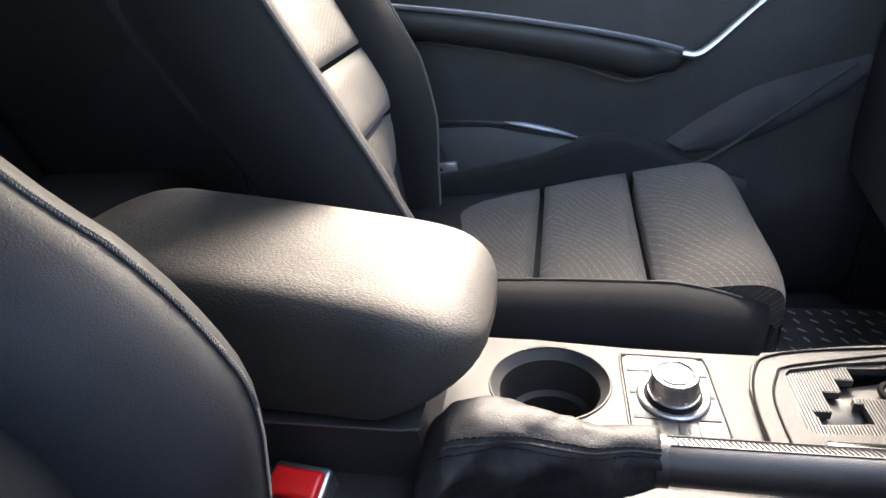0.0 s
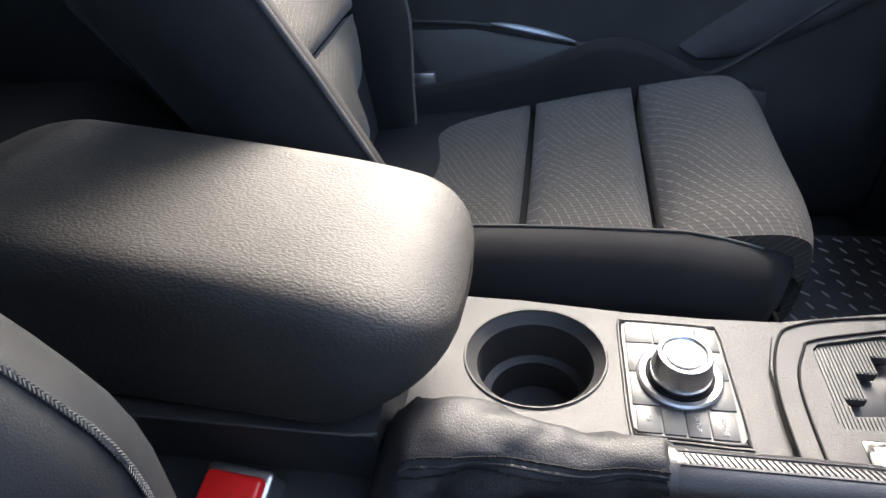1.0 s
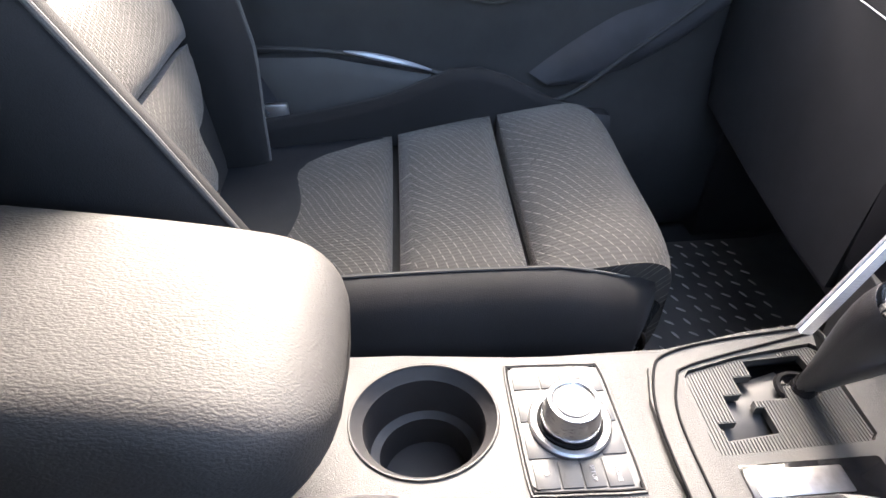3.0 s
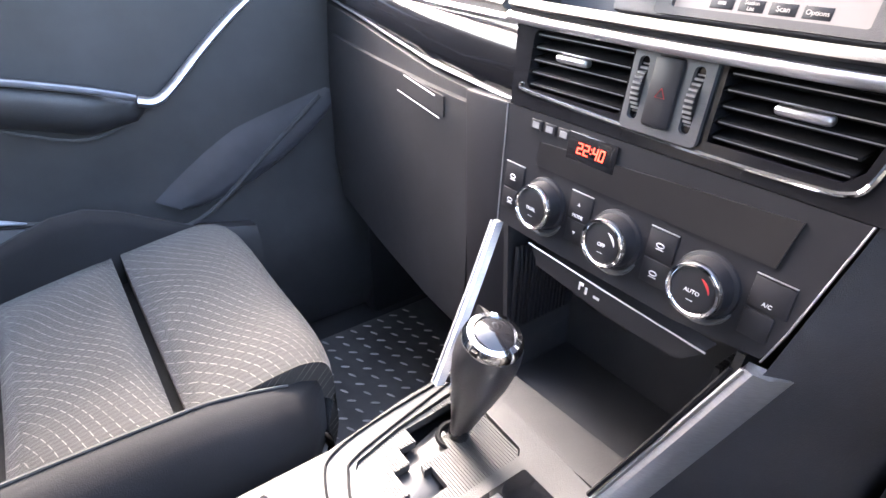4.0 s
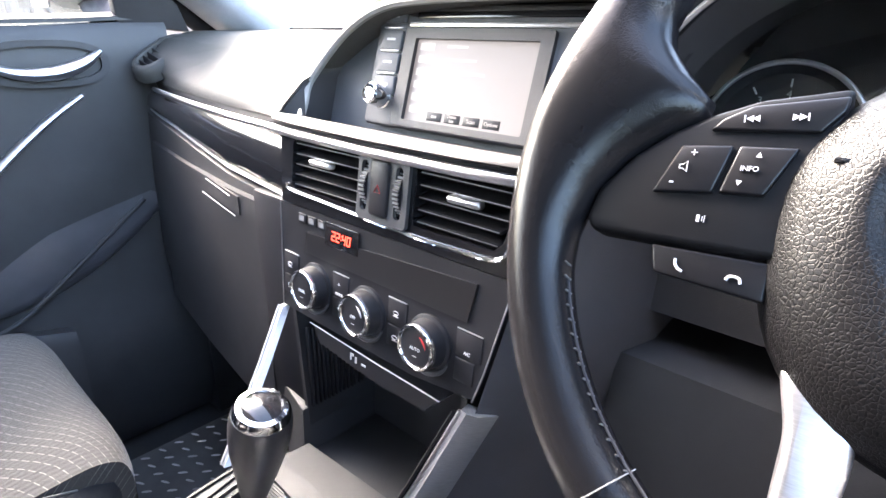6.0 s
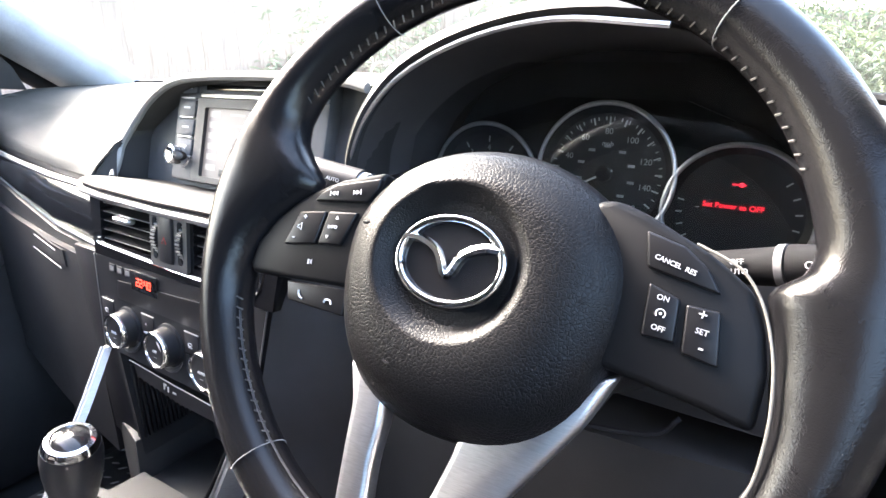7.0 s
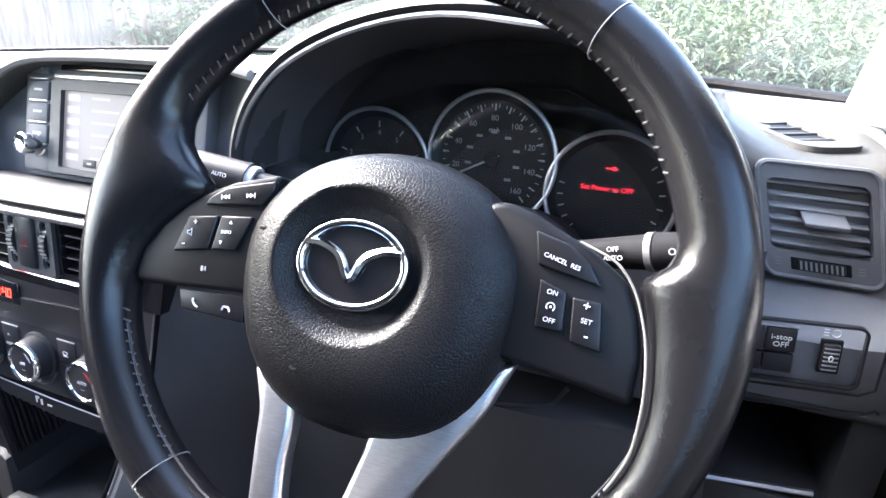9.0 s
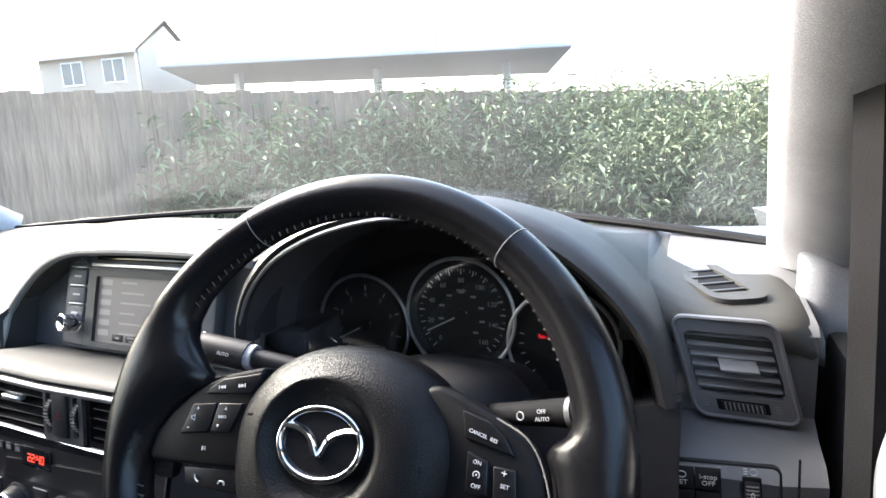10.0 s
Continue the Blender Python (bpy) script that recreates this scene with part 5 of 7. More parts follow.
part("well", fbox(mD, -0.068, 0.067, -0.0185, 0.0185, -0.030, -0.0020, 0), M_DARK, dv)
for i in range(6):
    part("slat", fbox(at(mD, -0.054 + i * 0.0212, 0, -0.0010) @ Matrix.Rotation(radians(3), 4, "Z") @ Matrix.Rotation(radians(-10), 4, "Y"), -0.0034, 0.0034, -0.0175, 0.0175, -0.0040, 0.0004, 0.0008, 1), M_SLATDARK, dv)

# side vents
def side_vent(name, m, w, h, label, scroll):
    t = thing(name, m.translation, label, "air vent", "side air vents")
    part("bezel", holed(rrect(-w - 0.0055, w + 0.0055, -h - 0.018, h + 0.011, 0.009), [rrect(-w, w, -h, h, 0.006)], at(m, 0, 0, 0.004), 0.010), M_DASHENDLIT, t)
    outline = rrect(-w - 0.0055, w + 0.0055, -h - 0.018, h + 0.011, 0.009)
    part("rim", tube([m @ Vector((x, y, 0.0045)) for x, y in outline], 0.0018, 6, True), M_DASHENDLIT, t, "rounded raised rim of the vent")
    part("duct", fbox(m, -w - 0.002, w + 0.002, -h - 0.002, h + 0.002, -0.030, -0.022, 0), M_DARK, t)
    for i in range(6):
        y = -h + (i + 0.75) * 2 * h / 6
        part("slat", fbox(at(m, 0, y, -0.004) @ Matrix.Rotation(radians(24), 4, "X"), -w + 0.001, w - 0.001, -0.0009, 0.0009, -0.012, 0.005, 0.0006, 1), M_SLAT, t)
    for i in range(4):
        x = -w + (i + 1) * 2 * w / 5
        part("vane", fbox(m, x - 0.0008, x + 0.0008, -h, h, -0.024, -0.014, 0), M_DARK, t)
    part("tab", fbox(at(m, 0, 0.001) @ Matrix.Rotation(radians(24), 4, "X"), -0.011, 0.017, -0.0016, 0.0022, -0.006, 0.012, 0.0014), M_SLAT, t, "small grey vent tab")
    if scroll:
        part("scroll_well", fbox(m, -0.020, 0.018, -h - 0.0125, -h - 0.0035, 0.003, 0.0046, 0.0008), M_DARK, t)
        part("scroll", fbox(m, -0.016, 0.014, -h - 0.0115, -h - 0.0045, 0.004, 0.0062, 0.001), M_BUTTON, t)
        for i in range(9):
            part("notch", fbox(m, -0.0145 + i * 0.0032, -0.0133 + i * 0.0032, -h - 0.0110, -h - 0.0050, 0.0058, 0.0068, 0), M_SLAT, t)
        for x in (-0.028, 0.024):
            part("flow_mark", join(*[fbox(m, x - 0.0022, x + 0.0022, -h - 0.0100 + q * 0.0022, -h - 0.0094 + q * 0.0022, 0.0038, 0.0043, 0) for q in range(3)]), M_DIMPRINT, t)
    return t


LEANING = Matrix(((1, -0.30, 0, 0), (0, 1, 0, 0), (0, 0, 1, 0), (0, 0, 0, 1)))
side_vent("side_vent", place((0.612, 0.668, 1.0555), (1.0, 0.06, -0.03), (0.0, 0.05, 1.0)) @ LEANING, 0.0318, 0.0255, "black slatted side air vent with a grey tab", True)

# long vent lying in the pod at the passenger end
ev = thing("side_vent", (-0.652, 0.620, 1.078), "narrow slatted air vent in the pale dashboard end", "air vent", "side air vents")
mE = place((-0.655, 0.622, 1.078), (0.05, 0.82, 0.50), (-0.95, -0.2, 0.25))
part("bezel", loft([[mE @ Vector((x * k, y * k, z)) for x, y in oval(0, 0, a, b, 40, 2.4)] for a, b, k, z in ((0.038, 0.018, 1, -0.012), (0.038, 0.018, 1, 0.002), (0.041, 0.021, 1, 0.004), (0.047, 0.027, 1, 0.002), (0.052, 0.033, 1, -0.008), (0.054, 0.036, 1, -0.020))], True, False), M_DASHTOP, ev, "grained pale vent surround", smooth=70)
part("duct", holed(oval(0, 0, 0.040, 0.020, 36, 2.4), [], at(mE, 0, 0, -0.014), 0.004), M_DARK, ev)
for i in range(7):
    part("slat", fbox(at(mE, -0.030 + i * 0.010, 0) @ Matrix.Rotation(radians(24), 4, "Y"), -0.0012, 0.0012, -0.018, 0.018, -0.014, 0.001, 0.0006, 1), M_BUTTON, ev)

# switch panel by the driver's knee
sp = thing("switch_panel", (0.60, 0.60, 0.98), "black switch panel with small lettered keys and a roller", "switch panel")
mS = place((0.604, 0.6015, 0.983), (1, 0.03, 0.07), (-0.06, 0.0, 1))
part("frame", holed(rrect(-0.076, 0.038, -0.021, 0.0235, 0.006), [rrect(-0.0745, 0.0365, -0.0195, 0.022, 0.005)], at(mS, 0, 0, 0.0018), 0.004), M_BUTTON, sp)
for i, txt in enumerate(("", "SET", "i-stop\nOFF")):
    x = -0.0535 + i * 0.0180
    part("key", fbox(mS, x, x + 0.0172, 0.0015, 0.0180, -0.002, 0.003, 0.001), M_BUTTON, sp)
    part("blank_key", fbox(mS, x, x + 0.0172, -0.0140, -0.0005, -0.002, 0.0022, 0.001), M_BUTTON, sp)
    if txt:
        part("lettering", text_bm(txt, 0.0052, at(mS, x + 0.0086, 0.0095 if i == 2 else 0.0065, 0.0032)), M_WHITE, sp)
part("icon", tube([at(mS, -0.0268 + 0.0032 * math.cos(a), 0.0130 + 0.0025 * math.sin(a), 0.0035).translation for a in (2 * math.pi * i / 12 for i in range(12))], 0.0004, 4, True), M_WHITE, sp)
part("roller_well", fbox(mS, 0.0135, 0.0255, -0.011, 0.0125, -0.002, 0.0008, 0.0005), M_DARK, sp)
part("roller", fbox(mS, 0.0145, 0.0245, -0.009, 0.0105, -0.001, 0.003, 0.002), M_BUTTON, sp)
for i in range(6):
    part("notch", fbox(mS, 0.0155, 0.0235, -0.0078 + i * 0.003, -0.0068 + i * 0.003, 0.002, 0.0034, 0), M_SLAT, sp)
part("lettering", text_bm("0", 0.006, at(mS, 0.0195, 0.001, 0.0038)), M_WHITE, sp)
part("lamp_icon", join(tube([at(mS, 0.0205 + x, 0.0178 + y, 0.0010).translation for x, y in oval(0, 0, 0.0024, 0.0024, 14)], 0.0004, 4, True), fbox(mS, 0.0140, 0.0168, 0.0195, 0.0200, 0, 0.0012, 0), fbox(mS, 0.0140, 0.0168, 0.0176, 0.0181, 0, 0.0012, 0), fbox(mS, 0.0140, 0.0168, 0.0157, 0.0162, 0, 0.0012, 0)), M_WHITE, sp)
part("key_bar", fbox(mS, -0.054, 0.0005, 0.0188, 0.0200, 0, 0.0024, 0.0004), M_SLAT, sp)
for x0, x1, y0, y1 in ((-0.076, 0.049, -0.0255, 0.030), (-0.076, 0.052, -0.0400, -0.0360)):
    part("panel_groove", tube([at(mS, x, y, 0.0004).translation for x, y in ((x0, y0), (x1 - 0.010, y0 + 0.001), (x1 - 0.002, y0 + 0.006), (x1, y1))], 0.0008, 5), M_DARK, sp)

# ---- centre stack ----
cs = thing("climate_panel", (0, 0.50, 0.90), "gloss black climate panel with three chrome-ringed knobs and a red clock", "climate panel")
mC = place((0.0, 0.5005, 0.886), (1, 0, 0), (0, 0.10, 1.0))
part("face", holed([(-0.137, 0.072), (0.148, 0.072), (0.130, -0.010), (0.122, -0.030), (0.06, -0.037), (-0.06, -0.037), (-0.131, -0.036), (-0.131, -0.02)], [], at(mC, 0, 0, 0.0), 0.02), M_BUTTON, cs)
part("display_strip", holed([(-0.090, 0.050), (0.118, 0.062), (0.112, 0.030), (-0.092, 0.030)], [], at(mC, 0, 0, 0.0016), 0.004), M_SMOKE, cs, "smoked display window")
part("edge_left", tube([at(mC, -0.137, 0.072, 0).translation, at(mC, -0.131, -0.036, 0).translation], 0.0008, 6), M_SATIN, cs)
part("edge_right", tube([at(mC, 0.149, 0.072, 0).translation, at(mC, 0.131, -0.006, 0).translation, at(mC, 0.123, -0.032, 0).translation], 0.0008, 6), M_SATIN, cs)
for i in range(3):
    x = -0.105 + i * 0.0155
    part("warning_lamp", fbox(mC, x, x + 0.0125, 0.058, 0.067, 0, 0.0016, 0.0008), M_BUTTON, cs)
    part("lamp_mark", fbox(mC, x + 0.0025, x + 0.010, 0.0600, 0.0650, 0.001, 0.0019, 0), M_DIMPRINT, cs)
part("clock_window", fbox(mC, -0.062, -0.014, 0.046, 0.068, 0.0, 0.0019, 0.001), M_GLOSS, cs)
SEGS = {"2": "abged", "4": "fgbc", "0": "abcdef"}


def seven(ch, m, w, h, q):
    """One seven-segment digit."""
    bars = {"a": (0, w, h, h), "b": (w, w, h / 2, h), "c": (w, w, 0, h / 2), "d": (0, w, 0, 0), "e": (0, 0, 0, h / 2), "f": (0, 0, h / 2, h), "g": (0, w, h / 2, h / 2)}
    return join(*[fbox(m, x0 - q, x1 + q, y0 - q, y1 + q, 0, 0.0003, 0) for x0, x1, y0, y1 in (bars[s] for s in SEGS[ch])])


slant = Matrix(((1, 0.14, 0, 0), (0, 1, 0, 0), (0, 0, 1, 0), (0, 0, 0, 1)))
mT = at(mC, -0.0510, 0.0530, 0.0020) @ slant
for i, ch in enumerate("2240"):
    part("clock_digit", seven(ch, at(mT, i * 0.0064 + (0.0022 if i > 1 else 0), 0), 0.0040, 0.0078, 0.00055), M_CLOCK, cs, "glowing red clock digit")
for y in (0.0022, 0.0056):
    part("clock_dot", fbox(mT, 0.0125, 0.0136, y, y + 0.0011, 0, 0.0003, 0), M_CLOCK, cs)


def climate_knob(x, body, mark):
    k = part("knob", lathe(at(mC, x, 0, 0).translation, mC.to_3x3() @ Vector((0, 0, 1)), [(0, 0.0235), (0.002, 0.0230), (0.003, 0.0205), (0.014, 0.0190), (0.016, 0.0185)], 40, False), M_BUTTON, cs, "round black climate knob")
    nz = mC.to_3x3() @ Vector((0, 0, 1))
    part("chrome_ring", lathe(at(mC, x, 0, 0.0135).translation, nz, [(0, 0.0192), (0.0025, 0.0194), (0.0045, 0.0184), (0.0048, 0.0168), (0.0038, 0.0157), (0.002, 0.0153)], 48, False), M_CHROME, k, "bright chrome ring")
    part("cap", lathe(at(mC, x, 0, 0.0115).translation, nz, [(0, 0.0158), (0.0048, 0.0153), (0.0054, 0.0140), (0.0050, 0.0)], 40, False), M_BUTTON, k)
    part("lettering", text_bm(body, 0.0040, at(mC, x, -0.0010, 0.0168)), M_WHITE, k)
    part("bar_mark", fbox(mC, x - 0.0024, x + 0.0024, -0.0076, -0.0071, 0.0155, 0.0168, 0), M_WHITE, k)
    if mark:
        arc = [at(mC, x + 0.0112 * math.cos(a), 0.0112 * math.sin(a), 0.0164).translation for a in (lerp(radians(5), radians(75), i / 8) for i in range(9))]
        part("scale_mark", tube(arc, lambda t: 0.0003 + 0.0010 * math.sin(math.pi * t), 5), M_DULLRED if mark == "red" else M_WHITE, k)
    # lower lip below each knob
    lip = [at(mC, x + 0.0240 * math.cos(a), 0.0240 * math.sin(a) - 0.001, 0.002).translation for a in (lerp(radians(205), radians(335), i / 12) for i in range(13))]
    part("knob_lip", tube(lip, lambda t: 0.0008 + 0.0026 * math.sin(math.pi * t), 8), M_BEZEL, cs)


climate_knob(-0.0755, "DUAL", "")
climate_knob(0.0, "OFF", "white")
climate_knob(0.0755, "AUTO", "red")
for x0, x1, top in ((-0.128, -0.104, ""), (-0.0490, -0.0265, "MODE"), (0.0265, 0.0490, ""), (0.103, 0.128, "A/C")):
    for y0, y1 in ((0.001, 0.022), (-0.020, -0.001)):
        part("key", fbox(mC, x0, x1 - (0.006 if x0 > 0.1 and y0 < 0 else 0), y0, y1, -0.002, 0.0010, 0.0008), M_BUTTON, cs)
    part("key_edge", fbox(mC, x0, x1, 0.0228, 0.0236, 0, 0.0012, 0.0003), M_SATIN, cs)
    if top:
        part("lettering", text_bm(top, 0.0038, at(mC, (x0 + x1) / 2, 0.004 if top == "MODE" else 0.006, 0.0025)), M_WHITE, cs)
for x, y in ((-0.116, 0.012), (-0.116, -0.010), (0.038, 0.012), (0.038, -0.010)):
    ic = tube([at(mC, x + 0.0030 * math.cos(a), y + 0.0016 * math.sin(a), 0.0026).translation for a in (2 * math.pi * i / 14 for i in range(14))], 0.0005, 4, True)
    part("key_icon", join(ic, fbox(mC, x - 0.003, x + 0.003, y - 0.0034, y - 0.0028, 0.002, 0.0028, 0)), M_GREY, cs)
for y, s in ((0.014, 1), (-0.010, -1)):
    part("key_arrow", prism([at(mC, -0.038 + q[0], y + q[1] * s, 0.0026).translation for q in ((-0.0015, -0.001), (0.0015, -0.001), (0, 0.0014))], (0, -0.0003, 0)), M_WHITE, cs)
# narrow switch strip under the knobs
part("lower_strip", holed([(-0.088, -0.046), (0.085, -0.052), (0.070, -0.068), (0.0, -0.069), (-0.078, -0.062)], [], at(mC, 0, 0, -0.006), 0.02), M_BUTTON, cs)
part("strip_edge", tube([at(mC, -0.090, -0.044, -0.004).translation, at(mC, 0.0, -0.047, -0.003).translation, at(mC, 0.088, -0.050, -0.004).translation], 0.0008, 6), M_SATIN, cs)
part("strip_icon", join(fbox(mC, -0.028, -0.0265, -0.060, -0.053, -0.006, -0.0052, 0), fbox(mC, -0.0265, -0.0235, -0.0555, -0.053, -0.006, -0.0052, 0), fbox(mC, -0.021, -0.019, -0.061, -0.055, -0.006, -0.0052, 0), fbox(mC, -0.012, -0.006, -0.060, -0.058, -0.006, -0.0055, 0)), M_WHITE, cs)

# centre vents
cv = thing("centre_vents", (0, 0.52, 0.99), "twin slatted centre air vents with a hazard switch between", "air vents")
mV = place((0.009, 0.517, 0.9955), (1, 0, 0), (0, 0.14, 1.0))
part("shell", holed([(-0.150, 0.030), (0.160, 0.033), (0.146, -0.038), (-0.143, -0.038)], [rrect(-0.128, -0.030, -0.022, 0.024, 0.006), [(0.038, 0.024), (0.134, 0.024), (0.126, -0.014), (0.118, -0.022), (0.038, -0.022)]], at(mV, 0, 0, 0.004), 0.03), M_GLOSS, cv, "gloss black vent surround")
part("duct", fbox(mV, -0.135, 0.138, -0.026, 0.028, -0.032, -0.022, 0), M_DARK, cv)
for x0, x1 in ((-0.127, -0.031), (0.039, 0.131)):
    for i in range(5):
        y = -0.0185 + i * 0.0097
        s = part("slat", fbox(at(mV, 0, y) @ Matrix.Rotation(radians(12), 4, "X"), x0, x1 - 0.010 * (x0 > 0) * (y < 0), -0.0014, 0.0014, -0.020, 0.001, 0.0007, 1), M_DARK, cv)
        part("slat_edge", fbox(at(mV, 0, y) @ Matrix.Rotation(radians(12), 4, "X"), x0 + 0.001, x1 - 0.002 - 0.010 * (x0 > 0) * (y < 0), -0.0001, 0.0006, 0.0008, 0.0014, 0), M_SATIN, s)
for x in (-0.084, 0.087):
    part("tab", fbox(mV, x - 0.016, x + 0.016, 0.0035, 0.0098, -0.002, 0.007, 0.003, 3), M_SATIN, cv, "bright silver vent tab")
chl = [at(mV, x, y, 0.0045).translation for x, y in ((-0.134, -0.019), (-0.130, -0.0245), (-0.08, -0.0265), (-0.036, -0.028), (0.04, -0.030), (0.10, -0.029), (0.122, -0.027), (0.131, -0.018), (0.1375, 0.012))]
part("chrome_line", tube(smooth_path(chl, 4), 0.0017, 6), M_CHROME, cv, "thin chrome line round the vents")
part("hazard_bezel", holed(rrect(-0.0270, 0.0330, -0.028, 0.027, 0.004), [rrect(-0.0225, -0.0145, -0.021, 0.021, 0.0035), rrect(0.0185, 0.0265, -0.021, 0.021, 0.0035)], at(mV, 0, 0, 0.0075), 0.012), M_BEZEL, cv, "grey metal-look block")
part("wheel_well", fbox(mV, -0.0255, 0.0315, -0.025, 0.025, -0.012, -0.004, 0), M_DARK, cv)
part("hazard_button", fbox(mV, -0.0095, 0.0125, -0.0225, 0.0235, 0.005, 0.0105, 0.003), M_BUTTON, cv, "dark hazard switch")
part("hazard_mark", tube([at(mV, 0.0015 + q[0], q[1] + 0.0, 0.0107).translation for q in ((-0.0036, -0.0026), (0.0036, -0.0026), (0, 0.0036))], 0.0004, 4, True), M_DULLRED, cv)
for x in (-0.0185, 0.0225):
    wheel_c = at(mV, x, 0.0, -0.0108).translation
    k = part("thumb_wheel", lathe(wheel_c - Vector((0.003, 0, 0)), (1, 0, 0), [(0, 0.0), (0, 0.0210), (0.006, 0.0210), (0.006, 0.0)], 40, False), M_BUTTON, cv, "ribbed vent thumb wheel")
    for i in range(11):
        a = lerp(-0.85, 0.85, i / 10)
        c = wheel_c + mV.to_3x3() @ Vector((0, 0.0210 * math.sin(a), 0.0210 * math.cos(a)))
        part("notch", rbox(c.x - 0.0030, c.x + 0.0030, c.y - 0.0010, c.y + 0.001, c.z - 0.0007, c.z + 0.0007, 0), M_SATIN, k)
# bar above the vents, silver lipped
bar = [(-0.150, 0.0), (-0.10, -0.006), (0.0, -0.010), (0.10, -0.008), (0.150, -0.003), (0.162, 0.006)]
part("upper_bar", loft([[Vector((x + 0.03 * min(0, x) * (yy > 0.05), 0.520 + d * (1 - yy / 0.10) + yy, z)) for yy, z in ((0.006, 1.0325), (-0.004, 1.0335), (-0.007, 1.0360), (-0.005, 1.0390), (0.002, 1.0405), (0.020, 1.0370), (0.050, 1.0290), (0.088, 1.0200), (0.088, 1.012))] for x, d in bar]), M_LEDGE, dash, "grained grey ledge under the screen", smooth=60)
part("upper_gap", loft([[Vector((x, 0.520 + d + yy, z)) for yy, z in ((0.0, 1.0300), (-0.004, 1.0300), (-0.004, 1.0342), (0.0, 1.0342))] for x, d in bar]), M_DARK, dash)
part("upper_bar_line", loft([[Vector((x, 0.520 + d + yy, z)) for yy, z in ((0.002, 1.0225), (-0.0062, 1.0225), (-0.0090, 1.0250), (-0.0088, 1.0285), (-0.0060, 1.0306), (0.002, 1.0306))] for x, d in bar]), M_SATIN, dash, "silver bar above the vents", smooth=60)

# ---- screen unit ----
sc = thing("screen_unit", (0, 0.61, 1.03), "grey infotainment unit with a dim lit screen, keys and knobs", "infotainment screen")
mP = place((0.016, 0.6135, 1.082), (1, 0, 0), (0, 0.29, 1.0))
part("pod_face", holed([(-0.262, -0.062), (0.16, -0.062), (0.16, 0.058), (0.10, 0.064), (-0.105, 0.064), (-0.135, 0.052), (-0.185, 0.012)], [], at(mP, 0, 0, -0.012), 0.006), M_POD, sc)
part("body", fbox(mP, -0.127, 0.112, -0.056, 0.058, -0.014, 0.004, 0.004), M_POD, sc, "charcoal unit front")
part("disc_slot", fbox(mP, -0.075, 0.110, 0.046, 0.052, 0.003, 0.0048, 0.001), M_GLOSS, sc)
part("slot_bar", fbox(mP, -0.082, 0.111, 0.038, 0.0425, 0.003, 0.0062, 0.0012), M_SATIN, sc)
part("screen_bezel", holed(rrect(-0.082, 0.082, -0.054, 0.036, 0.003), [rrect(-0.068, 0.070, -0.048, 0.027, 0.002)], at(mP, 0, 0, 0.0085), 0.006), M_HARD, sc)
part("screen", fbox(mP, -0.0685, 0.0705, -0.0485, 0.0275, 0.001, 0.0042, 0), M_SCREEN, sc, "dim warm grey lit screen")
for i in range(6):
    y = 0.021 - i * 0.0115
    part("screen_mark", fbox(mP, -0.064, -0.046, y - 0.0035, y + 0.0030, 0.004, 0.0044, 0), M_SCREENINK, sc)
    part("screen_mark", fbox(mP, -0.030, -0.030 + 0.012 * (2 + i % 3), y - 0.0008, y + 0.0012, 0.004, 0.0044, 0), M_SCREENINK, sc)
for i in range(4):
    y = 0.047 - i * 0.0215
    k = part("key", fbox(mP, -0.116, -0.088, y - 0.0095 + (0.004 if i == 0 else 0), y + 0.0085, 0.002, 0.0075, 0.0015), M_POD, sc)
    part("key_edge", fbox(mP, -0.115, -0.089, y - 0.0112, y - 0.0098, 0.003, 0.0078, 0.0005), M_SATIN, k)
    part("key_mark", fbox(mP, -0.108, -0.096, y - 0.001, y + 0.0012, 0.007, 0.0079, 0), M_GREY, k)
nP = mP.to_3x3() @ Vector((0, 0, 1))
for x in (-0.102, 0.100):
    part("knob", lathe(at(mP, x, -0.029 if x < 0 else -0.035, 0.003).translation, nP, [(0, 0.0125), (0.003, 0.0120), (0.004, 0.0108), (0.020, 0.0102), (0.0215, 0.0085), (0.0205, 0.0065), (0.0208, 0.0)], 32, False), M_CHROME, sc, "small chrome tuning knob")
for i, w in enumerate((0.010, 0.012, 0.011, 0.013)):
    x = -0.030 + i * 0.022
    part("soft_key", fbox(mP, x - 0.009, x + 0.009, -0.0455, -0.0375, 0.004, 0.0046, 0.0004), M_BUTTON, sc)
    if i == 2:
        part("lettering", text_bm("Scan", 0.0052, at(mP, x, -0.0415, 0.0048)), M_SCREENINK, sc)
    elif i == 3:
        part("lettering", text_bm("Options", 0.0045, at(mP, x, -0.0415, 0.0048)), M_SCREENINK, sc)
    else:
        part("lettering", text_bm("Station\nList", 0.0038, at(mP, x, -0.0415, 0.0048)) if i == 1 else fbox(mP, x - 0.003, x + 0.003, -0.0425, -0.0405, 0.0046, 0.0049, 0), M_SCREENINK, sc)
part("lettering", text_bm("TUNE FILE", 0.0048, at(mP, 0.100, -0.0515, 0.0046)), M_GREY, sc)

# tray ahead of the lever, and silver struts either side
ty = thing("storage_tray", (0, 0.54, 0.64), "dark open storage tray under the climate panel", "storage tray")
part("front_slope", grid_solid(lambda u, v: (lerp(-0.112, 0.066, u), lerp(0.452, 0.500, v) + 0.008 * u, lerp(0.684, 0.680, v)), 4, 3, (0, 0, -0.008)), M_PLATE, ty, "grained grey front slope")
part("tray_floor", rbox(-0.115, 0.09, 0.500, 0.70, 0.655, 0.665, 0.002), M_HARD, ty)
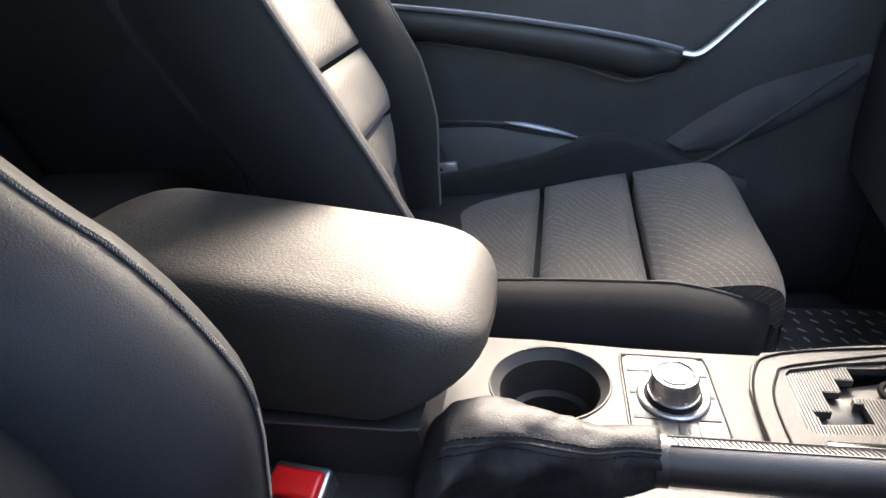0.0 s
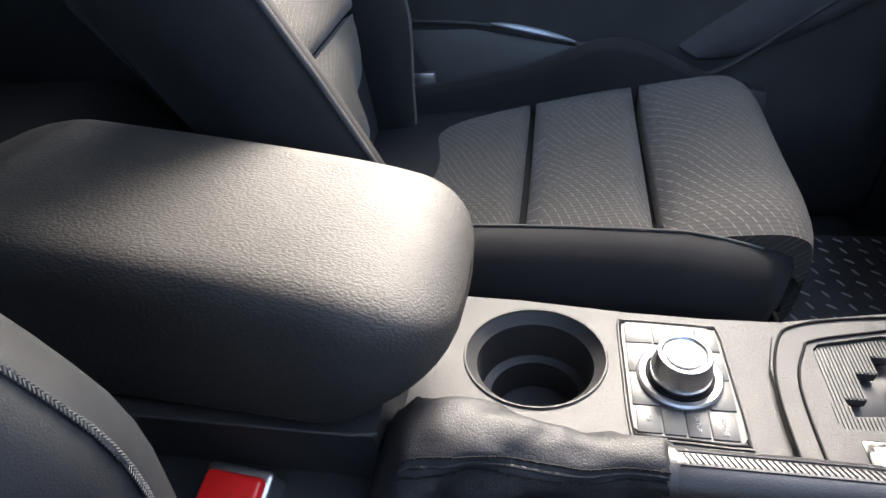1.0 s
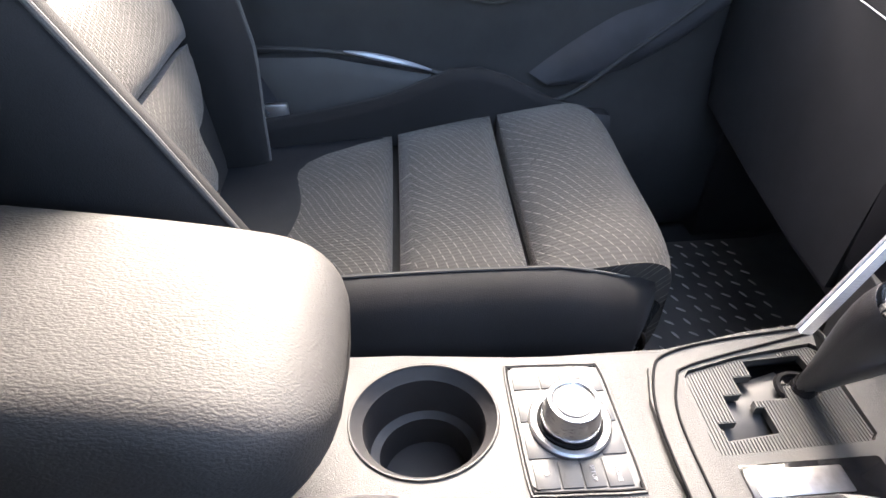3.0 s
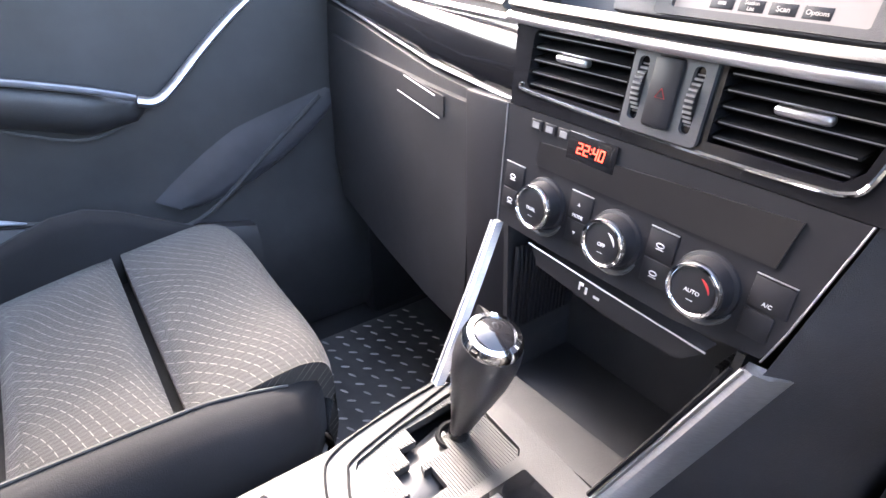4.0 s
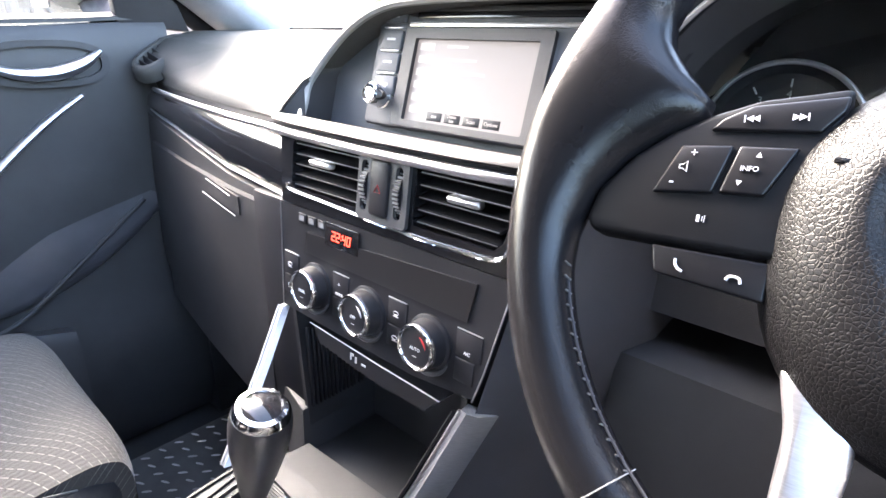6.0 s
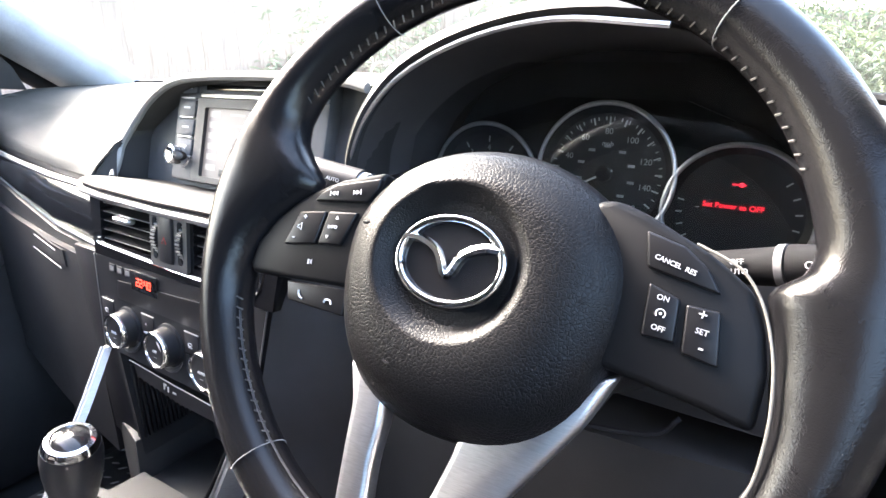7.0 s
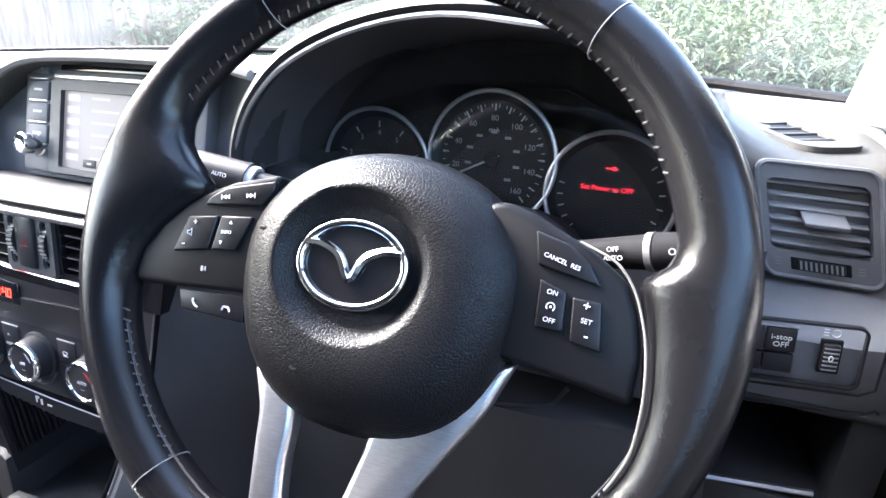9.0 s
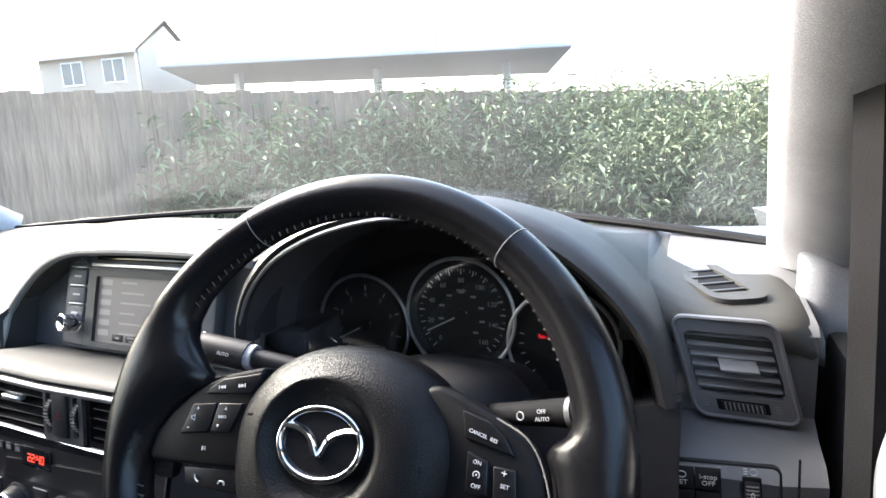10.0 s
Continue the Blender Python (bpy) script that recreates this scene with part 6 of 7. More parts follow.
part("tray_back", grid_solid(lambda u, v: (lerp(-0.12, 0.12, u), 0.60 + 0.02 * v, lerp(0.66, 0.86, v)), 4, 4, (0, 0.01, 0)), M_HARD, ty)
for sx, q in ((-1, 0.116), (1, 0.092)):
    part("tray_side", grid_solid(lambda u, v: (sx * (q + 0.012 * v), lerp(0.508, 0.64, u), lerp(0.66, 0.845, v)), 3, 4, (sx * 0.006, 0, 0)), M_HARD, ty)
    for i in range(16):
        y = 0.512 + i * 0.0055
        part("rib", rbox(*sorted((sx * (q - 0.001), sx * (q + 0.004))), y, y + 0.003, 0.72, 0.82, 0.0005, 1), M_BUTTON, ty)
st = thing("side_strut", (-0.11, 0.45, 0.72), "slim satin silver strut from console to climate panel", "trim strut", "console struts")
part("strut", loft([[Vector(p) + Vector(q) for q in ((-0.0040, 0.0050, 0), (-0.0040, -0.0036, 0), (0.0016, -0.0042, 0), (0.0042, 0.0036, 0))] for p in ((-0.081, 0.393, 0.737), (-0.094, 0.420, 0.764), (-0.113, 0.460, 0.805), (-0.131, 0.498, 0.848))]), M_STRUT, st)
part("edge_line", tube([(-0.0855, 0.389, 0.737), (-0.0985, 0.416, 0.764), (-0.1175, 0.456, 0.805), (-0.1355, 0.494, 0.848)], 0.0016, 6), M_SATIN, st, "bright polished edge")
part("strut_foot", tube([(-0.083, 0.397, 0.740), (-0.092, 0.418, 0.720), (-0.104, 0.444, 0.683)], 0.0045, 8, flat=0.7), M_HARD, st, "dark foot of the strut")
st2 = thing("side_strut", (0.10, 0.45, 0.72), "broad satin silver strut from console to climate panel", "trim strut", "console struts")
part("strut", loft([[Vector(p) + Vector(q) for q in ((-0.007, 0.004, 0), (-0.004, -0.008, 0.002), (0.002, -0.009, 0.002), (0.010, -0.004, 0), (0.020, 0.008, 0))] for p in ((0.052, 0.395, 0.660), (0.068, 0.452, 0.700), (0.094, 0.478, 0.770), (0.122, 0.499, 0.846))]), M_STRUT, st2)
part("edge_line", tube([(0.047, 0.388, 0.662), (0.063, 0.444, 0.702), (0.089, 0.470, 0.772), (0.117, 0.491, 0.847)], 0.0018, 6), M_SATIN, st2, "bright polished edge")
part("shadow_gap", tube([(0.058, 0.440, 0.70), (0.084, 0.468, 0.770), (0.110, 0.492, 0.842)], 0.002, 6), M_DARK, st2)

# ---- instruments ----
ic = thing("instrument_cluster", (0.36, 0.72, 1.0), "three round dials with bright rings behind a lens", "instrument cluster")
mI = place((0.359, 0.7130, 1.058), (1, -0.02, 0), (0, 0.10, 1.0))
part("dial_board", holed([(-0.185, -0.08), (0.175, -0.08), (0.168, 0.01), (0.12, 0.045), (0.06, 0.068), (-0.05, 0.068), (-0.13, 0.045), (-0.178, 0.01)], [], at(mI, 0, 0, -0.006), 0.012), M_DARK, ic)


def dial(x, y, r, name):
    c = at(mI, x, y, 0)
    d = part(name, lathe(c.translation, c.to_3x3() @ Vector((0, 0, 1)), [(-0.008, r), (-0.004, r), (-0.004, 0)], 56, False), M_DIAL, ic)
    part("ring", tube([at(c, r * math.cos(a), r * math.sin(a), 0.003).translation for a in (2 * math.pi * i / 64 for i in range(64))], 0.0021, 8, True), M_SATIN, d, "thin bright dial ring")
    part("funnel", lathe(c.translation, c.to_3x3() @ Vector((0, 0, 1)), [(0.002, r * 0.985), (-0.0035, r * 0.86)], 56, False), M_BUTTON, d)
    return d, c


d1, c1 = dial(-0.118, -0.017, 0.058, "rev_counter")
d2, c2 = dial(0.0, 0.004, 0.0605, "speedometer")
d3, c3 = dial(0.108, -0.017, 0.0545, "info_dial")


def ticks(c, r0, r1, a0, a1, n, d, w=0.0006):
    for i in range(n):
        a = radians(lerp(a0, a1, i / (n - 1)))
        m = c @ Matrix.Rotation(a, 4, "Z")
        part("tick", fbox(m, r0, r1, -w, w, -0.0035, -0.0028, 0), M_WHITE, d)


ticks(c2, 0.043, 0.049, 228, -48, 17, d2)
ticks(c2, 0.046, 0.049, 219, -39, 32, d2, 0.0003)
for i, v in enumerate(range(0, 161, 20)):
    a = radians(lerp(228, -48, i / 8))
    part("lettering", text_bm(str(v), 0.0074, at(c2, 0.0365 * math.cos(a), 0.0365 * math.sin(a), -0.0032)), M_GREY, d2)
    if i:
        part("inner_mark", fbox(at(c2, 0.024 * math.cos(a), 0.024 * math.sin(a), 0), -0.003, 0.003, -0.0012, 0.0012, -0.0035, -0.003, 0), M_GREY, d2)
part("lettering", text_bm("mph", 0.0058, at(c2, 0.0, 0.026, -0.0032)), M_WHITE, d2)
part("needle", fbox(c2 @ Matrix.Rotation(radians(207), 4, "Z"), -0.008, 0.044, -0.0009, 0.0009, -0.002, -0.0008, 0.0004), M_WHITE, d2)
part("needle_hub", disc(at(c2, 0, 0, -0.003).translation, c2.to_3x3() @ Vector((0, 0, 1)), 0.007, 0.004, 24, 0.001), M_BUTTON, d2)
ticks(c1, 0.040, 0.046, 228, -48, 9, d1)
for i in range(9):
    a = radians(lerp(228, -48, i / 8))
    part("lettering", text_bm(str(i), 0.0076, at(c1, 0.0345 * math.cos(a), 0.0345 * math.sin(a), -0.0032)), M_GREY, d1)
part("needle", fbox(c1 @ Matrix.Rotation(radians(207), 4, "Z"), -0.008, 0.042, -0.0009, 0.0009, -0.002, -0.0008, 0.0004), M_WHITE, d1)
part("needle_hub", disc(at(c1, 0, 0, -0.003).translation, c1.to_3x3() @ Vector((0, 0, 1)), 0.007, 0.004, 24, 0.001), M_BUTTON, d1)
part("message", text_bm("Set Power to OFF", 0.0060, at(c3, -0.003, 0.006, -0.0030)), M_REDTEXT, d3, "glowing red message")
part("key_sign", join(fbox(c3, -0.006, 0.004, 0.0230, 0.0240, -0.0035, -0.003, 0), disc(at(c3, 0.001, 0.0235, -0.0034).translation, c3.to_3x3() @ Vector((0, 0, 1)), 0.0019, 0.0004, 12)), M_REDTEXT, d3)
for a0 in (150, 0):
    ticks(c3, 0.040, 0.045, a0 + 20, a0 + 75, 5, d3) if a0 else ticks(c3, 0.040, 0.045, -25, 40, 5, d3)
lens = part("lens", grid_solid(lambda u, v: (lerp(0.185, 0.545, u), lerp(0.640, 0.700, v), lerp(0.995, 1.155, v)), 4, 4, (0, 0.001, 0)), M_LENS, ic)
lens.visible_shadow = False


# ---- steering wheel ----
WC = Vector((0.3755, 0.4592, 1.0594))
_t, _y = radians(26.4), radians(4.4)
WN = Vector((math.sin(_y) * math.cos(_t), -math.cos(_y) * math.cos(_t), math.sin(_t)))
WU = Vector((math.cos(_y), math.sin(_y), 0))
mW = place(WC, WU, WN.cross(WU))
sw = thing("steering_wheel", WC, "worn black leather steering wheel with silver spokes and buttons", "steering wheel")
R = 0.1665


def rim_r(a):
    """Thicker where the thumbs rest, at ten past ten."""
    g = math.degrees(a) % 360
    g = g if g < 270 else g - 360
    d = min(abs(g - 12), abs(g - 168))
    return 0.0150 + 0.0020 * math.exp(-(d / 22.0) ** 2)


NR = 180
WEB_R = [(-180, 0.0), (-27, 0.0), (-18, 0.005), (-10, 0.011), (0, 0.0155), (4, 0.017), (6, 0.014), (8, 0.005), (11, 0.0), (20, 0.0), (180, 0.0)]
WEB_L = [(0, 0.0), (146, 0.0), (152, 0.004), (156, 0.012), (159, 0.026), (162, 0.040), (166, 0.041), (171, 0.031), (177, 0.019), (184, 0.009), (192, 0.002), (198, 0.0), (360, 0.0)]
rings = []
for i in range(NR + 1):
    a = 2 * math.pi * i / NR
    r = rim_r(a)
    e = Vector((math.cos(a), math.sin(a), 0))
    dg = math.degrees(a)
    dr = (dg + 180) % 360 - 180
    inward = curve_at(WEB_R, dr) + curve_at(WEB_L, dg)
    ring_pts = []
    for k in range(18):
        b = 2 * math.pi * k / 18
        cb = math.cos(b)
        q = e * (R + cb * r + (inward * min(0, cb))) + Vector((0, 0, 1)) * math.sin(b) * r * 1.12
        ring_pts.append(mW @ q)
    rings.append(ring_pts)
bm = loft(rings, True, False)
bmesh.ops.remove_doubles(bm, verts=bm.verts, dist=1e-6)
rim = part("rim", bm, M_WHEEL, sw, "shiny worn black leather rim", smooth=80)
for ang in (51, 121, -129, -51):
    a = radians(ang)
    r = rim_r(a % (2 * math.pi)) + 0.0004
    e = Vector((math.cos(a), math.sin(a), 0))
    part("cross_seam", tube([mW @ (e * (R + math.cos(b) * r) + Vector((0, 0, math.sin(b) * r * 1.12))) for b in (2 * math.pi * k / 20 for k in range(20))], 0.0003, 5, True), M_GREYTHREAD, rim)
bm = None
for i in range(150):
    a = 2 * math.pi * i / 150
    dg = math.degrees(a)
    if not (22 < dg < 158 or 196 < dg < 232 or 305 < dg < 344):
        continue
    r = rim_r(a)
    for sgn in (0,):
        def P(da, b):
            e = Vector((math.cos(a + da), math.sin(a + da), 0))
            return mW @ (e * (R + math.cos(b) * (r + 0.0004)) + Vector((0, 0, math.sin(b) * (r + 0.0004) * 1.12)))
        s = tube([P(0, radians(158)), P(0.012, radians(172))], 0.0005, 4)
        bm = s if bm is None else join(bm, s)
tagged(part("stitching", bm, M_SEAM, rim), kind="stuff")
part("inner_seam", tube([mW @ Vector((math.cos(a) * (R - 0.0152), math.sin(a) * (R - 0.0152), 0.0045)) for a in (radians(d) for d in range(200, 340, 5))], 0.0007, 5), M_THREAD, rim)

# airbag boss
def boss_r(a):
    c, s = math.cos(a), math.sin(a)
    e, ry = (2.0, 0.0630) if s > 0 else (2.35, 0.0890)
    return 1.0 / ((abs(c) / 0.0805) ** e + (abs(s) / ry) ** e) ** (1 / e)


HX = 0.0035


NB = 64
rings = []
for f, z in ((1.0, -0.030), (1.0, -0.014), (0.988, -0.006), (0.955, 0.0015), (0.89, 0.0088), (0.79, 0.0150), (0.67, 0.0188)):
    rings.append([mW @ Vector((HX + boss_r(2 * math.pi * i / NB) * f * math.cos(2 * math.pi * i / NB), boss_r(2 * math.pi * i / NB) * f * math.sin(2 * math.pi * i / NB), z)) for i in range(NB)])
EC = Vector((-0.0038, 0.000, 0))


def blend_ring(f, r, z):
    out = []
    for i in range(NB):
        a = 2 * math.pi * i / NB
        b = Vector((boss_r(a) * f * math.cos(a), boss_r(a) * f * math.sin(a), 0))
        c = EC + Vector((r * math.cos(a), r * 0.94 * math.sin(a), 0))
        out.append(mW @ Vector((lerp(b.x, c.x, 0.9), lerp(b.y, c.y, 0.9), z)))
    return out


rings.append(blend_ring(0.62, 0.0425, 0.0205))
rings.append(blend_ring(0.58, 0.0400, 0.0198))
rings.append(blend_ring(0.5, 0.0335, 0.0112))
rings.append(blend_ring(0.45, 0.0310, 0.0105))
rings.append(blend_ring(0.2, 0.012, 0.0105))
part("airbag_cover", loft(rings), M_HUB, sw, "grained black airbag cover", smooth=70)
# plain chrome oval badge with a winged stroke
em = part("badge", lathe((0, 0, 0), (0, 0, 1), [(0.0, 0.029), (0.003, 0.0285), (0.004, 0.0)], 40, False), M_GLOSS, sw, "plain chrome oval badge")
em.data.transform(mW @ Matrix.Translation((EC.x, EC.y, 0.0108)) @ Matrix.Diagonal((1.0, 0.80, 1, 1)))
oval_path = [mW @ Vector((EC.x + 0.0285 * math.cos(a), EC.y + 0.0212 * math.sin(a), 0.0152)) for a in (2 * math.pi * i / 48 for i in range(48))]
part("badge_ring", tube(oval_path, 0.0024, 10, True), M_CHROME, em)
wing = smooth_path([mW @ Vector((EC.x + x, EC.y + y, 0.0156)) for x, y in ((-0.026, 0.009), (-0.017, 0.0085), (-0.007, 0.0035), (0.0, -0.0075), (0.007, 0.0035), (0.017, 0.0085), (0.026, 0.009))], 4)
part("badge_wing", tube(wing, 0.0026, 6, flat=0.8), M_CHROME, em)
for x, y, w, h in ((-0.0560, 0.0125, 0.005, 0.002), (0.0560, 0.0125, 0.005, 0.002)):
    part("tab_mark", fbox(mW, x - w / 2, x + w / 2, y - h / 2, y + h / 2, 0.010, 0.0166, 0.0006), M_HUB, sw)
part("lettering", text_bm("SRS", 0.012, at(mW, -0.018, -0.052, 0.0176), 0.0012), M_BUTTON, sw, "moulded letters in the cover")

# side spokes carrying the keys
SPOKE_R = [(0.058, 0.040), (0.0680, 0.0418), (0.0822, 0.0370), (0.1000, 0.0282), (0.1101, 0.0232), (0.1189, 0.0170), (0.128, 0.010), (0.134, -0.005), (0.137, -0.022), (0.1352, -0.0449), (0.1147, -0.0402), (0.0803, -0.0345), (0.066, -0.032)]
SPOKE_L = [(-0.058, 0.043), (-0.087, 0.036), (-0.103, 0.0285), (-0.1165, 0.0195), (-0.1295, 0.0075), (-0.1406, -0.009), (-0.1425, -0.0222), (-0.1393, -0.0275), (-0.1107, -0.0262), (-0.064, -0.024)]


def plate_on(pts, z0, z1, r):
    return prism([mW @ Vector((x, y, z0)) for x, y in pts], WN * (z1 - z0), r, 3)


s_r = part("spoke", plate_on(SPOKE_R, -0.014, 0.0055, 0.004), M_SPOKE, sw, "satin black button spoke")
s_l = part("spoke", plate_on(SPOKE_L, -0.014, 0.0055, 0.003), M_SPOKE, sw, "satin black button spoke")
bead = smooth_path([mW @ Vector((x, y, z)) for x, y, z in ((0.104, 0.0262, 0.006), (0.1189, 0.0198, 0.0085), (0.126, 0.0135, 0.009), (0.1316, 0.0041, 0.0095), (0.1357, -0.008, 0.010), (0.1382, -0.0206, 0.0102), (0.1392, -0.0351, 0.0102), (0.1388, -0.0477, 0.010), (0.1368, -0.0624, 0.0095), (0.1319, -0.0743, 0.009), (0.1283, -0.0807, 0.0085))], 5)
part("leather_bead", tube(bead, 0.0006, 6), M_BEAD, s_r, "thin pale worn leather edge")


def key(par, pts, name="key", z=0.0052):
    return part(name, plate_on(pts, z - 0.003, z + 0.0024, 0.0011), M_GLOSSKEY, par)


def face(x, y, tilt=0.0, z=0.0081):
    return at(mW, x, y, z) @ Matrix.Rotation(radians(tilt), 4, "Z")


def tri(m, x, y, s, ang):
    mm = at(m, x, y) @ Matrix.Rotation(radians(ang), 4, "Z")
    return prism([(mm @ Vector((q[0] * s, q[1] * s, 0))) for q in ((-0.6, -0.8), (0.9, 0), (-0.6, 0.8))], WN * 0.0004)


k = key(s_r, [(0.0835, 0.0290), (0.1000, 0.0242), (0.1104, 0.0160), (0.1160, 0.0066), (0.0862, 0.0132)])
part("lettering", text_bm("CANCEL  RES", 0.0030, face(0.0972, 0.0158, -16)), M_WHITE, k)
k = key(s_r, [(0.0882, 0.0068), (0.1012, 0.0020), (0.1017, -0.0165), (0.0884, -0.0160)])
for body, y in (("ON", 0.0010), ("OFF", -0.0118)):
    part("lettering", text_bm(body, 0.0033, face(0.0948, y, -8)), M_WHITE, k)
m = face(0.0948, -0.0055, -8)
part("cruise_icon", tube([at(m, 0.0019 * math.cos(a), 0.0019 * math.sin(a), 0.0002).translation for a in (lerp(-0.8, 3.9, i / 12) for i in range(13))], 0.00035, 4), M_WHITE, k)
part("cruise_icon", disc(m.translation, WN, 0.0006, 0.0004, 10), M_WHITE, k)
k = key(s_r, [(0.1040, 0.0004), (0.1172, -0.0004), (0.1194, -0.0227), (0.1050, -0.0200)])
for body, x, y, sz in (("+", 0.1108, -0.0030, 0.0065), ("SET", 0.1115, -0.0098, 0.0033), ("-", 0.1122, -0.0160, 0.0075)):
    part("lettering", text_bm(body, sz, face(x, y, -8)), M_WHITE, k)

k = key(s_l, [(-0.1020, 0.0212), (-0.0984, 0.0262), (-0.0889, 0.0323), (-0.0590, 0.0386), (-0.0594, 0.0328), (-0.0650, 0.0242)])
m = face(-0.0880, 0.0268, 8)
part("track_icon", join(tri(m, -0.0008, 0, 0.0016, 180), tri(m, 0.0014, 0, 0.0016, 180), fbox(m, -0.0030, -0.0025, -0.0014, 0.0014, 0, 0.0004, 0)), M_WHITE, k)
m = face(-0.0728, 0.0290, 8)
part("track_icon", join(tri(m, -0.0014, 0, 0.0016, 0), tri(m, 0.0008, 0, 0.0016, 0), fbox(m, 0.0025, 0.0030, -0.0014, 0.0014, 0, 0.0004, 0)), M_WHITE, k)
k = key(s_l, [(-0.1108, 0.0138), (-0.0918, 0.0160), (-0.0950, -0.0036), (-0.1176, -0.0070)])
for body, x, y, sz in (("+", -0.1052, 0.0108, 0.0050), ("-", -0.1108, -0.0016, 0.0062)):
    part("lettering", text_bm(body, sz, face(x, y, 6)), M_WHITE, k)
m = face(-0.1076, 0.0048, 6)
part("volume_icon", tube([at(m, x, y, 0.0002).translation for x, y in ((0.0012, 0.0022), (-0.0004, 0.0008), (-0.0016, 0.0008), (-0.0016, -0.0008), (-0.0004, -0.0008), (0.0012, -0.0022))], 0.00028, 4, True), M_WHITE, k)
k = key(s_l, [(-0.0898, 0.0162), (-0.0698, 0.0178), (-0.0772, -0.0020), (-0.0928, -0.0032)])
part("lettering", text_bm("INFO", 0.0028, face(-0.0843, 0.0074, 4)), M_WHITE, k)
part("arrow_icon", tri(face(-0.0822, 0.0130), 0, 0, 0.0013, 90), M_WHITE, k)
part("arrow_icon", tri(face(-0.0866, 0.0016), 0, 0, 0.0013, -90), M_WHITE, k)
m = face(-0.0965, -0.0142, 4, 0.0058)
part("voice_icon", join(fbox(m, -0.0016, -0.0004, -0.0014, 0.0014, 0, 0.0003, 0), fbox(m, 0.0004, 0.0007, -0.0010, 0.0010, 0, 0.0003, 0), fbox(m, 0.0012, 0.0015, -0.0014, 0.0014, 0, 0.0003, 0)), M_GREY, s_l)
k = key(s_l, [(-0.1128, -0.0275), (-0.0690, -0.0253), (-0.0680, -0.0404), (-0.1091, -0.0387)], "phone_keys", 0.0006)
m = face(-0.1002, -0.0338, -4, 0.0033)
part("phone_icon", tube(smooth_path([at(m, x, y, 0.0002).translation for x, y in ((-0.0017, 0.0022), (-0.0012, 0.0002), (0.0004, -0.0014), (0.0022, -0.0020))], 4), 0.0006, 5), M_WHITE, k)
m = face(-0.0795, -0.0345, -2, 0.0033)
part("phone_icon", tube(smooth_path([at(m, x, y, 0.0002).translation for x, y in ((-0.0026, -0.0008), (-0.0016, 0.0010), (0.0016, 0.0010), (0.0026, -0.0008))], 4), 0.0006, 5), M_WHITE, k)

# lower silver spokes in a V
for sg in (-1, 1):
    if sg < 0:
        q = [(-0.058, -0.060), (-0.0510, -0.0825), (-0.0501, -0.1064), (-0.0475, -0.155), (-0.026, -0.155), (-0.0300, -0.1263), (-0.0310, -0.1082), (-0.0295, -0.0900), (-0.030, -0.076), (-0.046, -0.062)]
    else:
        q = [(0.083, -0.034), (0.0715, -0.0602), (0.0535, -0.0873), (0.0395, -0.109), (0.023, -0.155), (-0.008, -0.155), (0.0040, -0.1174), (0.0113, -0.0934), (0.014, -0.080), (0.050, -0.064), (0.072, -0.040)]
    o = [mW @ Vector((x, y, -0.012)) for x, y in q]
    part("lower_spoke", prism(o if sg > 0 else o[::-1], WN * 0.014, 0.004, 3), M_SATIN, sw, "satin silver lower spoke")
part("hub_back", disc(mW @ Vector((0, 0, -0.03)), -WN, 0.06, 0.05, 32), M_HARD, sw)

# column shroud and stalks
col = thing("steering_column", (0.375, 0.58, 0.98), "black steering column shroud below the wheel", "steering column")
cd = Vector((0, 0.90, -0.36)).normalized()
rings = []
for t_, w, h in ((0.045, 0.055, 0.050), (0.08, 0.075, 0.058), (0.16, 0.080, 0.065), (0.28, 0.085, 0.070)):
    c = WC + cd * t_
    up_ = Vector((0, 0.36, 0.90)).normalized()
    rings.append([c + Vector((1, 0, 0)) * x + up_ * z for x, z in oval(0, -0.01, w, h, 24, 3)])
part("shroud", loft(rings), M_HARD, col, smooth=60)
part("shroud_seam", tube(smooth_path([(0.30, 0.555, 0.945), (0.36, 0.545, 0.925), (0.45, 0.552, 0.93), (0.47, 0.56, 0.945)], 5), 0.0018, 6), M_BUTTON, col)
rs = thing("wiper_stalk", (0.47, 0.56, 1.05), "black wiper stalk with white printed markings", "control stalk", "column stalks")
a, b = Vector((0.415, 0.562, 1.034)), Vector((0.531, 0.537, 1.066))
part("stem", tube([a, a.lerp(b, 0.5), a.lerp(b, 0.8)], lambda t: 0.0066 + 0.0036 * t, 20), M_STALK, rs)
part("collar", tube([a.lerp(b, 0.80), a.lerp(b, 0.83)], 0.0112, 20), M_DIMPRINT, rs)
part("tip", tube([a.lerp(b, 0.84), a.lerp(b, 0.97), b], lambda t: 0.0110 - 0.0008 * t, 20), M_STALK, rs)
dx = (b - a).normalized()
mr = place(a.lerp(b, 0.64) + Vector((0, -0.0097, 0.0030)), dx, (0, 0.3, 1))
for i, s in enumerate(("OFF", "AUTO")):
    part("lettering", text_bm(s, 0.0040, at(mr, 0.0, 0.0025 - i * 0.005, 0.0008)), M_WHITE, rs)
part("wiper_icon", tube([at(mr, -0.017 + 0.0028 * math.cos(q), 0.0 + 0.0028 * math.sin(q), 0.001).translation for q in (2 * math.pi * i / 10 for i in range(10))], 0.0005, 4, True), M_WHITE, rs)
part("lettering", text_bm("ON", 0.0052, at(place(a.lerp(b, 0.92) + Vector((0, -0.0104, 0.0036)), dx, (0, 0.3, 1)), 0, 0, 0.0008)), M_WHITE, rs)
ls = thing("light_stalk", (0.24, 0.56, 1.05), "black light stalk with a printed end", "control stalk", "column stalks")
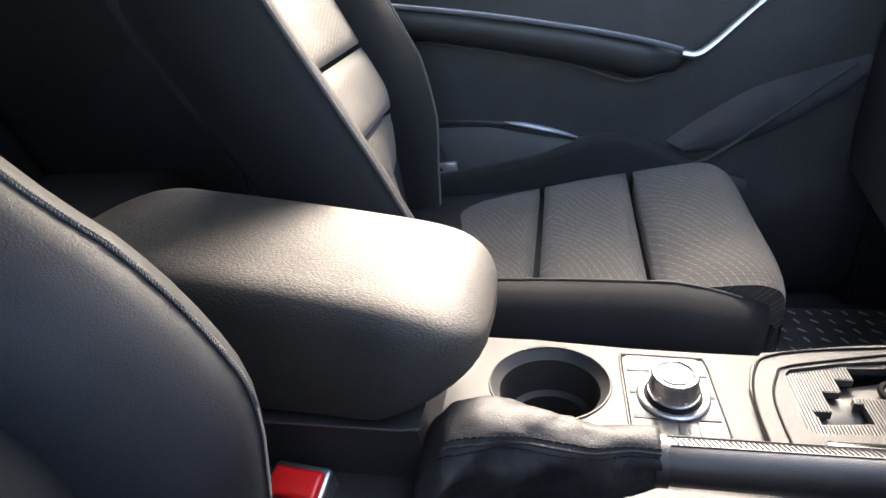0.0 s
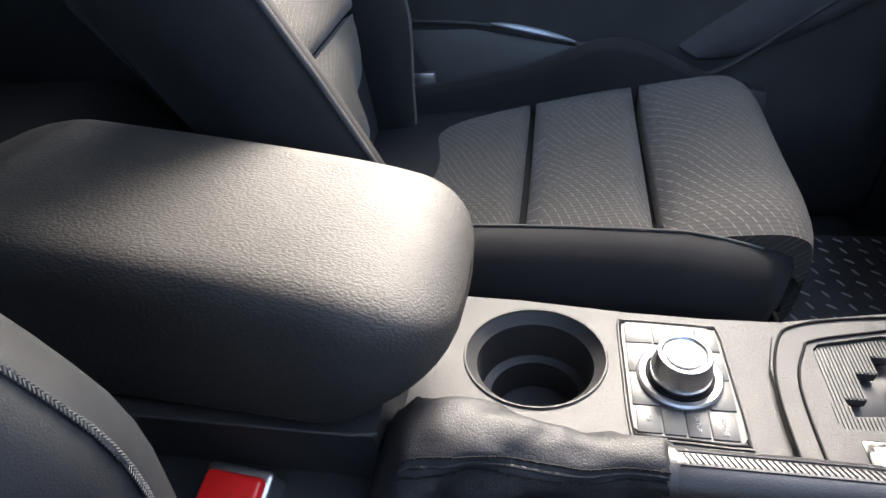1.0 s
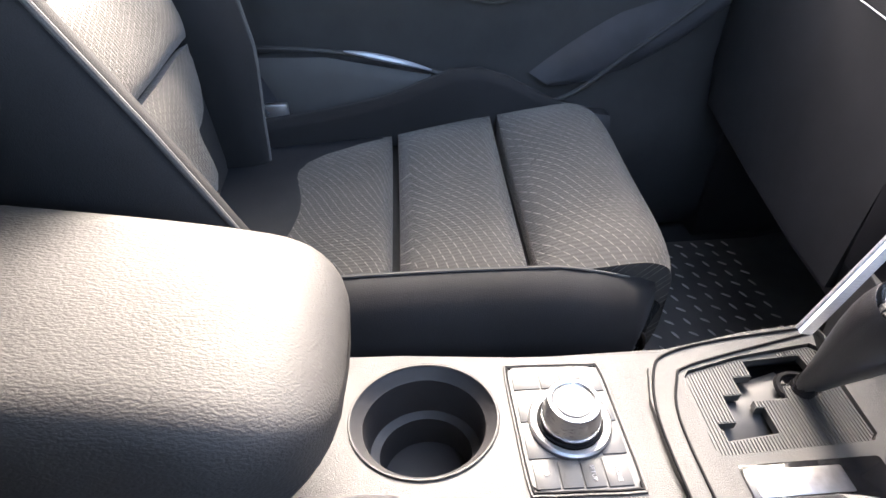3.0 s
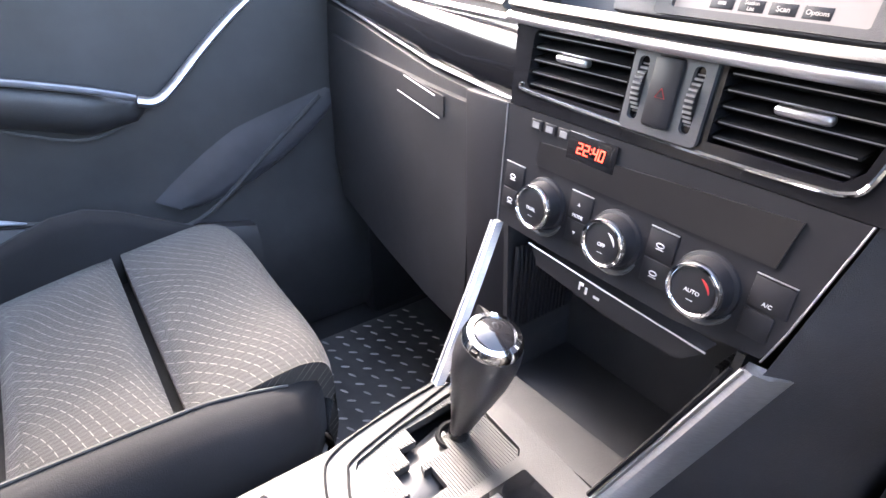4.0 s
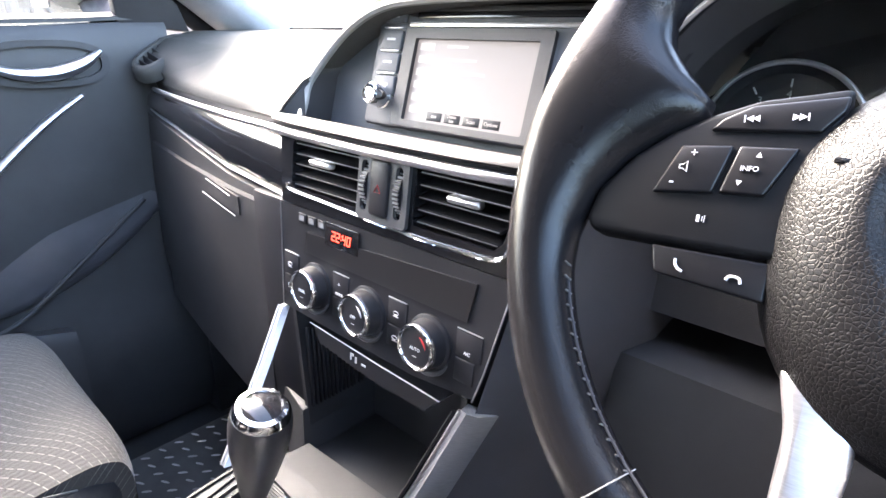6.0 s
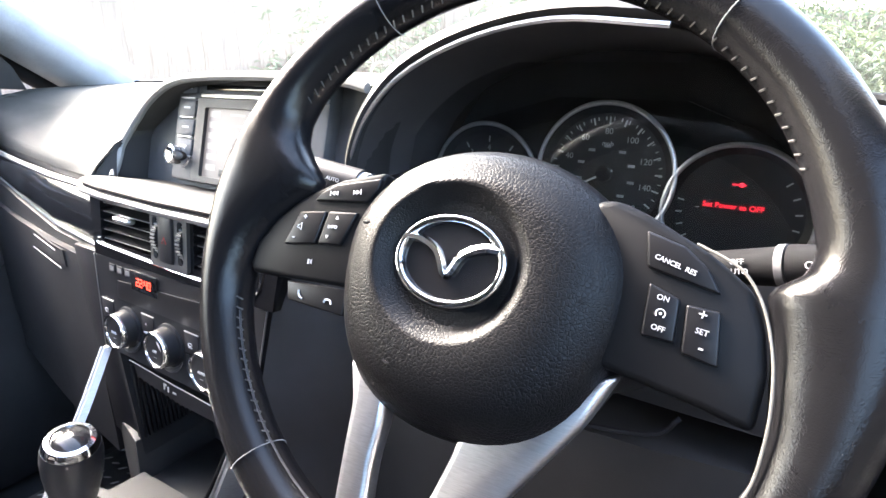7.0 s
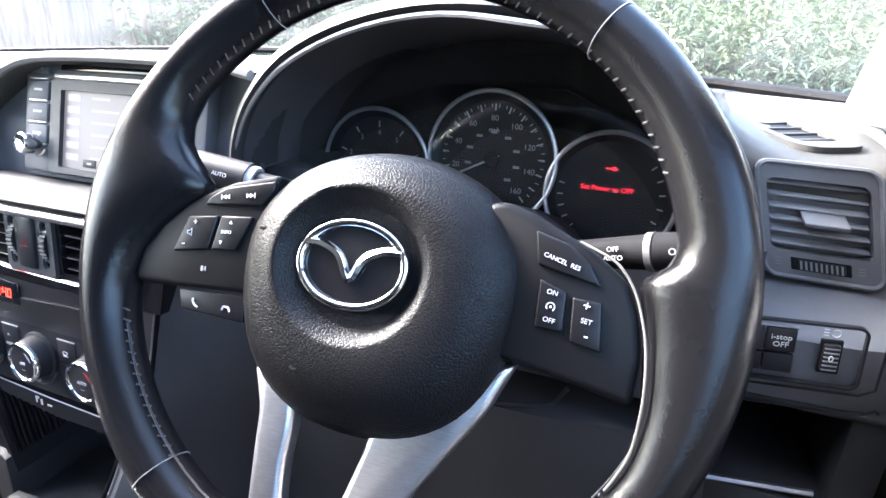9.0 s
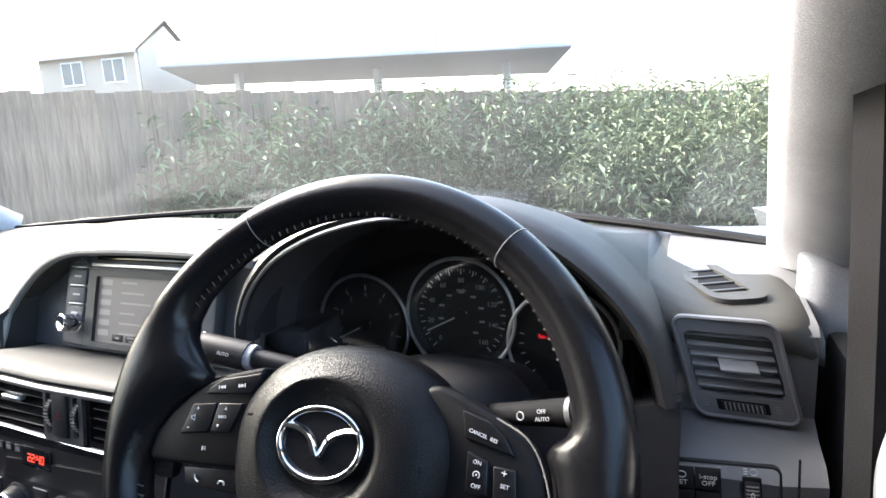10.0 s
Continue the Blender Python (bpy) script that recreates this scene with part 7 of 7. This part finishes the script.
a, b = Vector((0.320, 0.565, 1.048)), Vector((0.176, 0.540, 1.076))
part("stem", tube([a, a.lerp(b, 0.62)], 0.0085, 16), M_BUTTON, ls)
part("collar", tube([a.lerp(b, 0.62), a.lerp(b, 0.66)], 0.0115, 16), M_GREY, ls)
part("tip", tube([a.lerp(b, 0.66), a.lerp(b, 0.95), b], lambda t: 0.0130 - 0.0015 * t, 16), M_BUTTON, ls)
part("lettering", text_bm("AUTO", 0.0042, at(place(a.lerp(b, 0.76) + Vector((0, -0.0125, 0.004)), a - b, (0, 0.3, 1)), 0, 0, 0.0008)), M_WHITE, ls)
# pedals in the dark below
pd = thing("brake_pedal", (0.36, 0.80, 0.50), "ribbed rubber pedal in the driver footwell", "pedal")
part("pad", rbox(0.32, 0.42, 0.80, 0.82, 0.47, 0.54, 0.006), M_RUBBER, pd)
for i in range(5):
    part("rib", rbox(0.325, 0.415, 0.796, 0.801, 0.478 + i * 0.012, 0.484 + i * 0.012, 0.001), M_RUBBER, pd)
part("arm", tube([(0.37, 0.82, 0.52), (0.37, 0.90, 0.70), (0.37, 0.95, 0.85)], 0.012, 8), M_HARD, pd)


# ---- outside ----
solo("ground", grid_solid(lambda u, v: (lerp(-400, 400, u), lerp(-400, 400, v), 0.0), 8, 8, (0, 0, -0.3)), M_GROUND, "grey tarmac ground around the parked car", "ground", kind="structure")
F0, F1 = Vector((-7.2, -1.05, 0)), Vector((4.6, 19.2, 0))
fd = (F1 - F0).normalized()
fn_ = Vector((fd.y, -fd.x, 0))
fence = thing("wooden_fence", F0, "weathered vertical board garden fence", "fence")
nb = 150
bw = (F1 - F0).length / nb
bd = {}
for i in range(nb):
    c = F0 + fd * bw * (i + 0.5)
    h = 1.80 + 0.012 * math.sin(i * 1.7) + 0.01 * math.sin(i * 0.31)
    if i < 3:
        bd[i] = finish(rbox(-bw * 0.54, bw * 0.54, -0.011, 0.011, 0.0, 1.80 + 0.012 * i, 0.004, 1), "board", M_FENCE)
    ob = new("board", bd[i % 3])
    ob.parent = fence
    ob.matrix_parent_inverse = Matrix.Translation(-BASE[fence])
    ob.matrix_basis = Matrix.Translation(c + fn_ * (0.012 if i % 2 else -0.004)) @ Matrix.Rotation(math.atan2(fd.y, fd.x) + 0.01 * math.sin(i * 2.3), 4, "Z")
for z in (0.35, 1.0, 1.6):
    part("rail", rbox(0, (F1 - F0).length, -0.03, 0.03, z - 0.04, z + 0.04, 0.005, 1, Matrix.Translation(F0 - fn_ * 0.05) @ Matrix.Rotation(math.atan2(fd.y, fd.x), 4, "Z")), M_FENCE, fence)


def foliage(name, rows, label):
    """Leaning weedy shrubs: thin stems with many narrow leaves."""
    rng = random.Random(len(name))
    verts, faces, sv, sf = [], [], [], []
    for c, rad, h, n in rows:
        for _ in range(n):
            a, r = rng.uniform(0, 6.283), rad * math.sqrt(rng.random())
            root = Vector((c[0] + r * math.cos(a), c[1] + r * math.sin(a), 0))
            hh = h * rng.uniform(0.45, 1.12)
            lean = Vector((rng.uniform(-0.25, 0.25), rng.uniform(-0.25, 0.25), 1))
            k0 = len(sv)
            for t, w in ((0.0, 0.007), (1.0, 0.002)):
                p = root + lean * hh * t
                sv += [p + Vector((w, 0, 0)), p + Vector((-w, w, 0)), p + Vector((-w, -w, 0))]
            sf += [(k0, k0 + 1, k0 + 4, k0 + 3), (k0 + 1, k0 + 2, k0 + 5, k0 + 4), (k0 + 2, k0, k0 + 3, k0 + 5)]
            for q in range(rng.randint(26, 42)):
                t = rng.uniform(0.08, 1.0)
                p = root + lean * hh * t + Vector((rng.gauss(0, 0.06), rng.gauss(0, 0.06), rng.gauss(0, 0.03)))
                b = rng.uniform(0, 6.283)
                d = Vector((math.cos(b), math.sin(b), rng.uniform(-0.7, 0.5))).normalized()
                s = d.cross(Vector((0, 0, 1))).normalized()
                L, W = rng.uniform(0.08, 0.17), rng.uniform(0.012, 0.024)
                up_ = s.cross(d)
                k = len(verts)
                verts += [p, p + d * L * 0.45 + s * W + up_ * 0.006, p + d * L - Vector((0, 0, L * 0.25)), p + d * L * 0.45 - s * W + up_ * 0.006]
                faces += [(k, k + 1, k + 2), (k, k + 2, k + 3)]
    t = thing(name, (*rows[0][0], 0), label, "shrub", kind="stuff")
    for nm, v, f, m in (("leaves", verts, faces, M_LEAF), ("stems", sv, sf, M_STEM)):
        me = bpy.data.meshes.new(nm)
        me.from_pydata(v, [], f)
        me.materials.append(m)
        ob = new(nm, me)
        ob.parent = t
        ob.matrix_parent_inverse = Matrix.Translation(-BASE[t])
        ob["kind"] = "stuff"
    return t


rows = []
rg = random.Random(7)
for i in range(44):
    s = lerp(6.4, 22.5, (i / 43) ** 0.9)
    off = rg.uniform(0.25, 0.9) + 1.6 * max(0, (s - 11) / 8)
    c = F0 + fd * s + fn_ * off
    rows.append(((c.x, c.y), 0.55, 1.45 + 0.40 * min(1, (s - 5) / 6) * rg.uniform(0.7, 1.1), 42))
foliage("overgrown_hedge", rows, "overgrown weedy green shrubs against the fence")
rows2 = []
for i in range(26):
    c = (rg.uniform(-0.6, 3.4), rg.uniform(6.4, 8.6))
    rows2.append((c, 0.5, rg.uniform(1.1, 1.6), 30))
foliage("weedy_bank", rows2, "tall weeds and bramble growing ahead of the car")

# house and forecourt canopy beyond the fence
hs = thing("house", (-25.2, 19.0, 0), "pale rendered two-storey house with a tiled roof", "house")
mH = place((-25.81, 19.44, 0), (0.98, 0.2, 0), (0, 0, 1))
hw = 2.8
gable = [(0, 0), (0, 5.95), (-2.06, 7.30), (-4.12, 5.95), (-4.12, 0)]
part("wall", loft([[mH @ Vector((x, y, z)) for z, y in gable] for x in (-hw, hw)]), M_RENDER, hs)
for y0, z0, y1, z1 in ((5.83, 0.28, 7.48, -2.06), (5.83, -4.40, 7.48, -2.06)):
    part("roof_slope", prism([mH @ Vector(p) for p in ((-hw - 0.2, y0, z0), (hw + 0.12, y0, z0), (hw + 0.12, y1, z1), (-hw - 0.2, y1, z1))], (0, 0, 0.10)), M_ROOF, hs, "grey tiled roof slope")
part("gutter", tube([mH @ Vector((-hw - 0.2, 5.86, 0.34)), mH @ Vector((hw + 0.1, 5.86, 0.34))], 0.07, 8), M_CANOPY, hs)
for x in (-0.92, 1.38):
    w_ = part("window", fbox(mH, x - 0.62, x + 0.62, 4.55, 5.68, -0.02, 0.05, 0.02, 1), M_CANOPY, hs)
    for q in (-1, 1):
        part("pane", fbox(mH, x + q * 0.29 - 0.25, x + q * 0.29 + 0.25, 4.63, 5.60, 0.03, 0.07, 0.01, 1), M_WINDOWDARK, w_)
part("downpipe", tube([mH @ Vector((hw - 0.1, 0, 0.08)), mH @ Vector((hw - 0.1, 5.8, 0.08))], 0.05, 8), M_CANOPY, hs)
cn = thing("forecourt_canopy", (-13, 24, 0), "white flat forecourt canopy with pale blue panels on posts", "canopy")
C = [Vector((-18.2, 16.7, 4.4)), Vector((-3.9, 23.8, 4.4)), Vector((-7.2, 33.7, 4.4)), Vector((-22.3, 22.6, 4.4))]
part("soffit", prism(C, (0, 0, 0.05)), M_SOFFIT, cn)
part("slab", prism([c + Vector((0, 0, 0.055)) for c in C], (0, 0, 0.85)), M_CANOPY, cn)
ex = (C[1] - C[0]).normalized()
mK = place(C[0] + Vector((0, 0, 0.06)), ex, (0, 0, 1))
for x0, x1 in ((0.4, 5.2), (8.0, 10.6), (13.8, 15.6)):
    part("fascia_panel", fbox(mK, x0, x1, 0.05, 0.78, 0.0, 0.04, 0.005, 1), M_CANOPYBLUE, cn)
for u, v in ((0.15, 0.4), (0.5, 0.45), (0.85, 0.4)):
    p = C[0].lerp(C[1], u).lerp(C[3].lerp(C[2], u), v)
    part("post", rbox(p.x - 0.15, p.x + 0.15, p.y - 0.15, p.y + 0.15, 0, 4.4, 0.01, 1), M_CANOPY, cn)
